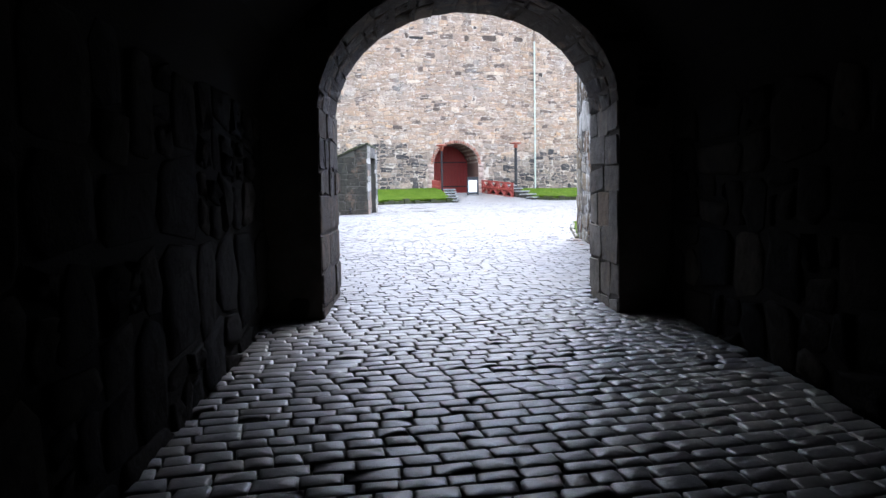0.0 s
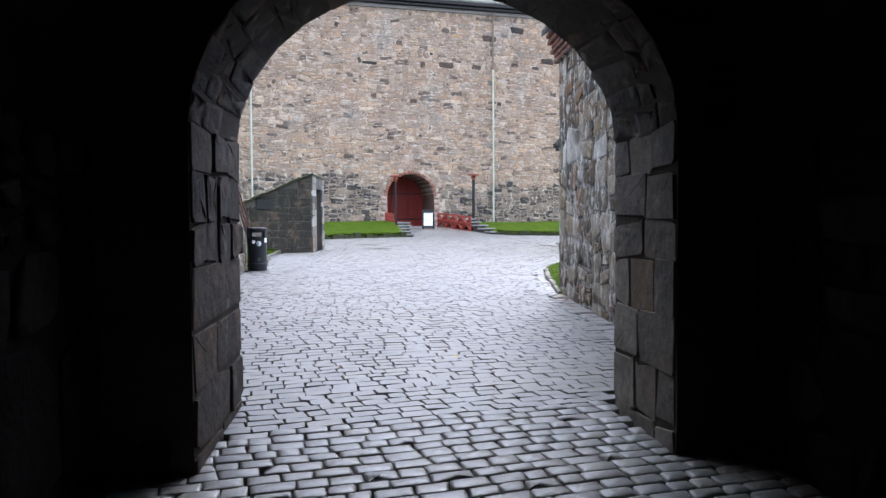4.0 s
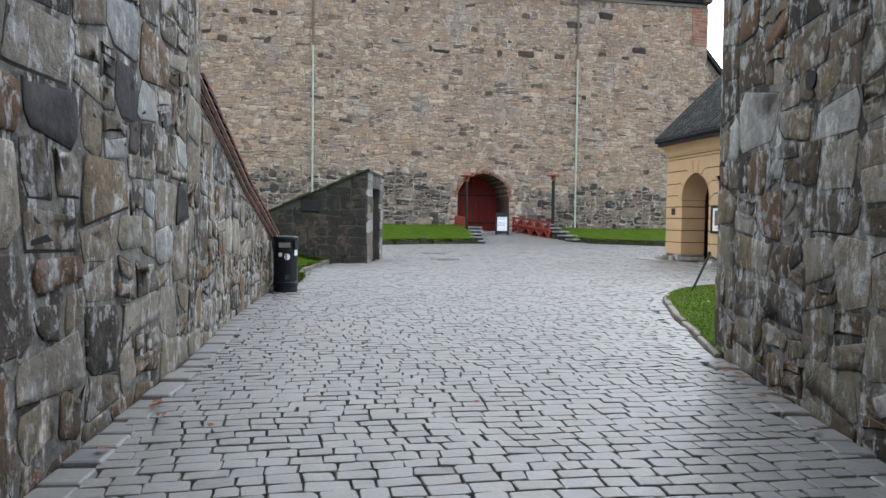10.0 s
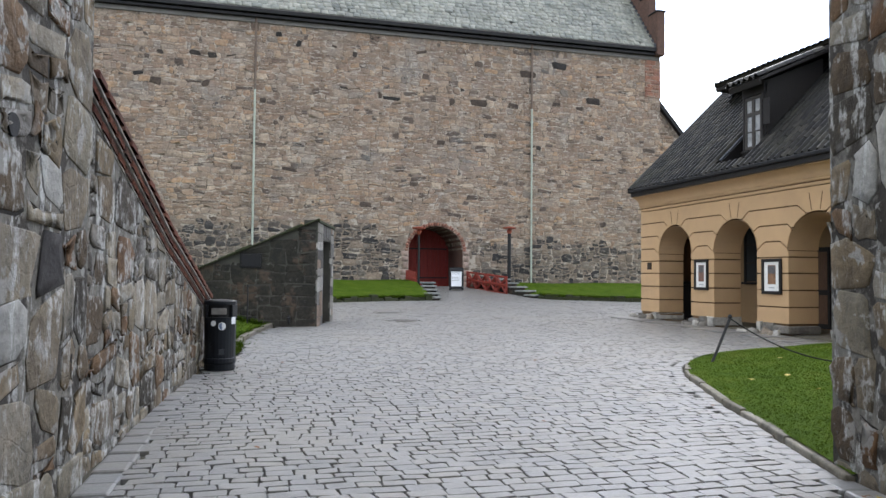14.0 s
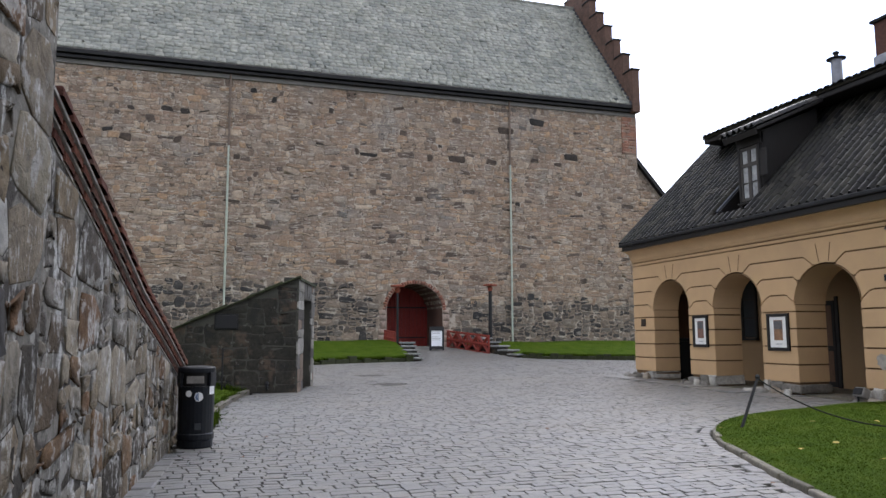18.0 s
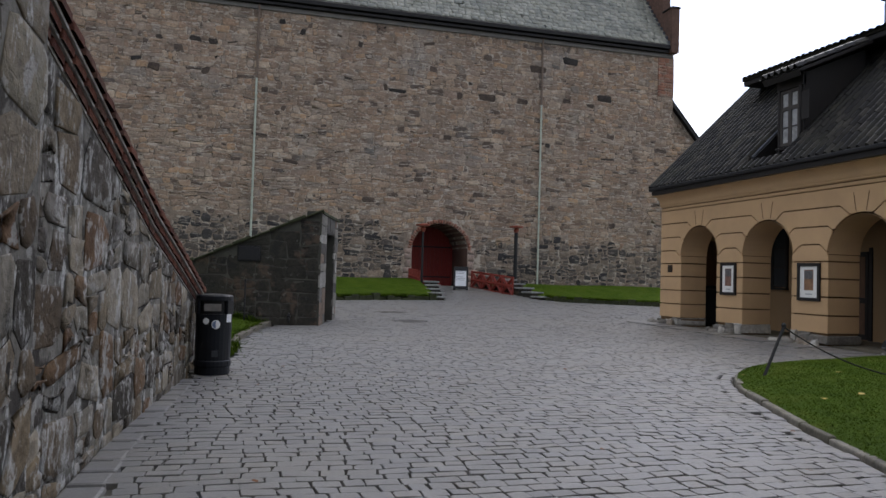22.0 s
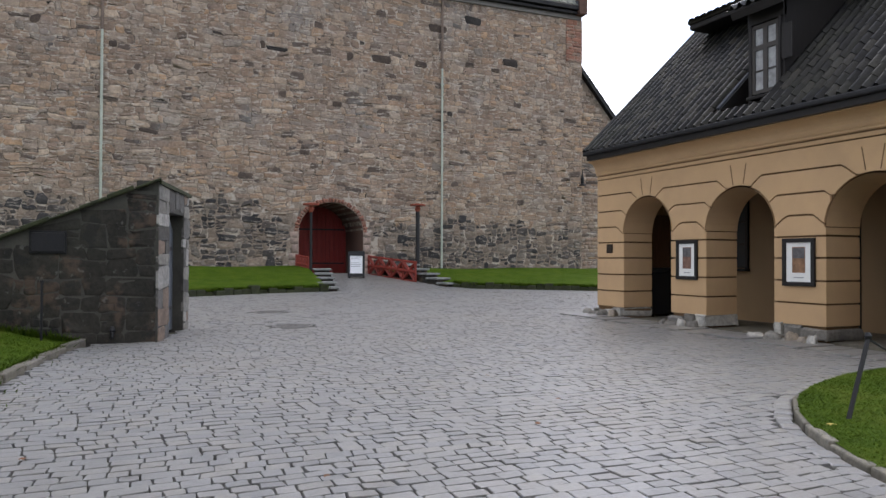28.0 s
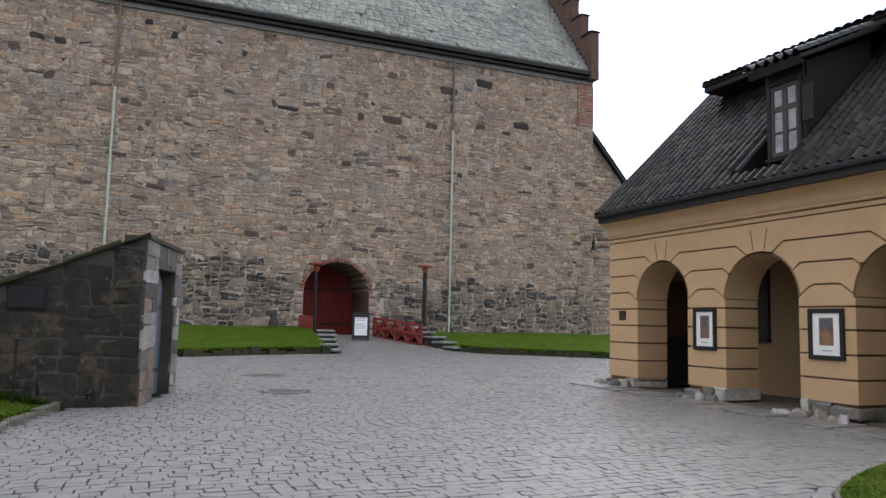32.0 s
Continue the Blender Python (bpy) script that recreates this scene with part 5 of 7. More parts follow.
part("near_wall", box((LOG_X + THICK - 0.02, LOG_NEAR, 0.1), (21.0, LOG_NEAR + 0.35, 4.2)), m_plaster, guard)
part("arcade_ceiling", box((LOG_X + 0.1, LOG_NEAR, 3.55), (17.1, LOG_FAR, 3.7)), m_inner, guard)
part("rear_mass", box((20.6, LOG_NEAR, 0.1), (21.0, LOG_FAR, 7.4)), m_inner, guard)
for k in range(8):
    z0 = LEVELS[k] + 0.012
    part("end_course", box((LOG_X - 0.02, LOG_NEAR - 0.022, z0), (21.0, LOG_NEAR + 0.0, LEVELS[k + 1] - 0.012), 0.004), m_plaster, guard)


def panel_door(name, label, y0, y1, z1, x):
    d = thing(name, label, "door", (x, (y0 + y1) / 2, FLOOR_Z), kind="structure")
    h, w = z1 - FLOOR_Z, (y1 - y0) / 2
    leaf = part("leaf", box((-0.06, -w, 0.02), (0.0, w, h), 0.01), m_dark_wood, d)
    part("frame", box((-0.04, -w - 0.1, 0), (0.04, -w, h + 0.1), 0.01), m_dark_wood, d)
    part("frame", box((-0.04, w, 0), (0.04, w + 0.1, h + 0.1), 0.01), m_dark_wood, d)
    for z0_, z1_ in ((0.15, h * 0.42), (h * 0.48, h - 0.12)):
        for s in (-1, 1):
            part("panel", box((-0.075, min(s * 0.05, s * (w - 0.07)), z0_), (-0.061, max(s * 0.05, s * (w - 0.07)), z1_), 0.008), m_brown_wood, leaf)
    part("handle", tube([(-0.06, w - 0.08, 1.0), (-0.11, w - 0.08, 1.0), (-0.11, w - 0.2, 1.0)], 0.01), m_black_iron, leaf)


panel_door("door_1", "dark brown panelled door inside the arcade", 25.02, 25.92, 2.5, 17.0)
win = thing("window_1", "dark barred window inside the arcade", "window", (17.0, 28.05, 1.6), kind="structure")
part("pane", box((-0.02, -0.28, 0), (0.0, 0.28, 1.6)), m_glass, win)
for y in (-0.28, 0.28):
    part("frame", box((-0.06, y - 0.04, -0.04), (0.01, y + 0.04, 1.64), 0.008), m_dark_wood, win)
for z in (0.0, 0.53, 1.06, 1.6):
    part("glazing_bar", box((-0.05, -0.28, z - 0.025), (0.0, 0.28, z + 0.025), 0.006), m_dark_wood, win)
part("sill", box((-0.14, -0.34, -0.1), (0.01, 0.34, -0.04), 0.01), m_dark_wood, win)
dw = thing("door_2", "dark wooden doorway at the end of the arcade", "door", (16.15, 30.12, FLOOR_Z), kind="structure")
part("leaf", box((-0.5, -0.05, 0.0), (0.55, 0.0, 2.55), 0.01), m_brown_wood, dw)
part("frame", box((-0.6, -0.08, 0.0), (-0.5, 0.0, 2.65), 0.01), m_dark_wood, dw)
part("frame", box((0.55, -0.08, 0.0), (0.65, 0.0, 2.65), 0.01), m_dark_wood, dw)
ch = thing("black_cabinet", "black cabinet standing inside the arcade", "cabinet", (16.1, 29.75, FLOOR_Z))
part("body", box((-0.45, -0.25, 0.06), (0.45, 0.25, 1.1), 0.015), m_bin, ch)
part("lid", box((-0.48, -0.28, 1.1), (0.48, 0.28, 1.2), 0.03), m_bin, ch)
for x in (-0.4, 0.4):
    for y in (-0.2, 0.2):
        part("foot", box((x - 0.03, y - 0.03, 0.0), (x + 0.03, y + 0.03, 0.07)), m_bin_dark, ch)

# the tiled slope
TOP_X, TOP_Z = 17.8, 7.8
run_ = math.hypot(TOP_X - EAVE_X, TOP_Z - EAVE_ZL)
tilt_deg = math.degrees(math.atan2(TOP_Z - EAVE_ZL, TOP_X - EAVE_X))


def roof_pt(y, s, out=0.0):
    k = s / run_
    cx, cz = (TOP_X - EAVE_X) / run_, (TOP_Z - EAVE_ZL) / run_
    return (EAVE_X + cx * s - cz * out, y, EAVE_ZL + cz * s + cx * out)


def hip_y(s):
    return 30.22


def near_y(s):
    """The near hip of the slope."""
    return 20.55 + 2.75 * s / run_


CUT_Y0, CUT_Y1, CUT_S0, CUT_S1 = 25.05, 26.22, 0.56, 1.72  # the recess in the slope before the dormer window


def roof_core(y_near, y_far, s0, s1):
    """A body of roof boarding between two lines across the slope."""
    bm = bmesh.new()
    rows = []
    for yf in (y_near, y_far):
        a, b = roof_pt(yf(s0), s0), roof_pt(yf(s1), s1)
        back = (20.5, b[1], TOP_Z - 0.1) if s1 > run_ - 0.01 else (b[0], b[1], 4.2)
        rows.append([bm.verts.new(p) for p in (a, b, back, (max(back[0], a[0] + 0.01), a[1], 4.2), (a[0], a[1], 4.2))])
    n_, f_ = rows
    bm.faces.new(n_), bm.faces.new(f_[::-1])
    for i in range(5):
        bm.faces.new((n_[i], f_[i], f_[(i + 1) % 5], n_[(i + 1) % 5]))
    part("roof_core", bm, m_dark_wood, guard, "dark roof boarding under the tiles")


roof_core(near_y, lambda s: CUT_Y0, 0.0, run_)
roof_core(lambda s: CUT_Y1, hip_y, 0.0, run_)
roof_core(lambda s: CUT_Y0, lambda s: CUT_Y1, CUT_S1, run_)
roof_core(lambda s: CUT_Y0, lambda s: CUT_Y1, 0.0, CUT_S0)
# one pantile: an S-shaped sheet with a rolled edge
TW, TL = 0.215, 0.36
prof = [(k / 8, 0.098 * ((math.sin(2 * math.pi * k / 8 - 0.6) + 1) / 2) ** 1.5 - 0.03) for k in range(9)]
tv, tf = [], []
for v, dz in ((0.0, 0.014), (TL, 0.0)):
    tv += [(v, (u - 0.5) * TW * 1.06, z + dz + 0.016) for u, z in prof]
for u, z in prof:
    # the thick lower edge has points of its own, so that it stays sharp
    tv += [(0.0, (u - 0.5) * TW * 1.06, z + 0.030), (0.0, (u - 0.5) * TW * 1.06, z - 0.004)]
for k in range(8):
    tf += [(k, 9 + k, 10 + k, k + 1), (18 + 2 * k, 20 + 2 * k, 21 + 2 * k, 19 + 2 * k)]
m_tile_one = stone_mat("black_pantile_single", [(0.009, 0.009, 0.010), (0.020, 0.019, 0.017), (0.006, 0.006, 0.007), (0.013, 0.013, 0.012), (0.036, 0.034, 0.03)], "object", 20, 1.2, (0.032, 0.034, 0.02), 0.4, 0.6, 0.3, gloss=(0.3, 0.5), spec=0.15)
tile_me = mesh_from("pantile", tv, tf, m_tile_one, True)
tile_np, spots = np.array(tv), []
s, row = 0.0, 0
while s < run_ - 0.12:
    y = hip_y(s) - 0.12
    while y > near_y(s) + 0.12:
        if not (CUT_Y0 < y + 0.05 and y - 0.05 < CUT_Y1 and CUT_S0 - 0.28 < s < CUT_S1 - 0.1):
            spots.append((y, s))
        y -= TW
    s += 0.305
    row += 1
spots.sort(key=lambda p: p[0] + 0.6 * p[1])
jr, jf = [], []
basis = pose(0, 0, 0, 0, -tilt_deg, 0)
for i, (y, s) in enumerate(spots):
    m = Matrix.Translation(roof_pt(y, s, 0.04)) @ basis @ pose(0, 0, 0, RND.uniform(-1.5, 1.5), RND.uniform(-0.8, 0.8), RND.uniform(-1.5, 1.5))
    if i < 300:
        ob = part("pantile", tile_me, m_tile_one, guard)
        ob.matrix_world = m
    else:
        o = len(jr)
        jr += [m @ Vector(v) for v in tv]
        jf += [tuple(o + k for k in f) for f in tf]
part("pantiles", mesh_from("pantiles", jr, jf, m_pantile, True), m_pantile, guard, kind="stuff")
# tiles of the hipped near end
hr, hf = [], []
rise_n = Vector((0, 2.75, TOP_Z - EAVE_ZL))
hip_len, hip_tilt = rise_n.length, math.degrees(math.atan2(TOP_Z - EAVE_ZL, 2.75))
hip_basis = pose(0, 0, 0, 0, 0, 90) @ pose(0, 0, 0, 0, -hip_tilt, 0)
s = 0.0
while s < hip_len - 0.2:
    x = EAVE_X + 0.14 + (TOP_X - EAVE_X) * s / hip_len
    while x < 20.3:
        p = Vector((x, 20.55, EAVE_ZL)) + rise_n * (s / hip_len) + Vector((0, -rise_n.z, 2.75)).normalized() * 0.035
        m = Matrix.Translation(p) @ hip_basis @ pose(0, 0, 0, RND.uniform(-1.5, 1.5), RND.uniform(-0.8, 0.8), RND.uniform(-1.5, 1.5))
        o = len(hr)
        hr += [m @ Vector(v) for v in tv]
        hf += [tuple(o + k for k in f) for f in tf]
        x += TW
    s += 0.305
part("hip_tiles", mesh_from("hip_tiles", hr, hf, m_pantile, True), m_pantile, guard, kind="stuff")
part("verge_tiles", tube([roof_pt(hip_y(k * run_ / 10), k * run_ / 10, 0.06) for k in range(11)], 0.09, 8), m_pantile, guard)
# upper roof with its overhang
part("upper_roof", box((16.72, 22.50, 7.52), (20.9, 29.38, 7.66), 0.03), m_dark_wood, guard, "dark boarded upper roof edge")
part("upper_tiles", box((16.68, 22.45, 7.66), (20.9, 29.42, 7.78), 0.04), m_pantile, guard)
a, b = Vector(roof_pt(near_y(0.02), 0.02, 0.18)), Vector(roof_pt(near_y(run_ - 0.35), run_ - 0.35, 0.18))
part("flashing", box((-0.02, -0.11, -0.08), ((b - a).length, 0.11, 0.06), 0.03, m=Matrix.Translation(a) @ (b - a).to_track_quat("X", "Z").to_matrix().to_4x4()), m_zinc, guard, "grey zinc flashing strip over the hip")
# the scalloped front row of tiles along the upper roof
er, ef = [], []
y = 22.55
while y < 29.35:
    o, dz = len(er), RND.uniform(-0.008, 0.008)
    for x, z in ((16.62, 7.73), (17.25, 7.86)):
        er += [(x + RND.uniform(-0.01, 0.01), y + 0.105 * math.cos(math.pi * k / 6), z + dz + 0.06 * math.sin(math.pi * k / 6)) for k in range(7)]
    ef += [(o + k, o + k + 1, o + 8 + k, o + 7 + k) for k in range(6)] + [tuple(o + k for k in range(7))]
    y += 0.215
part("edge_tiles", mesh_from("edge_tiles", er, ef, m_pantile, True), m_pantile, guard, kind="stuff")
vent = thing("roof_vent", "pale grey zinc roof vent pipe with a flat dark cowl", "vent", (17.3, 24.77, 7.80))
part("stack", lathe([(0.17, 0), (0.135, 0.14), (0.13, 0.84)], 18), m_pipe_zinc, vent)
part("cowl", lathe([(0.13, 0.82), (0.23, 0.83), (0.235, 0.855), (0.12, 0.90), (0.07, 0.92)], 18), m_gutter, vent)
part("knob", lathe([(0.05, 0.91), (0.05, 0.97), (0.085, 0.98), (0.085, 1.02), (0.03, 1.05)], 12), m_gutter, vent)
chimney = thing("chimney", "red-brown brick chimney with a pale lead foot on the roof", "chimney", (17.4, 23.1, 7.78))
part("shaft", box((-0.33, -0.36, 0.33), (0.33, 0.32, 1.20), 0.012), m_chimney, chimney)
part("foot", box((-0.37, -0.40, -0.1), (0.37, 0.37, 0.40), 0.03), m_pipe_zinc, chimney, "pale grey lead foot")
part("cap", box((-0.40, -0.43, 1.20), (0.40, 0.39, 1.28), 0.02), m_gutter, chimney, "dark slab cap")

# the dormer
dorm = thing("dormer", "black dormer with a white casement window", "dormer", (15.0, 25.39, 4.96), kind="structure")
DW, DH = 0.345, 1.40
for s in (-1, 1):
    bm = bmesh.new()
    y0, y1 = s * DW, s * (DW + 0.09)
    pts = [(0.0, -0.25), (0.0, DH + 0.26), (1.75, DH + 1.0), (1.75, 1.6)]
    a = [bm.verts.new((x, y0, z)) for x, z in pts]
    b = [bm.verts.new((x, y1, z)) for x, z in pts]
    bm.faces.new(a), bm.faces.new(b[::-1])
    for i in range(4):
        bm.faces.new((a[i], a[(i + 1) % 4], b[(i + 1) % 4], b[i]))
    part("cheek", bm, m_dark_wood, dorm)
    part("side_frame", box((-0.05, s * DW - 0.03, 0.0), (0.03, s * DW + 0.03, DH), 0.008), m_dark_wood, dorm)
part("pane", box((0.0, -DW, 0.05), (0.02, DW, DH - 0.05)), m_pane_pale, dorm)
for y, w in ((-DW + 0.05, 0.045), (0.0, 0.055), (DW - 0.05, 0.045)):
    part("casement_stile", box((-0.03, y - w, 0.03), (0.0, y + w, DH - 0.04), 0.006), m_frame_brown, dorm)
for z, w in ((0.06, 0.04), (0.47, 0.014), (0.92, 0.05), (DH - 0.07, 0.04)):
    part("glazing_bar", box((-0.028, -DW + 0.05, z - w), (0.0, DW - 0.05, z + w), 0.005), m_frame_brown, dorm)
part("curtain", box((0.03, -DW, 0.1), (0.05, DW, DH - 0.1)), m_casement, dorm, "pale curtain behind the panes")
part("lintel", box((-0.03, -DW - 0.09, DH - 0.01), (0.06, DW + 0.09, DH + 0.30), 0.01), m_dark_wood, dorm)
part("shutter", box((-0.06, -DW - 0.30, 0.55), (-0.02, -DW - 0.06, 1.22), 0.01), m_dark_wood, dorm, "dark shutter folded back beside the window")
tilt_d = pose(-0.35, 0, DH + 0.24, 0, -23.5, 0)
part("dormer_roof", box((0.0, -0.70, -0.05), (2.25, 0.55, 0.03), 0.015, m=tilt_d), m_dark_wood, dorm)
part("bargeboard", box((-0.03, -0.68, -0.13), (0.0, 0.53, 0.02), 0.008, m=tilt_d), m_dark_wood, dorm)
roll = mesh_from("roof_tile", [(v[0] * 1.0, v[1], v[2]) for v in tv], tf, m_tile_one, True)
for j in range(7):
    for k in range(6):
        part("roof_tile", roll, m_tile_one, dorm).matrix_local = tilt_d @ pose(-0.06 + 0.305 * j, -0.60 + k * TW, 0.075)
# black floor: the shade in the recess put into its colour
part("recess_floor", box((-0.42, CUT_Y0 - 25.39, -0.28), (0.6, CUT_Y1 - 25.39, -0.22), 0.01), m_shade_black, dorm, "black recess floor before the window, shade put into its colour")
bm = tube([Vector(roof_pt(CUT_Y1, CUT_S0 + k * (CUT_S1 - CUT_S0) / 4, 0.05)) - Vector((15.0, 25.39, 4.96)) for k in range(5)], 0.035, 8)
part("recess_edge", bm, m_zinc, dorm, "grey lead edge of the recess")
part("apron", box((-0.12, -DW - 0.05, -0.06), (0.03, DW + 0.05, -0.0), 0.01, m=pose(0, 0, 0, 0, -10, 0)), m_dark_wood, dorm)

# things on the front of the guardhouse


def poster(y0, y1, z0, z1, print_mat, label):
    t = thing("framed_poster", label, "poster", (LOG_X - 0.042, (y0 + y1) / 2, z0), group="posters on the piers")
    w, h = (y1 - y0) / 2, z1 - z0
    for a, b in (((-0.05, -w, 0), (0, w, 0.075)), ((-0.05, -w, h - 0.075), (0, w, h)), ((-0.05, -w, 0.075), (0, -w + 0.075, h - 0.075)), ((-0.05, w - 0.075, 0.075), (0, w, h - 0.075))):
        part("frame", box(a, b, 0.008), m_dark_wood, t)
    paper = part("paper", box((-0.02, -w + 0.07, 0.07), (0, w - 0.07, h - 0.07)), m_paper, t)
    part("print", box((-0.024, -w * 0.40, h * 0.28), (-0.0205, w * 0.40, h * 0.82)), print_mat, paper)
    part("print_sky", box((-0.0265, -w * 0.36, h * 0.58), (-0.0245, w * 0.37, h * 0.80)), m_print_blue, paper)
    part("caption", box((-0.0225, -w * 0.3, h * 0.17), (-0.0205, w * 0.3, h * 0.19)), m_ink, paper)


poster(26.90, 27.53, 1.34, 2.18, m_print_a, "framed poster with a reddish print on a plastered pier")
poster(24.06, 24.74, 1.30, 2.15, m_print_b, "larger framed poster with an orange print on a plastered pier")
pl = thing("bronze_plaque", "small dark bronze plaque on the plastered corner pier", "plaque", (LOG_X - 0.042, 29.93, 1.92))
part("plate", box((-0.02, -0.12, 0), (0, 0.12, 0.22), 0.006), m_bronze, pl)
for z in (0.05, 0.09, 0.13, 0.17):
    part("line", box((-0.022, -0.08, z), (-0.0203, 0.08, z + 0.012)), m_frame_brown, pl)
sq = thing("wall_box", "small dark square box on the plastered pier", "box", (LOG_X - 0.042, 21.45, 2.69))
part("case", box((-0.05, -0.055, 0), (0, 0.055, 0.13), 0.008), m_bronze, sq)
part("lid", box((-0.056, -0.045, 0.012), (-0.0505, 0.045, 0.118), 0.004), m_black_iron, sq)
patch = thing("cement_patch", "bare grey cement patch where plaster has fallen", "patch", (LOG_X - 0.044, 21.45, 0.98))
rng = np.random.default_rng(75)
bm = bmesh.new()
pv = [bm.verts.new((0, (0.40 + 0.06 * rng.uniform(-1, 1)) * math.cos(a), 0.16 + (0.17 + 0.04 * rng.uniform(-1, 1)) * math.sin(a))) for a in np.linspace(0, 2 * math.pi, 22)[:-1]]
bm.faces.new(pv)
part("patch", bm, m_cement, patch)
dp = thing("downpipe", "ochre painted downpipe at the corner of the guardhouse", "pipe", (LOG_X - 0.1, LOG_NEAR - 0.06, 0))
part("bend", tube([(-0.25, -0.1, 4.2), (-0.2, -0.08, 4.0), (-0.02, 0, 3.7), (0, 0, 3.55)], 0.05), m_plaster, dp)
part("pipe", tube([(0, 0, 0.42), (0, 0, 3.56)], 0.05), m_plaster, dp)
part("shoe", lathe([(0.07, 0.28), (0.065, 0.5)], 12), m_white_paint, dp, "pale plastic pipe shoe")
for z in (1.2, 2.4, 3.4):
    part("bracket", lathe([(0.062, z), (0.062, z + 0.05)], 12), m_plaster, dp)
ln = thing("wall_lantern", "dark hanging wall lantern with a glass globe", "lamp", (LOG_X - 0.03, 20.99, 3.60))
part("back_plate", box((-0.02, -0.06, 0.02), (0.0, 0.06, 0.3), 0.008), m_black_iron, ln)
part("arm", tube([(0, 0, 0.25), (-0.15, 0, 0.36), (-0.3, 0, 0.3), (-0.32, 0, 0.2)], 0.014), m_black_iron, ln)
part("shade", lathe([(0.03, 0.22), (0.06, 0.19), (0.15, 0.08), (0.16, 0.05)], 16, centre=(-0.32, 0, -0.02)), m_bronze, ln)
part("globe", lathe([(0.11, 0.05), (0.10, -0.02), (0.06, -0.07), (0.01, -0.09)], 16, centre=(-0.32, 0, -0.02)), m_glass, ln, smooth=True)
hb = thing("hall_lantern", "small black lantern hanging from an iron bracket", "lamp", (26.1, HALL_Y, 5.6))
part("bracket", tube([(0.9, 0, 0.9), (0.35, -0.4, 1.0), (0.0, -0.5, 0.95), (0.0, -0.5, 0.75)], 0.025), m_black_iron, hb)
part("lantern", lathe([(0.02, 0.75), (0.07, 0.55), (0.10, 0.5), (0.08, 0.2), (0.19, 0.15), (0.19, 0.1)], 10, centre=(0, -0.5, 0)), m_black_iron, hb)
fl = thing("ground_floodlight", "small floodlight on a stake beside the pier", "lamp", (14.35, 22.0, 0.31))
part("stake", lathe([(0.02, 0), (0.02, 0.16)], 8), m_black_iron, fl)
part("housing", box((-0.1, -0.13, 0.14), (0.08, 0.13, 0.34), 0.03, m=pose(0, 0, 0, 0, 25, 0)), m_drain, fl)
part("glass", box((-0.115, -0.1, 0.17), (-0.101, 0.1, 0.31), 0.004, m=pose(0, 0, 0, 0, 25, 0)), m_bin_dark, fl)

# ---- lawns and kerbs ----


def lawn(name, label, grid, n_blades, seed, blade_box):
    """A lawn over a grid of points, with blades of grass standing on it."""
    nu, nv = len(grid), len(grid[0])
    vs = [p for r in grid for p in r]
    fs = [(i * nv + j, (i + 1) * nv + j, (i + 1) * nv + j + 1, i * nv + j + 1) for i in range(nu - 1) for j in range(nv - 1)]
    st = structure(name, label, "lawn")
    part("turf", mesh_from("turf", vs, fs, m_grass, True), m_grass, st)
    g = np.array(vs).reshape(nu, nv, 3)
    rng = np.random.default_rng(seed)
    iu, iv = rng.integers(0, nu - 1, n_blades), rng.integers(0, nv - 1, n_blades)
    a, b = rng.random((n_blades, 1)), rng.random((n_blades, 1))
    p = (g[iu, iv] * (1 - a) + g[iu + 1, iv] * a) * (1 - b) + (g[iu, iv + 1] * (1 - a) + g[iu + 1, iv + 1] * a) * b
    x0, x1, y0, y1 = blade_box
    p = p[(p[:, 0] > x0) & (p[:, 0] < x1) & (p[:, 1] > y0) & (p[:, 1] < y1)]
    n = len(p)
    th = rng.uniform(0, 2 * math.pi, n)
    hgt, wid = rng.uniform(0.008, 0.024, n), rng.uniform(0.004, 0.008, n)
    side = np.stack([np.cos(th), np.sin(th), 0 * th], -1) * wid[:, None]
    lean = np.stack([rng.normal(0, 1.1, n) * hgt, rng.normal(0, 1.1, n) * hgt, hgt], -1)
    tri = np.stack([p - side, p + side, p + lean], 1).reshape(-1, 3)
    part("grass_blades", mesh_from("grass_blades", tri, [(3 * k, 3 * k + 1, 3 * k + 2) for k in range(n)], m_blade), m_blade, st, kind="stuff")
    return st


def along(poly, n):
    p = np.array(poly, float)
    d = np.r_[0, np.cumsum(np.linalg.norm(np.diff(p, axis=0), axis=1))]
    t = np.linspace(0, d[-1], n)
    return np.stack([np.interp(t, d, p[:, 0]), np.interp(t, d, p[:, 1])], -1)


def kerb_run(parent, poly, piece, width, height, material, seed, rough=0.01, name="kerb_stone"):
    p = np.array(poly, float)
    d = np.r_[0, np.cumsum(np.linalg.norm(np.diff(p, axis=0), axis=1))]
    n = max(int(d[-1] / piece), 1)
    pts = along(poly, n + 1)
    rng = np.random.default_rng(seed)
    for a, b in zip(pts, pts[1:]):
        L = float(np.linalg.norm(b - a))
        m = (a + b) / 2
        z = float(ground_z(m[1]))
        part(name, box((-L / 2 + 0.006, -width / 2 + rng.normal(0, rough), -0.12), (L / 2 - 0.006, width / 2 + rng.normal(0, rough), height + rng.normal(0, rough)), min(0.025, width * 0.2), m=Matrix.Translation((m[0], m[1], z)) @ pose(0, 0, 0, 0, 0, math.degrees(math.atan2(b[1] - a[1], b[0] - a[0])))), material, parent)


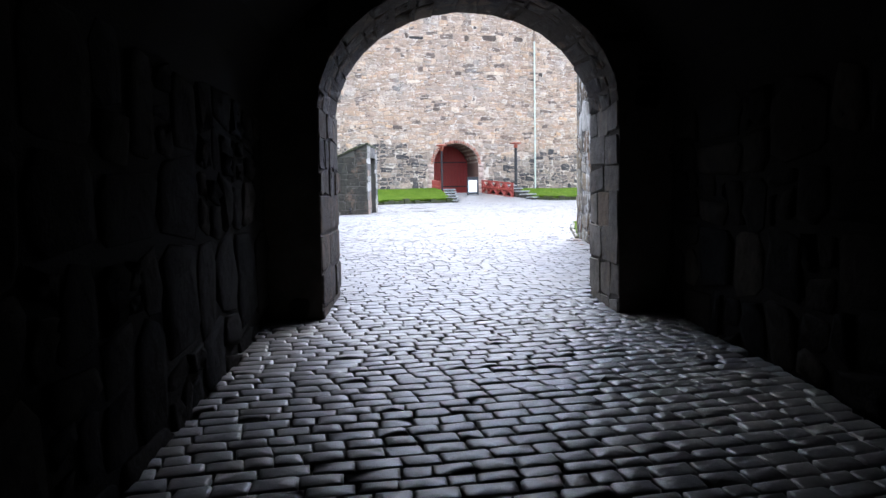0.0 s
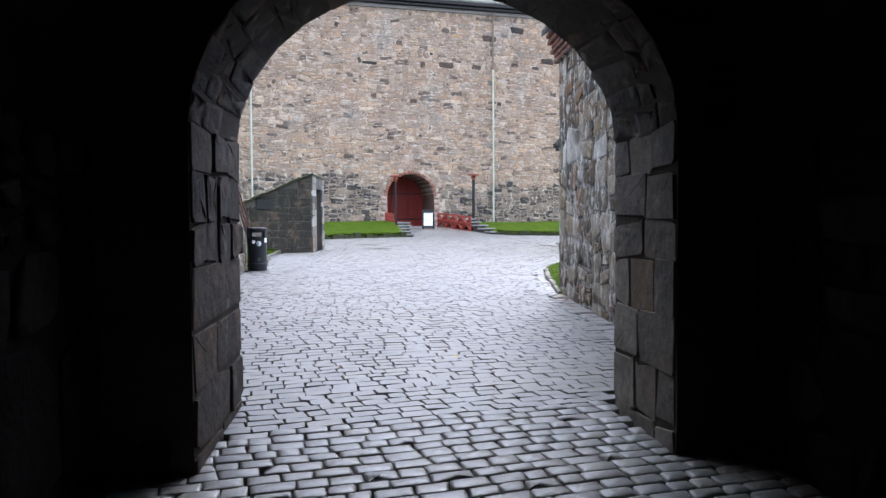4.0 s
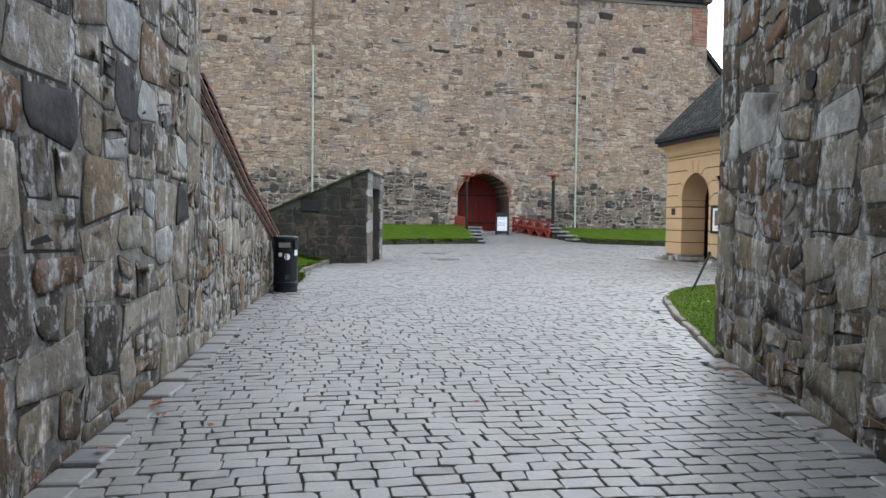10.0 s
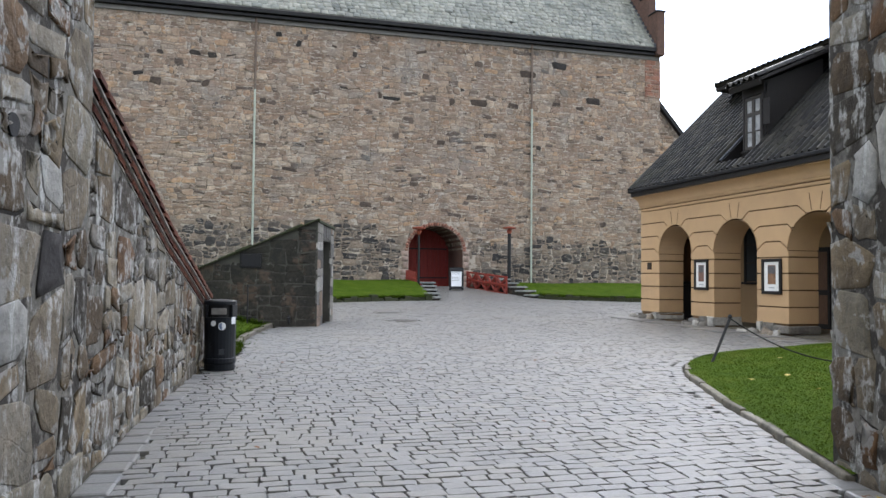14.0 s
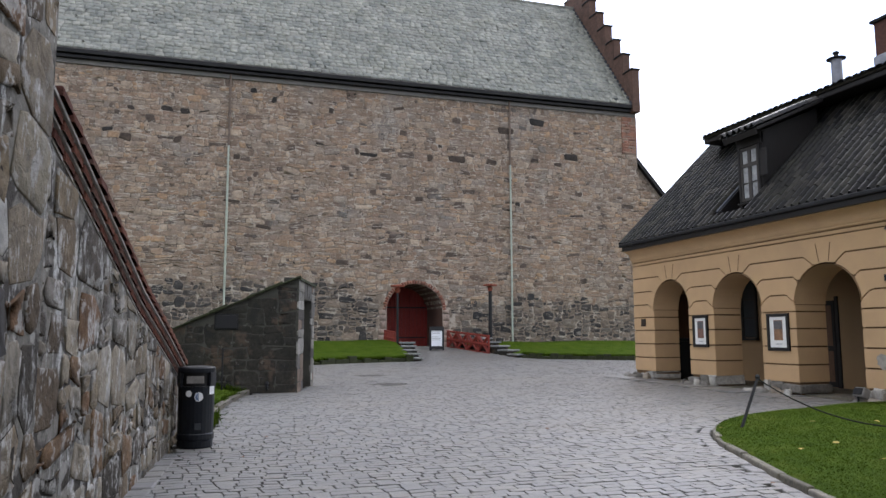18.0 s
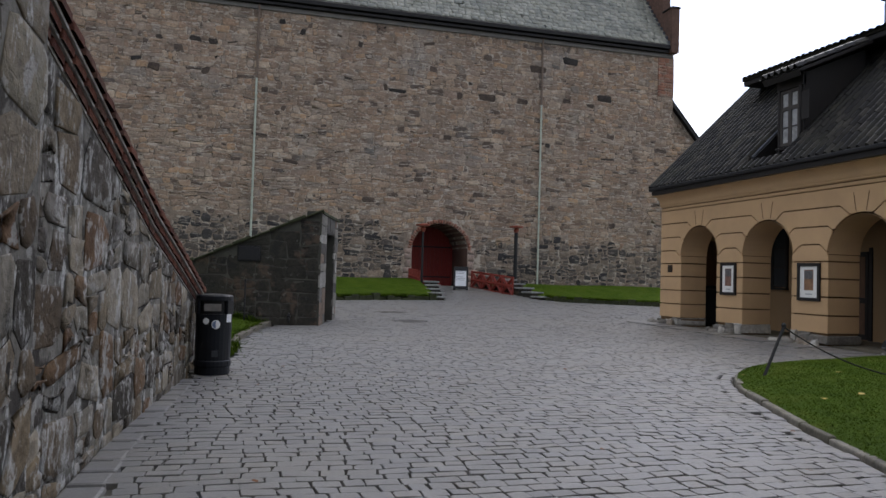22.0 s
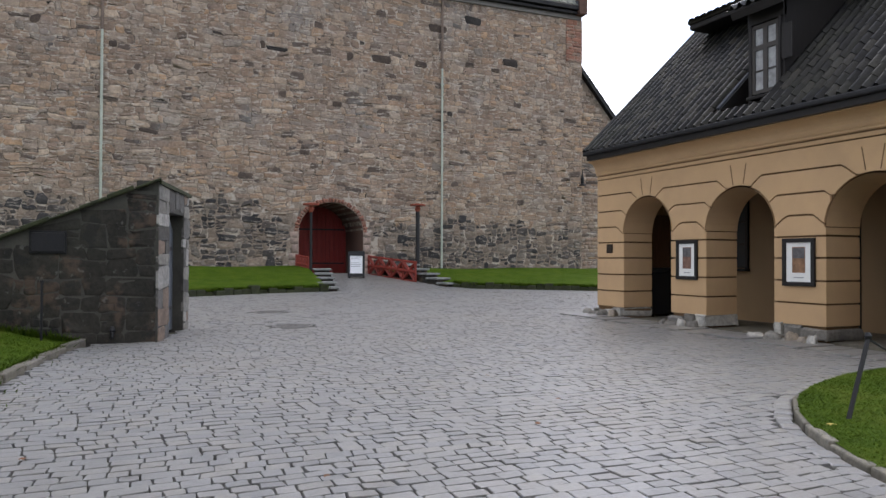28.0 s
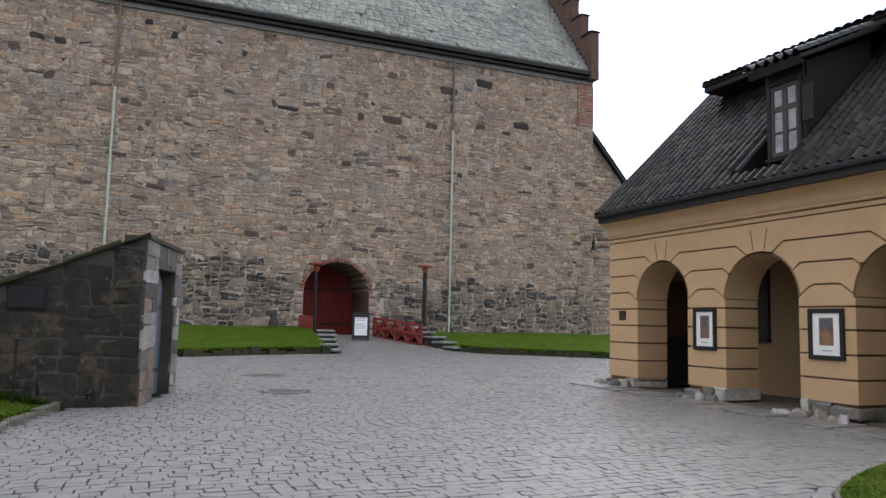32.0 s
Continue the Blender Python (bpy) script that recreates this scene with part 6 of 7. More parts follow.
R_EDGE = [(6.74, 13.85), (6.92, 14.3), (7.15, 14.9), (7.5, 15.8), (7.8, 16.7), (8.15, 17.5), (8.65, 18.7), (9.05, 19.4), (9.5, 19.95), (10.1, 20.5), (10.8, 20.9), (11.8, 21.3), (13.0, 21.5), (14.3, 21.45)]
edge = along(R_EDGE, 40)
far = along([(22.0, 13.85), (22.0, 17.0), (18.0, 20.9), (14.6, 20.9)], 40)
grid = [[(float(e[0] + (q[0] - e[0]) * k / 24), float(e[1] + (q[1] - e[1]) * k / 24), float(ground_z(e[1])) + 0.045 + 0.06 * min(k / 3, 1) + 0.02 * math.sin(k * 0.9 + e[1])) for k in range(25)] for e, q in zip(edge, far)]
lawn_right = lawn("lawn_east", "mown green lawn with scattered yellow leaves inside a stone kerb", grid, 190000, 81, (6.7, 14.8, 13.9, 21.6))
kerb_run(lawn_right, R_EDGE, 0.6, 0.09, 0.05, m_kerb, 82, 0.004)

L_EDGE = [(1.95, 21.1), (2.30, 22.4), (2.36, 23.6), (2.45, 24.9), (2.72, 26.5), (3.12, 28.0)]
edge = along(L_EDGE, 26)
grid = [[(float(e[0] - 8.0 * k / 24), float(e[1]), float(ground_z(e[1])) + 0.05 + 0.235 * max(0.0, 8.0 * k / 24 - 0.15) * (0.55 + 0.45 * min((e[1] - 21) / 6, 1)) + 0.015 * math.sin(k * 2.1 + e[1] * 3)) for k in range(25)] for e in edge]
lawn_left = lawn("lawn_west", "rough grass bank rising beside the stone shed", grid, 90000, 83, (-1.5, 3.2, 21.0, 28.2))
kerb_run(lawn_left, L_EDGE, 0.8, 0.12, 0.10, m_kerb, 84)

T1 = [(-9, 37.4), (0, 38.2), (3.5, 39.0), (5.7, 40.1), (7.7, 41.0), (9.4, 41.6), (10.7, 41.8)]
front, back = along(T1, 24), along([(-9, 48.3), (11.3, 48.3)], 24)
grid = [[(float(f_[0] + (b_[0] - f_[0]) * k / 10), float(f_[1] + (b_[1] - f_[1]) * k / 10), float(ground_z(f_[1])) + 0.16 + (1.42 - float(ground_z(f_[1])) - 0.16) * min(k / 10 * 1.15, 1) + 0.03 * math.sin(f_[0] + k)) for k in range(11)] for f_, b_ in zip(front, back)]
terrace_l = lawn("lawn_terrace_west", "sloping green lawn below the hall wall with a mossy stone edge", grid, 9000, 85, (3, 11, 39, 48.3))
kerb_run(terrace_l, T1, 0.34, 0.24, 0.18, m_moss, 86, 0.05, "edge_stone")


def tufts(poly, count, seed, parent, z_up, low=0.05, high=0.14, spread=0.05, height=None):
    """Longer grass hanging over the front edge of a lawn."""
    rng = np.random.default_rng(seed)
    p = along(poly, 400)[rng.integers(0, 400, count)] + rng.normal(0, spread, (count, 2))
    base = np.stack([p[:, 0], p[:, 1], (height or (lambda x, y: ground_z(y)))(p[:, 0], p[:, 1]) + z_up + rng.normal(0, 0.02, count)], -1)
    th, h = rng.uniform(0, 2 * math.pi, count), rng.uniform(low, high, count)
    side = np.stack([np.cos(th), np.sin(th), 0 * th], -1) * rng.uniform(0.006, 0.014, (count, 1))
    tip = base + np.stack([rng.normal(0, 0.05, count), rng.normal(-0.04, 0.05, count), h], -1)
    part("edge_grass", mesh_from("edge_grass", np.stack([base - side, base + side, tip], 1).reshape(-1, 3), [(3 * k, 3 * k + 1, 3 * k + 2) for k in range(count)], m_grass), m_grass, parent, kind="stuff")


tufts(T1, 9000, 186, terrace_l, 0.17)
T2 = [(16.4, 43.0), (17.3, 42.2), (19.0, 41.0), (21.2, 39.6), (24, 38.4), (30, 36.5)]
front, back = along(T2, 24), along([(14.6, 48.3), (30, 48.3)], 24)
grid = [[(float(f_[0] + (b_[0] - f_[0]) * k / 10), float(f_[1] + (b_[1] - f_[1]) * k / 10), float(ground_z(f_[1])) + 0.16 + (1.30 - float(ground_z(f_[1])) - 0.16) * min(k / 10 * 1.15, 1) + 0.03 * math.sin(f_[0] + k)) for k in range(11)] for f_, b_ in zip(front, back)]
terrace_r = lawn("lawn_terrace_east", "sloping green lawn below the hall wall", grid, 9000, 87, (14, 24, 39, 48.3))
tufts(T2, 9000, 188, terrace_r, 0.17)


def bank(x, y):
    """Height of the rough grass bank beside the shed."""
    off = np.maximum(np.interp(y, [q[1] for q in L_EDGE], [q[0] for q in L_EDGE]) - x - 0.15, 0)
    return ground_z(y) + 0.05 + 0.235 * off * (0.55 + 0.45 * np.minimum((y - 21) / 6, 1))


tufts([(-1.5, 27.93), (3.0, 27.93)], 2600, 190, lawn_left, -0.01, 0.05, 0.16, 0.03, bank)
tufts([(x - 0.05, y) for x, y in L_EDGE], 1500, 191, lawn_left, 0.0, 0.03, 0.09, 0.04, bank)
tufts([(x + 0.02, y) for x, y in L_EDGE[:3]], 1500, 192, lawn_left, -0.02, 0.05, 0.12, 0.05, bank)
tufts([(x - 0.9, y) for x, y in L_EDGE[:5]], 2600, 193, lawn_left, -0.01, 0.03, 0.07, 0.4, bank)
kerb_run(terrace_r, T2, 0.34, 0.24, 0.18, m_moss, 88, 0.05, "edge_stone")

# stepped cheek walls beside the ramp, red rails, lamps and sign


def cheek(name, label, p0, p1, n, low=0.62, rise=0.16):
    st = thing(name, label, "steps", kind="structure")
    a, b = Vector(p0), Vector(p1)
    ang = math.degrees(math.atan2(b.y - a.y, b.x - a.x))
    L = (b - a).length / n
    for k in range(n):
        m = a + (b - a) * ((k + 0.5) / n)
        z = float(ground_z(m.y))
        top = low + rise * k
        part("riser_stone", box((-L / 2, -0.3, z - 0.1), (L / 2, 0.3, top), 0.03, m=Matrix.Translation((m.x, m.y, 0)) @ pose(0, 0, 0, 0, 0, ang)), m_shed, st)
        part("step_slab", box((-L / 2 - 0.08, -0.38, top), (L / 2 + 0.02, 0.38, top + 0.08), 0.02, m=Matrix.Translation((m.x, m.y, 0)) @ pose(0, 0, 0, 0, 0, ang)), m_step, st)


cheek("steps_west", "stepped slate-capped stone cheek wall beside the ramp", (10.8, 42.0), (11.65, 46.6), 5)
cheek("steps_east", "stepped slate-capped stone cheek wall beside the ramp", (16.4, 43.0), (15.4, 46.4), 5, 0.70, 0.19)


def rail(name, label, p0, p1, z0, z1, h):
    st = thing(name, label, "railing", (0, 0, 0))
    a, b = Vector((*p0, z0)), Vector((*p1, z1))
    up = Vector((0, 0, h))
    n = 4
    for k in range(n + 1):
        p = a + (b - a) * (k / n)
        part("post", tube([p, p + up], 0.06, 6), m_red_paint, st)
    for f_ in (0.06, 0.94):
        part("rail", tube([a + up * f_, b + up * f_], 0.055, 6), m_red_paint, st)
    for k in range(n):
        p, q = a + (b - a) * (k / n), a + (b - a) * ((k + 1) / n)
        part("brace", tube([p + up * 0.08, q + up * 0.92], 0.075, 6), m_red_paint, st)
        part("brace", tube([p + up * 0.92, q + up * 0.08], 0.075, 6), m_red_paint, st)
        part("board", tube([p + up * 0.5, q + up * 0.5], 0.09, 6), m_red_paint, st)


rail("red_railing_east", "red painted timber railing with crossed braces beside the ramp", (14.25, 47.9), (15.35, 44.7), 0.98, 0.72, 0.95)
rail("red_railing_west", "red painted timber railing at the gate", (10.85, 47.9), (11.15, 46.9), 1.2, 1.1, 0.75)


def lamp_post(x, y, z0, z1, r=0.08):
    st = thing("lamp_post", "slim black lamp post with a flat red cap", "street lamp", (x, y, z0), group="lamps at the gate")
    h = z1 - z0
    part("base", lathe([(0.14, 0), (0.14, 0.12), (0.09, 0.18)], 12), m_black_iron, st)
    part("shaft", lathe([(r + 0.005, 0.15), (r - 0.005, h - 0.3)], 12), m_black_iron, st)
    part("neck", lathe([(0.07, h - 0.42), (0.13, h - 0.3), (0.15, h - 0.24), (0.08, h - 0.12)], 12), m_lamp_red, st)
    part("cap", lathe([(0.08, h - 0.13), (0.36, h - 0.11), (0.37, h - 0.04), (0.05, h + 0.02)], 12), m_lamp_red, st, "red sheet cap")


lamp_post(11.25, 46.85, 1.0, 4.22, 0.06)
lamp_post(16.19, 46.6, 1.1, 4.33, 0.10)
sg = thing("sandwich_board", "white sandwich board sign in a dark frame on the ramp", "sign", (13.16, 46.3, float(ground_z(46.3)) + 0.02), -18)
for s in (-1, 1):
    tl = pose(0, s * 0.2, 0, s * 10, 0, 0)
    board = part("board", box((-0.27, -0.016, 0.2), (0.27, 0.016, 0.98), 0.004, m=tl), m_sign_white, sg)
    for x in (-0.37, 0.37):
        part("leg", box((x * 0.865 - 0.05, -0.025, 0.0), (x * 0.865 + 0.05, 0.025, 1.12), 0.008, m=tl), m_black_iron, sg)
    part("cross_rail", box((-0.37, -0.022, 0.98), (0.37, 0.022, 1.2), 0.04, m=tl), m_black_iron, sg)
    part("foot_rail", box((-0.37, -0.022, 0.06), (0.37, 0.022, 0.2), 0.006, m=tl), m_black_iron, sg)
    for k, z in enumerate((0.92, 0.84, 0.66, 0.58, 0.5)):
        part("print_line", box((-0.24, s * 0.018 - 0.0015, z), (0.2 - 0.04 * (k % 3), s * 0.018 + 0.0015, z + 0.025), m=tl), m_ink, board)

# ---- the stone shed over the stair ----
shed = structure("stair_shed", "low dark stone shed with a mossy sloping top and a narrow door", "building")
SA, SB = (4.2, 28.0), (4.84, 30.15)


def shed_top(u):
    return 3.02 - 0.44 * (4.2 - u)


us = [-5.0, -3.0, -1.0, 1.0, 2.0, 3.0, 3.88]
part("core", columns(us, lambda u: 0.0, lambda u: max(shed_top(u), 0.3), lambda u, v, w: (u + 0.28 * w * max(0, min(1, (u + 1) / 5.2)), 28.0 + w, v), 2.15), m_dark_mortar, shed)
part("corner_core", prism([(3.8, 28.001), (4.19, 28.001), (3.9, 28.3), (3.8, 28.3)], 0.0, 2.86), m_dark_mortar, shed)
rng = np.random.default_rng(91)
uv = octagons(random_rubble(-3.0, 4.2, 0.2, 3.1, 0.42, rng, 1.6), 0.012, rng, 0.18, 0.014, 0.02, 0.5)
uv[..., 0] = np.minimum(uv[..., 0], 4.2)
tp = shed_top(uv[..., 0])
keep = uv[..., 1].mean(1) < tp.mean(1) - 0.06
uv, tp = uv[keep], tp[keep]
uv[..., 1] = np.minimum(uv[..., 1], tp - 0.01)
lay("shed_stones", uv, line_place((0.0, 28.0), (1.0, 28.0), 0.0, -1), shed, (m_shed, m_shed), near=60, nearness=-uv.mean(1)[:, 0], lift=0.004, dome=0.003, inset=0.95, rough=0.6, rng=rng, one="shed_stone")
bm = bmesh.new()
for k in range(16):
    u0, u1 = -2.2 + k * 0.405, -2.2 + (k + 1) * 0.405 - 0.012
    a = math.degrees(math.atan(0.44))
    box((0, -0.1, 0.0), (0.44, 2.3, 0.040 + 0.018 * (k % 3)), 0.02, bm, Matrix.Translation((u0, 28.0, shed_top(u0))) @ pose(0, 0, 0, 0, -a, 0))
part("coping", bm, m_moss, shed, "moss-covered stone coping")
slen = (Vector(SB) - Vector(SA)).length
door_u = (0.72, 1.8, 2.6)
place_door = line_place(SA, SB, 0.0, -1)
part("door_face", columns([0.0, door_u[0], door_u[1], slen], lambda u: 2.56 if door_u[0] < u < door_u[1] else 0.1, lambda u: 3.04 - 0.02 * u, lambda u, v, w: tuple(place_door(np.array(u), np.array(v), np.array(0.03 - w))), 0.35), m_dark_mortar, shed)
rects = []
for a, b in ((0.0, door_u[0]), (door_u[1], slen)):
    z = 0.3
    while z < 2.95:
        h = min(rng.uniform(0.18, 0.4), 3.0 - z)
        k = a + (b - a) * rng.uniform(0.3, 0.7)
        rects += [(a, b, z, z + h)] if rng.random() < 0.45 else [(a, k, z, z + h), (k, b, z, z + h)]
        z += h
rects += [(door_u[0], door_u[0] + 0.4, 2.6, 2.98), (door_u[0] + 0.4, door_u[1] - 0.35, 2.64, 2.98), (door_u[1] - 0.35, door_u[1], 2.6, 2.98)]
uv = octagons(rects, 0.016, rng, 0.16, 0.016)
lay("door_quoin", uv, lambda u, v, w: place_door(u, v, w + 0.03), shed, (m_door_quoin, m_door_quoin), near=len(uv), nearness=np.arange(len(uv)), lift=0.012, dome=0.001, inset=0.97, rough=0.2, rng=rng, one="door_quoin", smooth=False)
part("side_coping", columns([0.02, slen + 0.05], lambda u: 2.985 - 0.02 * u, lambda u: 3.05 - 0.02 * u, lambda u, v, w: tuple(place_door(np.array(u), np.array(v), np.array(0.075 - w))), 0.04), m_moss, shed, "dark mossy slab edge")
shed_door = thing("door_shed", "narrow grey-blue plank door with a rounded head", "door", (0, 0, 0), kind="structure")
for k in range(4):
    a = door_u[0] + k * (door_u[1] - door_u[0]) / 4
    b = a + (door_u[1] - door_u[0]) / 4 - 0.008
    bm = columns([a, b], lambda u: 0.42, lambda u: 2.55 - 0.3 * ((u - 1.26) / 0.54) ** 2, lambda u, v, w: tuple(place_door(np.array(u), np.array(v), np.array(-0.16 - w))), 0.05)
    part("plank", bm, m_grey_wood, shed_door)
bm = columns([door_u[0], door_u[1]], lambda u: 0.2, lambda u: 2.7, lambda u, v, w: tuple(place_door(np.array(u), np.array(v), np.array(-0.24 - w))), 0.05)
part("backing", bm, m_bin_dark, shed_door)
for z in (0.8, 1.9):
    part("strap", columns([door_u[0], door_u[1] - 0.1], lambda u: z, lambda u: z + 0.06, lambda u, v, w: tuple(place_door(np.array(u), np.array(v), np.array(-0.148 - w))), 0.012), m_black_iron, shed_door)
hatch = thing("iron_hatch", "small black iron hatch in the shed wall", "hatch", (2.62, 27.98, 1.85))
part("plate", box((-0.23, -0.03, 0), (0.23, 0.02, 0.3), 0.01), m_black_iron, hatch)
part("frame", box((-0.26, -0.015, -0.03), (0.26, 0.02, 0.33), 0.01), m_bin_dark, hatch)
rod = thing("iron_rod", "thin rusty iron rod standing in the grass", "rod", (2.56, 27.75, 0.45))
part("rod", lathe([(0.018, 0), (0.018, 0.93)], 8), m_black_iron, rod)
part("cap", lathe([(0.03, 0.93), (0.03, 0.96)], 8), m_black_iron, rod)
tapx = thing("water_tap", "small iron tap low on the shed wall", "tap", (3.55, 27.97, 0.45))
part("body", lathe([(0.03, 0), (0.035, 0.12), (0.05, 0.14), (0.02, 0.2)], 10), m_black_iron, tapx)
part("spout", tube([(0, 0, 0.1), (0, -0.1, 0.1), (0, -0.12, 0.05)], 0.015), m_black_iron, tapx)

info = thing("info_board", "large white rounded panel behind the shed", "sign", (-0.9, 33.0, 0.9))
bm = bmesh.new()
edge_ = []
for cx_, cz_, a0 in ((0.12, 2.37, 0), (-1.0, 2.37, 90), (-1.0, 0.65, 180), (0.12, 0.65, 270)):
    edge_ += [(cx_ + 0.1 * math.cos(math.radians(a0 + k * 15)), cz_ + 0.1 * math.sin(math.radians(a0 + k * 15))) for k in range(7)]
fr = [bm.verts.new((x, -0.03, z)) for x, z in edge_]
bk = [bm.verts.new((x, 0.03, z)) for x, z in edge_]
bm.faces.new(fr), bm.faces.new(bk[::-1])
for k in range(len(fr)):
    k2 = (k + 1) % len(fr)
    bm.faces.new((fr[k], bk[k], bk[k2], fr[k2]))
part("panel", bm, m_white_sticker, info)
for x in (-0.9, 0.05):
    part("post", tube([(x, 0.05, -0.6), (x, 0.05, 2.3)], 0.03), m_pipe, info)

# ---- the litter bin ----
bin_ = thing("litter_bin", "black round plastic litter bin with round white and blue stickers", "litter bin", (2.155, 20.58, float(ground_z(20.58)) + 0.01), -4)
part("foot", lathe([(0.225, 0), (0.232, 0.02), (0.232, 0.085), (0.222, 0.1)], 28), m_bin, bin_)
part("skirt", lathe([(0.242, 0.1), (0.246, 0.115), (0.244, 0.17), (0.236, 0.18)], 28), m_bin, bin_)
bin_body = part("body", lathe([(0.232, 0.18), (0.236, 0.6), (0.238, 0.76)], 28), m_bin, bin_)
# closed black neck, painted for the shade inside the opening
part("neck", lathe([(0.205, 0.76), (0.205, 0.93)], 28), m_bin_dark, bin_, "black solid neck for the shade in the opening")
for ang in (20, 160, 200, 340):
    part("pillar", box((0.2, -0.09, 0.755), (0.238, 0.09, 0.935), 0.008, m=pose(0, 0, 0, 0, 0, ang)), m_bin, bin_)
# grey strip added for the view through the opening
part("slot_label", box((-0.11, -0.215, 0.80), (0.11, -0.204, 0.89), 0.003), m_drain, bin_, "dull grey strip for the view through the opening")
part("hood", lathe([(0.24, 0.93), (0.246, 0.945), (0.246, 0.985), (0.23, 1.0), (0.1, 1.012)], 28), m_bin, bin_)


def disc(r, x, z, material, name, label):
    y = -math.sqrt(0.238**2 - x * x) - 0.0045
    part(name, lathe([(r, 0), (r, 0.003)], 20, bm=None), material, bin_body, label).matrix_local = Matrix.Translation((x, y, z)) @ pose(0, 0, 0, 0, 0, math.degrees(math.asin(x / 0.238))) @ pose(0, 0, 0, 90, 0, 0)


disc(0.040, -0.075, 0.675, m_white_sticker, "sticker", "round white sticker")
disc(0.056, 0.052, 0.635, m_white_sticker, "sticker", "round white and blue sticker")
disc(0.049, 0.053, 0.635, m_blue_sticker, "sticker_print", "blue printed disc")
part("side_sticker", box((-0.045, -0.247, 0.66), (0.045, -0.2405, 0.76), m=pose(0, 0, 0, 0, 0, 58)), m_white_sticker, bin_body)
part("emblem", box((-0.04, -0.243, 0.23), (0.04, -0.2375, 0.31), 0.002, m=pose(0, 0, 0, 0, 0, 12)), m_bin_grey, bin_body)
disc(0.022, 0.053, 0.642, m_white_sticker, "sticker_figure", "small white figure on the blue disc")
bin_.scale = (0.94, 0.94, 1.0)

# ---- posts and rope on the lawn ----


def stake(x, y, lean, h, label):
    z = float(ground_z(y)) + 0.08
    st = thing("rope_post", label, "post", (x, y, z), group="rope posts")
    top = Vector((lean[0], lean[1], h))
    part("shaft", tube([(0, 0, -0.1), top], 0.022, 8), m_black_iron, st)
    part("eye", lathe([(0.03, 0), (0.035, 0.03), (0.015, 0.06)], 10, centre=tuple(top)), m_black_iron, st)
    return Vector((x, y, z)) + top


e1 = stake(9.53, 19.5, (0.47, 0.13), 0.68, "black iron rope post leaning over the lawn")
stake(14.4, 21.15, (-0.03, 0.02), 0.92, "upright black iron rope post beside the guardhouse")
e3 = stake(11.9, 16.6, (0.1, -0.05), 0.9, "black iron rope post on the lawn")


def rope(a, b, sag):
    pts = []
    for k in range(25):
        t = k / 24
        p = a.lerp(b, t)
        p.z -= sag * 4 * t * (1 - t)
        pts.append(p)
    r = tube(pts, 0.011, 6)
    st = thing("rope", "dark sagging barrier rope between posts", "rope", tuple(a), group="barrier ropes")
    bmesh.ops.translate(r, vec=-a, verts=r.verts)
    part("cord", r, m_rope, st, smooth=True)


rope(e1, e3, 0.66)

# ---- covers and flagstones in the paving ----
for x, y, r in ((7.05, 33.4, 0.41), (6.84, 29.8, 0.41)):
    mh = thing("manhole_cover", "round iron manhole cover set in the cobbles", "manhole", (x, y, float(ground_z(y)) - 0.006), group="manhole covers")
    part("rim", lathe([(r, 0.0), (r, 0.02), (r - 0.05, 0.024), (r - 0.055, 0.012)], 28), m_drain, mh)
    part("plate", lathe([(r - 0.06, 0.0), (r - 0.06, 0.02)], 28), m_drain, mh)
    for k in range(-4, 5):
        w = math.sqrt(max((r - 0.09) ** 2 - (k * 0.085) ** 2, 0))
        part("rib", box((-w, k * 0.085 - 0.014, 0.02), (w, k * 0.085 + 0.014, 0.028)), m_drain, mh)
FLAGS = []
rng = np.random.default_rng(95)
y = 21.6
while y < 31.0:
    L = rng.uniform(0.3, 0.9)
    FLAGS.append((13.75 + rng.uniform(-0.1, 0.1), 14.62, y, y + L))
    y += L
flags = structure("flagstone_strip", "worn grey flagstones along the front of the guardhouse", "paving")
for x0, x1, y0, y1 in FLAGS:
    z = float(ground_z((y0 + y1) / 2))
    part("flagstone", box((x0, y0 + 0.01, z - 0.05), (x1, y1 - 0.015, z + 0.02 + rng.uniform(-0.008, 0.012)), 0.012), m_cobble_one, flags)

# rough footing stones showing at the piers
footing = structure("footing_stones", "rough broken footing stones showing at the foot of the piers", "stone")
rf = np.random.default_rng(99)
for a, b in zip(piers[0::2], piers[1::2]):
    y = b - 0.1
    while y < a + 0.1:
        L, W = rf.uniform(0.14, 0.36), rf.uniform(0.12, 0.3)
        x = LOG_X - 0.24 - rf.uniform(0.0, 0.16)
        h = rf.uniform(0.04, 0.15)
        z = float(ground_z(y))
        uvf = octagons([(-L / 2, L / 2, -W / 2, W / 2)], 0.0, rf, 0.3, 0.02)
        vs, fs = stones(uvf, lambda u, v, w: np.stack([v + 0 * w, u + 0 * w, w + 0 * u], -1), h, 0.01, 0.8, 0.08, 0.15, rf)
        ob = part("footing_stone", mesh_from("footing_stone", vs, [f[::-1] for f in fs], m_plinth, True), m_plinth, footing)
        ob.matrix_world = pose(x, y + L / 2, z, rf.uniform(-6, 6), rf.uniform(-6, 6), rf.uniform(-25, 25))
        y += L + rf.uniform(-0.03, 0.12)

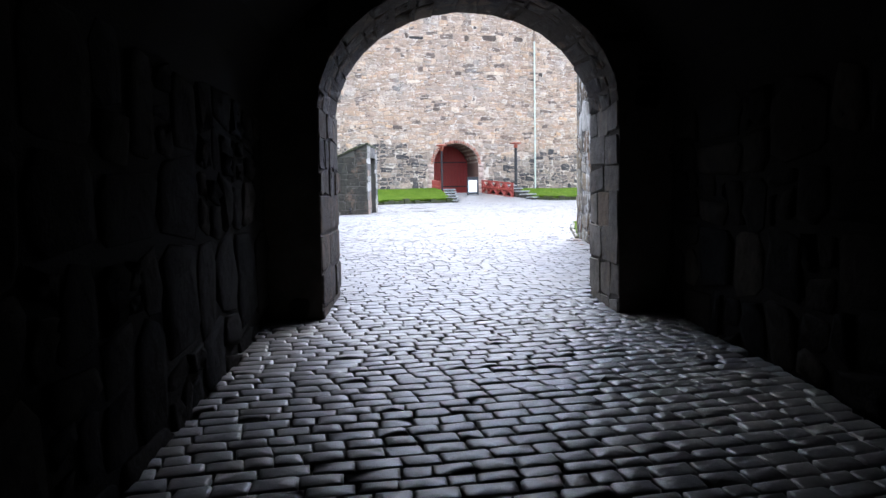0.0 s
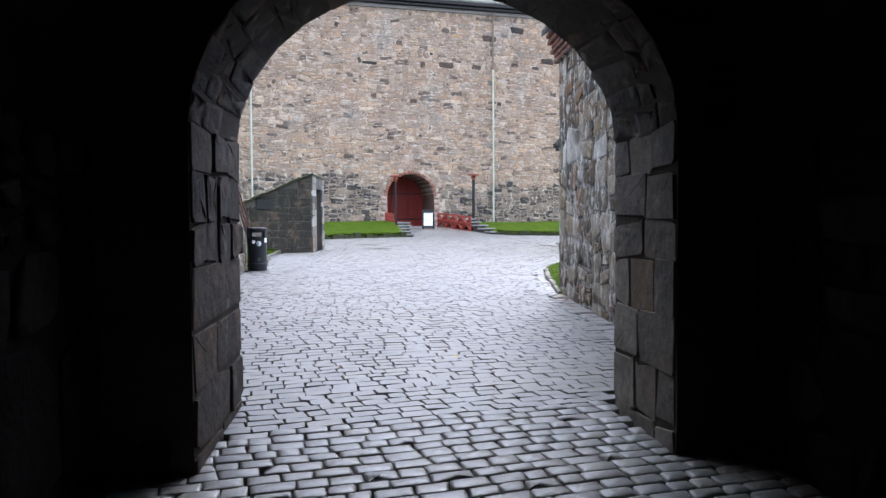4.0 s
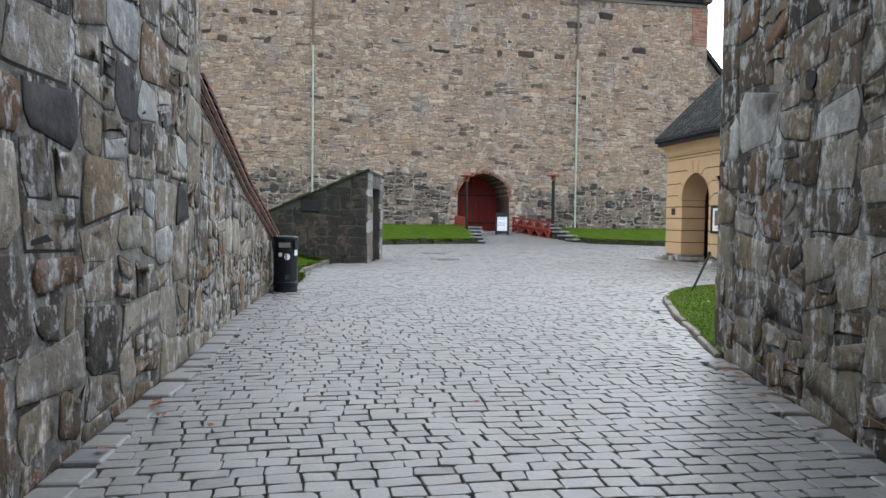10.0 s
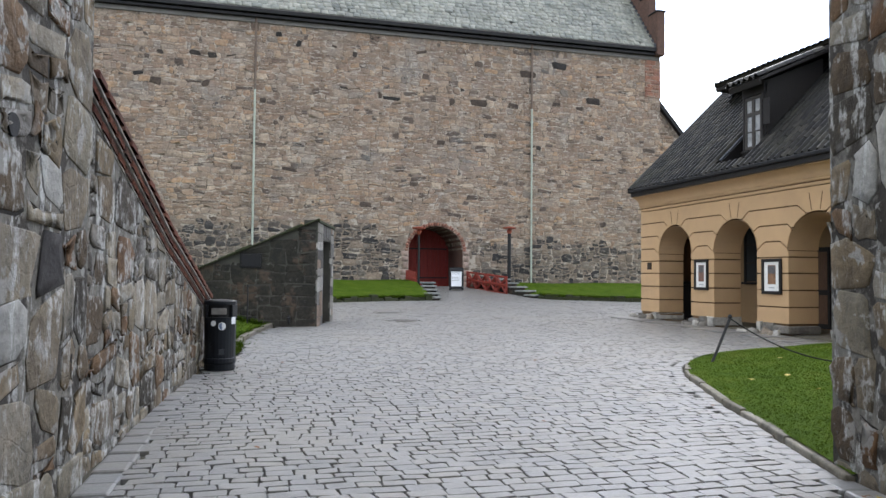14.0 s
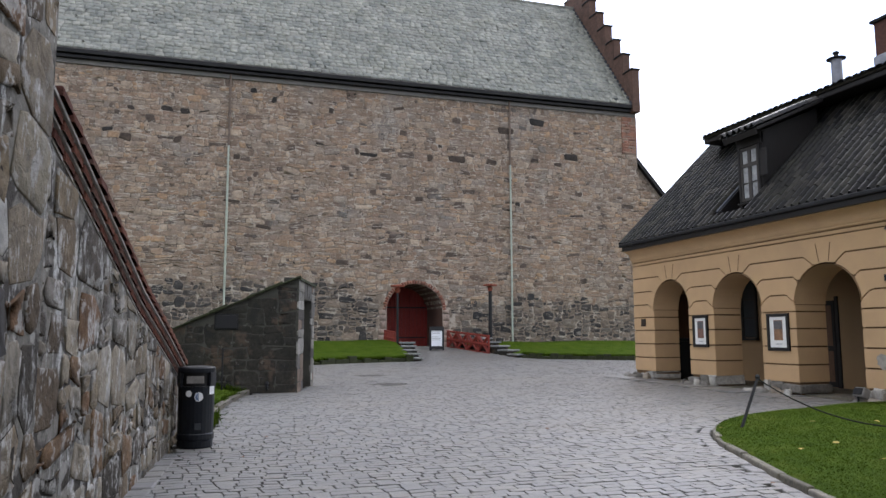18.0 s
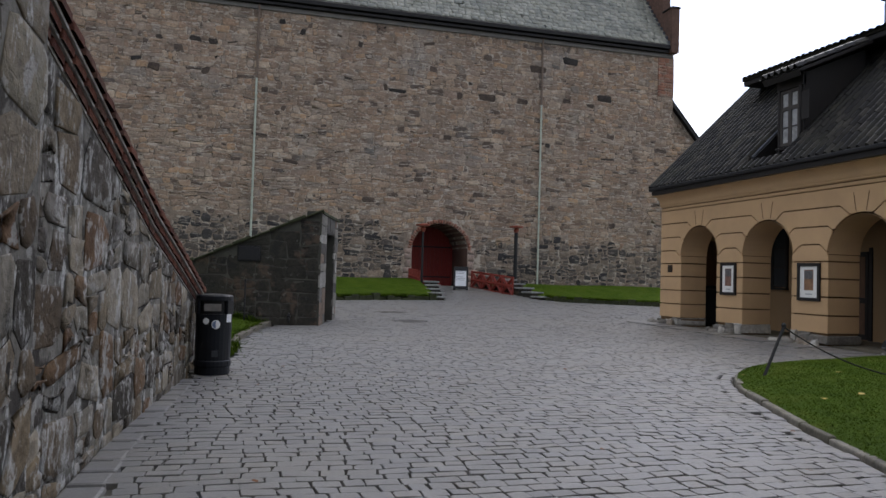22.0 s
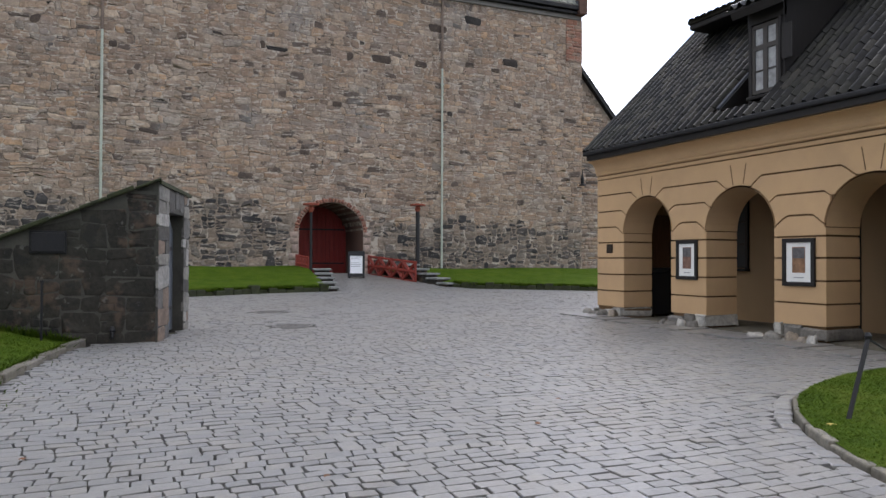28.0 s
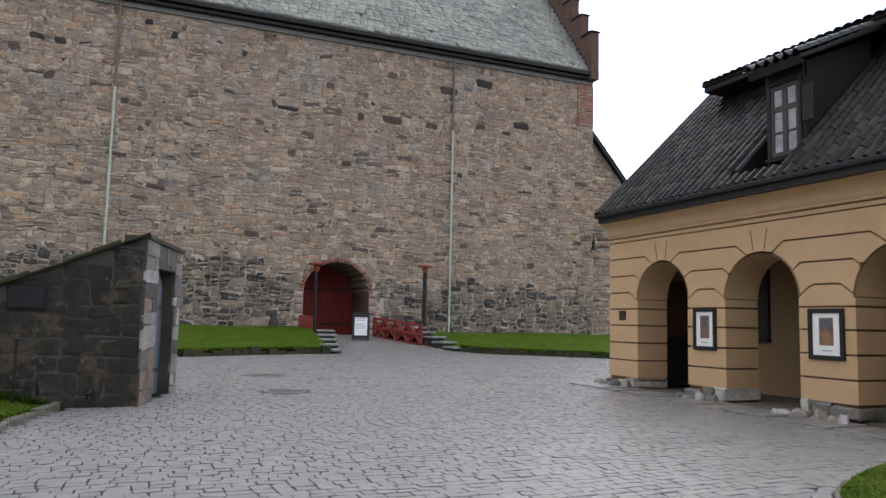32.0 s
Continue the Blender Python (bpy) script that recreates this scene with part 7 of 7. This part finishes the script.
# fallen leaves
leaf_v = [(0, -0.05, 0), (0.035, -0.015, 0.008), (0.05, 0.02, 0.0), (0.012, 0.03, 0.01), (0, 0.06, 0.0), (-0.012, 0.03, 0.012), (-0.05, 0.02, 0.004), (-0.035, -0.015, 0.0)]
leaf_y = mesh_from("fallen_leaf", leaf_v, [tuple(range(8))], m_leaf_yellow)
leaf_b = mesh_from("fallen_leaf_brown", leaf_v, [tuple(range(8))], m_leaf_brown)
rl = random.Random(11)
spots = [(rl.uniform(8.6, 13.5), rl.uniform(15.2, 20.2), 1) for _ in range(16)] + [(rl.uniform(1.9, 8.0), rl.uniform(8.5, 25.5), 0) for _ in range(24)]
spots += [(5.62 + 0.21 * (y - 8.3) - rl.uniform(0.03, 0.3), y, 2) for y in (rl.uniform(8.6, 13.6) for _ in range(22))]
spots += [(0.98 + 0.092 * (y - 8.75) + rl.uniform(0.05, 0.25), y, 2) for y in (rl.uniform(9.0, 15.0) for _ in range(9))]
for x, y, where in spots:
    z = float(ground_z(y)) + (0.14 if where == 1 else 0.045)
    brown = where != 1 and rl.random() < 0.85
    ob = new("fallen_leaf", leaf_b if brown else leaf_y)
    ob.matrix_world = pose(x, y, z, rl.uniform(-12, 12), rl.uniform(-12, 12), rl.uniform(0, 360)) @ Matrix.Scale(0.55 if where == 0 else 0.9, 4)
    tagged(ob, "dry brown fallen leaf on the paving" if brown else "yellow fallen leaf lying on the ground", "leaf", "fallen leaves")

# border stones along the walls and the kerb
borders = structure("border_stones", "row of flat grey border stones along the wall foot", "paving")
LB = [(1.0, 8.9), (1.53, 14.6), (1.62, 17.0), (1.88, 20.2)]
RB = [(5.55, 9.0), (6.53, 13.3), (6.74, 14.25)]


def beside(poly, d):
    """A line running beside another at a distance to its left."""
    p = along(poly, 40)
    g = np.gradient(p, axis=0)
    g /= np.linalg.norm(g, axis=1, keepdims=True)
    return [(float(x - d * gy), float(y + d * gx)) for (x, y), (gx, gy) in zip(p, g)]


KB = beside(R_EDGE, 0.145)[1:-1]
kerb_run(borders, LB, 0.29, 0.25, 0.009, m_cobble_one, 96, 0.006, "border_stone")
kerb_run(borders, RB, 0.29, 0.24, 0.009, m_cobble_one, 97, 0.006, "border_stone")
kerb_run(borders, KB, 0.22, 0.16, 0.008, m_cobble_one, 98, 0.006, "border_stone")

# ---- cobbles ----
paving = structure("pavement", "rounded grey granite cobbles laid in uneven rows", "pavement")
rng = np.random.default_rng(101)
rects = []
v = -1.0
while v < 48.2:
    hh = 0.130 * rng.uniform(0.9, 1.12)
    if v > 30:
        hh *= 1.15
    u = -1.2 - rng.uniform(0, 0.3)
    while u < (26.0 if v > 30.5 else 17.0):
        ww = 0.202 * rng.choice([0.72, 0.88, 1.0, 1.1, 1.25]) * rng.uniform(0.92, 1.08) * (1.15 if v > 30 else 1)
        rects.append((u, u + ww, v, v + hh))
        u += ww
    v += hh
uv = octagons(rects, 0.012, rng, 0.12, 0.005)
cx, cy = uv[..., 0], uv[..., 1]
uv[..., 1] = cy + 0.03 * np.sin(cx * 1.3 + cy * 0.35) - 0.03 * ((cx - 3.4) / 2.2) ** 2 * (np.abs(cx - 3.4) < 4) * np.clip((16 - cy) / 8, 0, 1) + 0.006 * np.sin(cx * 4.1 + cy)
uv[..., 0] = cx + 0.03 * np.sin(cy * 1.9) + 0.015 * np.sin(cy * 5.3 + cx)
c = uv.mean(1)


def inside(poly, p):
    x, y = p[:, 0], p[:, 1]
    ok = np.zeros(len(p), bool)
    for (x0, y0), (x1, y1) in zip(poly, poly[1:] + poly[:1]):
        cross = ((y0 > y) != (y1 > y)) & (x < (x1 - x0) * (y - y0) / (y1 - y0 + 1e-12) + x0)
        ok ^= cross
    return ok


court = [passage(-2.0, -9, 0)[:2], passage(-2.0, 0, 0)[:2], passage(-1.47, 0, 0)[:2], passage(-1.47, 1.05, 0)[:2], (0.9, 8.6), (1.10, 9.0), (1.60, 14.6), (1.70, 17.0), (1.95, 20.3), (1.95, 21.1)] + [(x + 0.1, y) for x, y in L_EDGE[1:]] + [(3.15, 28.0), (4.2, 28.0), (4.86, 30.15), (4.5, 36.0), (3.2, 38.75)]
court += [(x, y - 0.12) for x, y in T1[3:]] + [(11.3, 42.0), (11.4, 48.2), (14.1, 48.2), (15.2, 46.0), (16.0, 43.0)] + [(x, y - 0.12) for x, y in T2] + [(30, 30.8), (14.2, 30.8), (13.7, 30.6), (13.7, 21.75)] + beside(R_EDGE, 0.20)[::-1] + [(6.68, 14.3), (6.46, 13.4), (5.49, 9.0), (5.36, 8.2), passage(1.47, 1.05, 0)[:2], passage(1.47, 0, 0)[:2], passage(2.0, 0, 0)[:2], passage(2.0, -9, 0)[:2]]
keep = inside(court, c)
for x, y, r in ((7.05, 33.4, 0.41), (6.84, 29.8, 0.41)):
    keep &= (c[:, 0] - x) ** 2 + (c[:, 1] - y) ** 2 > (r + 0.05) ** 2
uv, c = uv[keep], c[keep]


def ground_place(u, v, w):
    return np.stack([u + 0 * w, v + 0 * w, ground_z(v) + w], -1)


near = np.where((c[:, 0] > 0.8) & (c[:, 0] < 5.4) & (c[:, 1] > 9.3) & (c[:, 1] < 12.6), c[:, 1], 99 + c[:, 1])
old = c[:, 1] < 8.0  # rounder stones under the gatehouse, domed partly to dim the passage floor
lay("passage_cobbles", uv[old], ground_place, paving, (m_cobble, m_cobble_one), lift=0.010, dome=0.007, inset=0.82, sink=0.05, rng=rng, even=0.3)
lay("cobbles", uv[~old], ground_place, paving, (m_cobble, m_cobble_one), near=300, nearness=near[~old], lift=0.007, dome=0.0005, inset=0.955, sink=0.05, rng=rng, one="cobble", even=0.4, smooth=False, tilt=0.022)
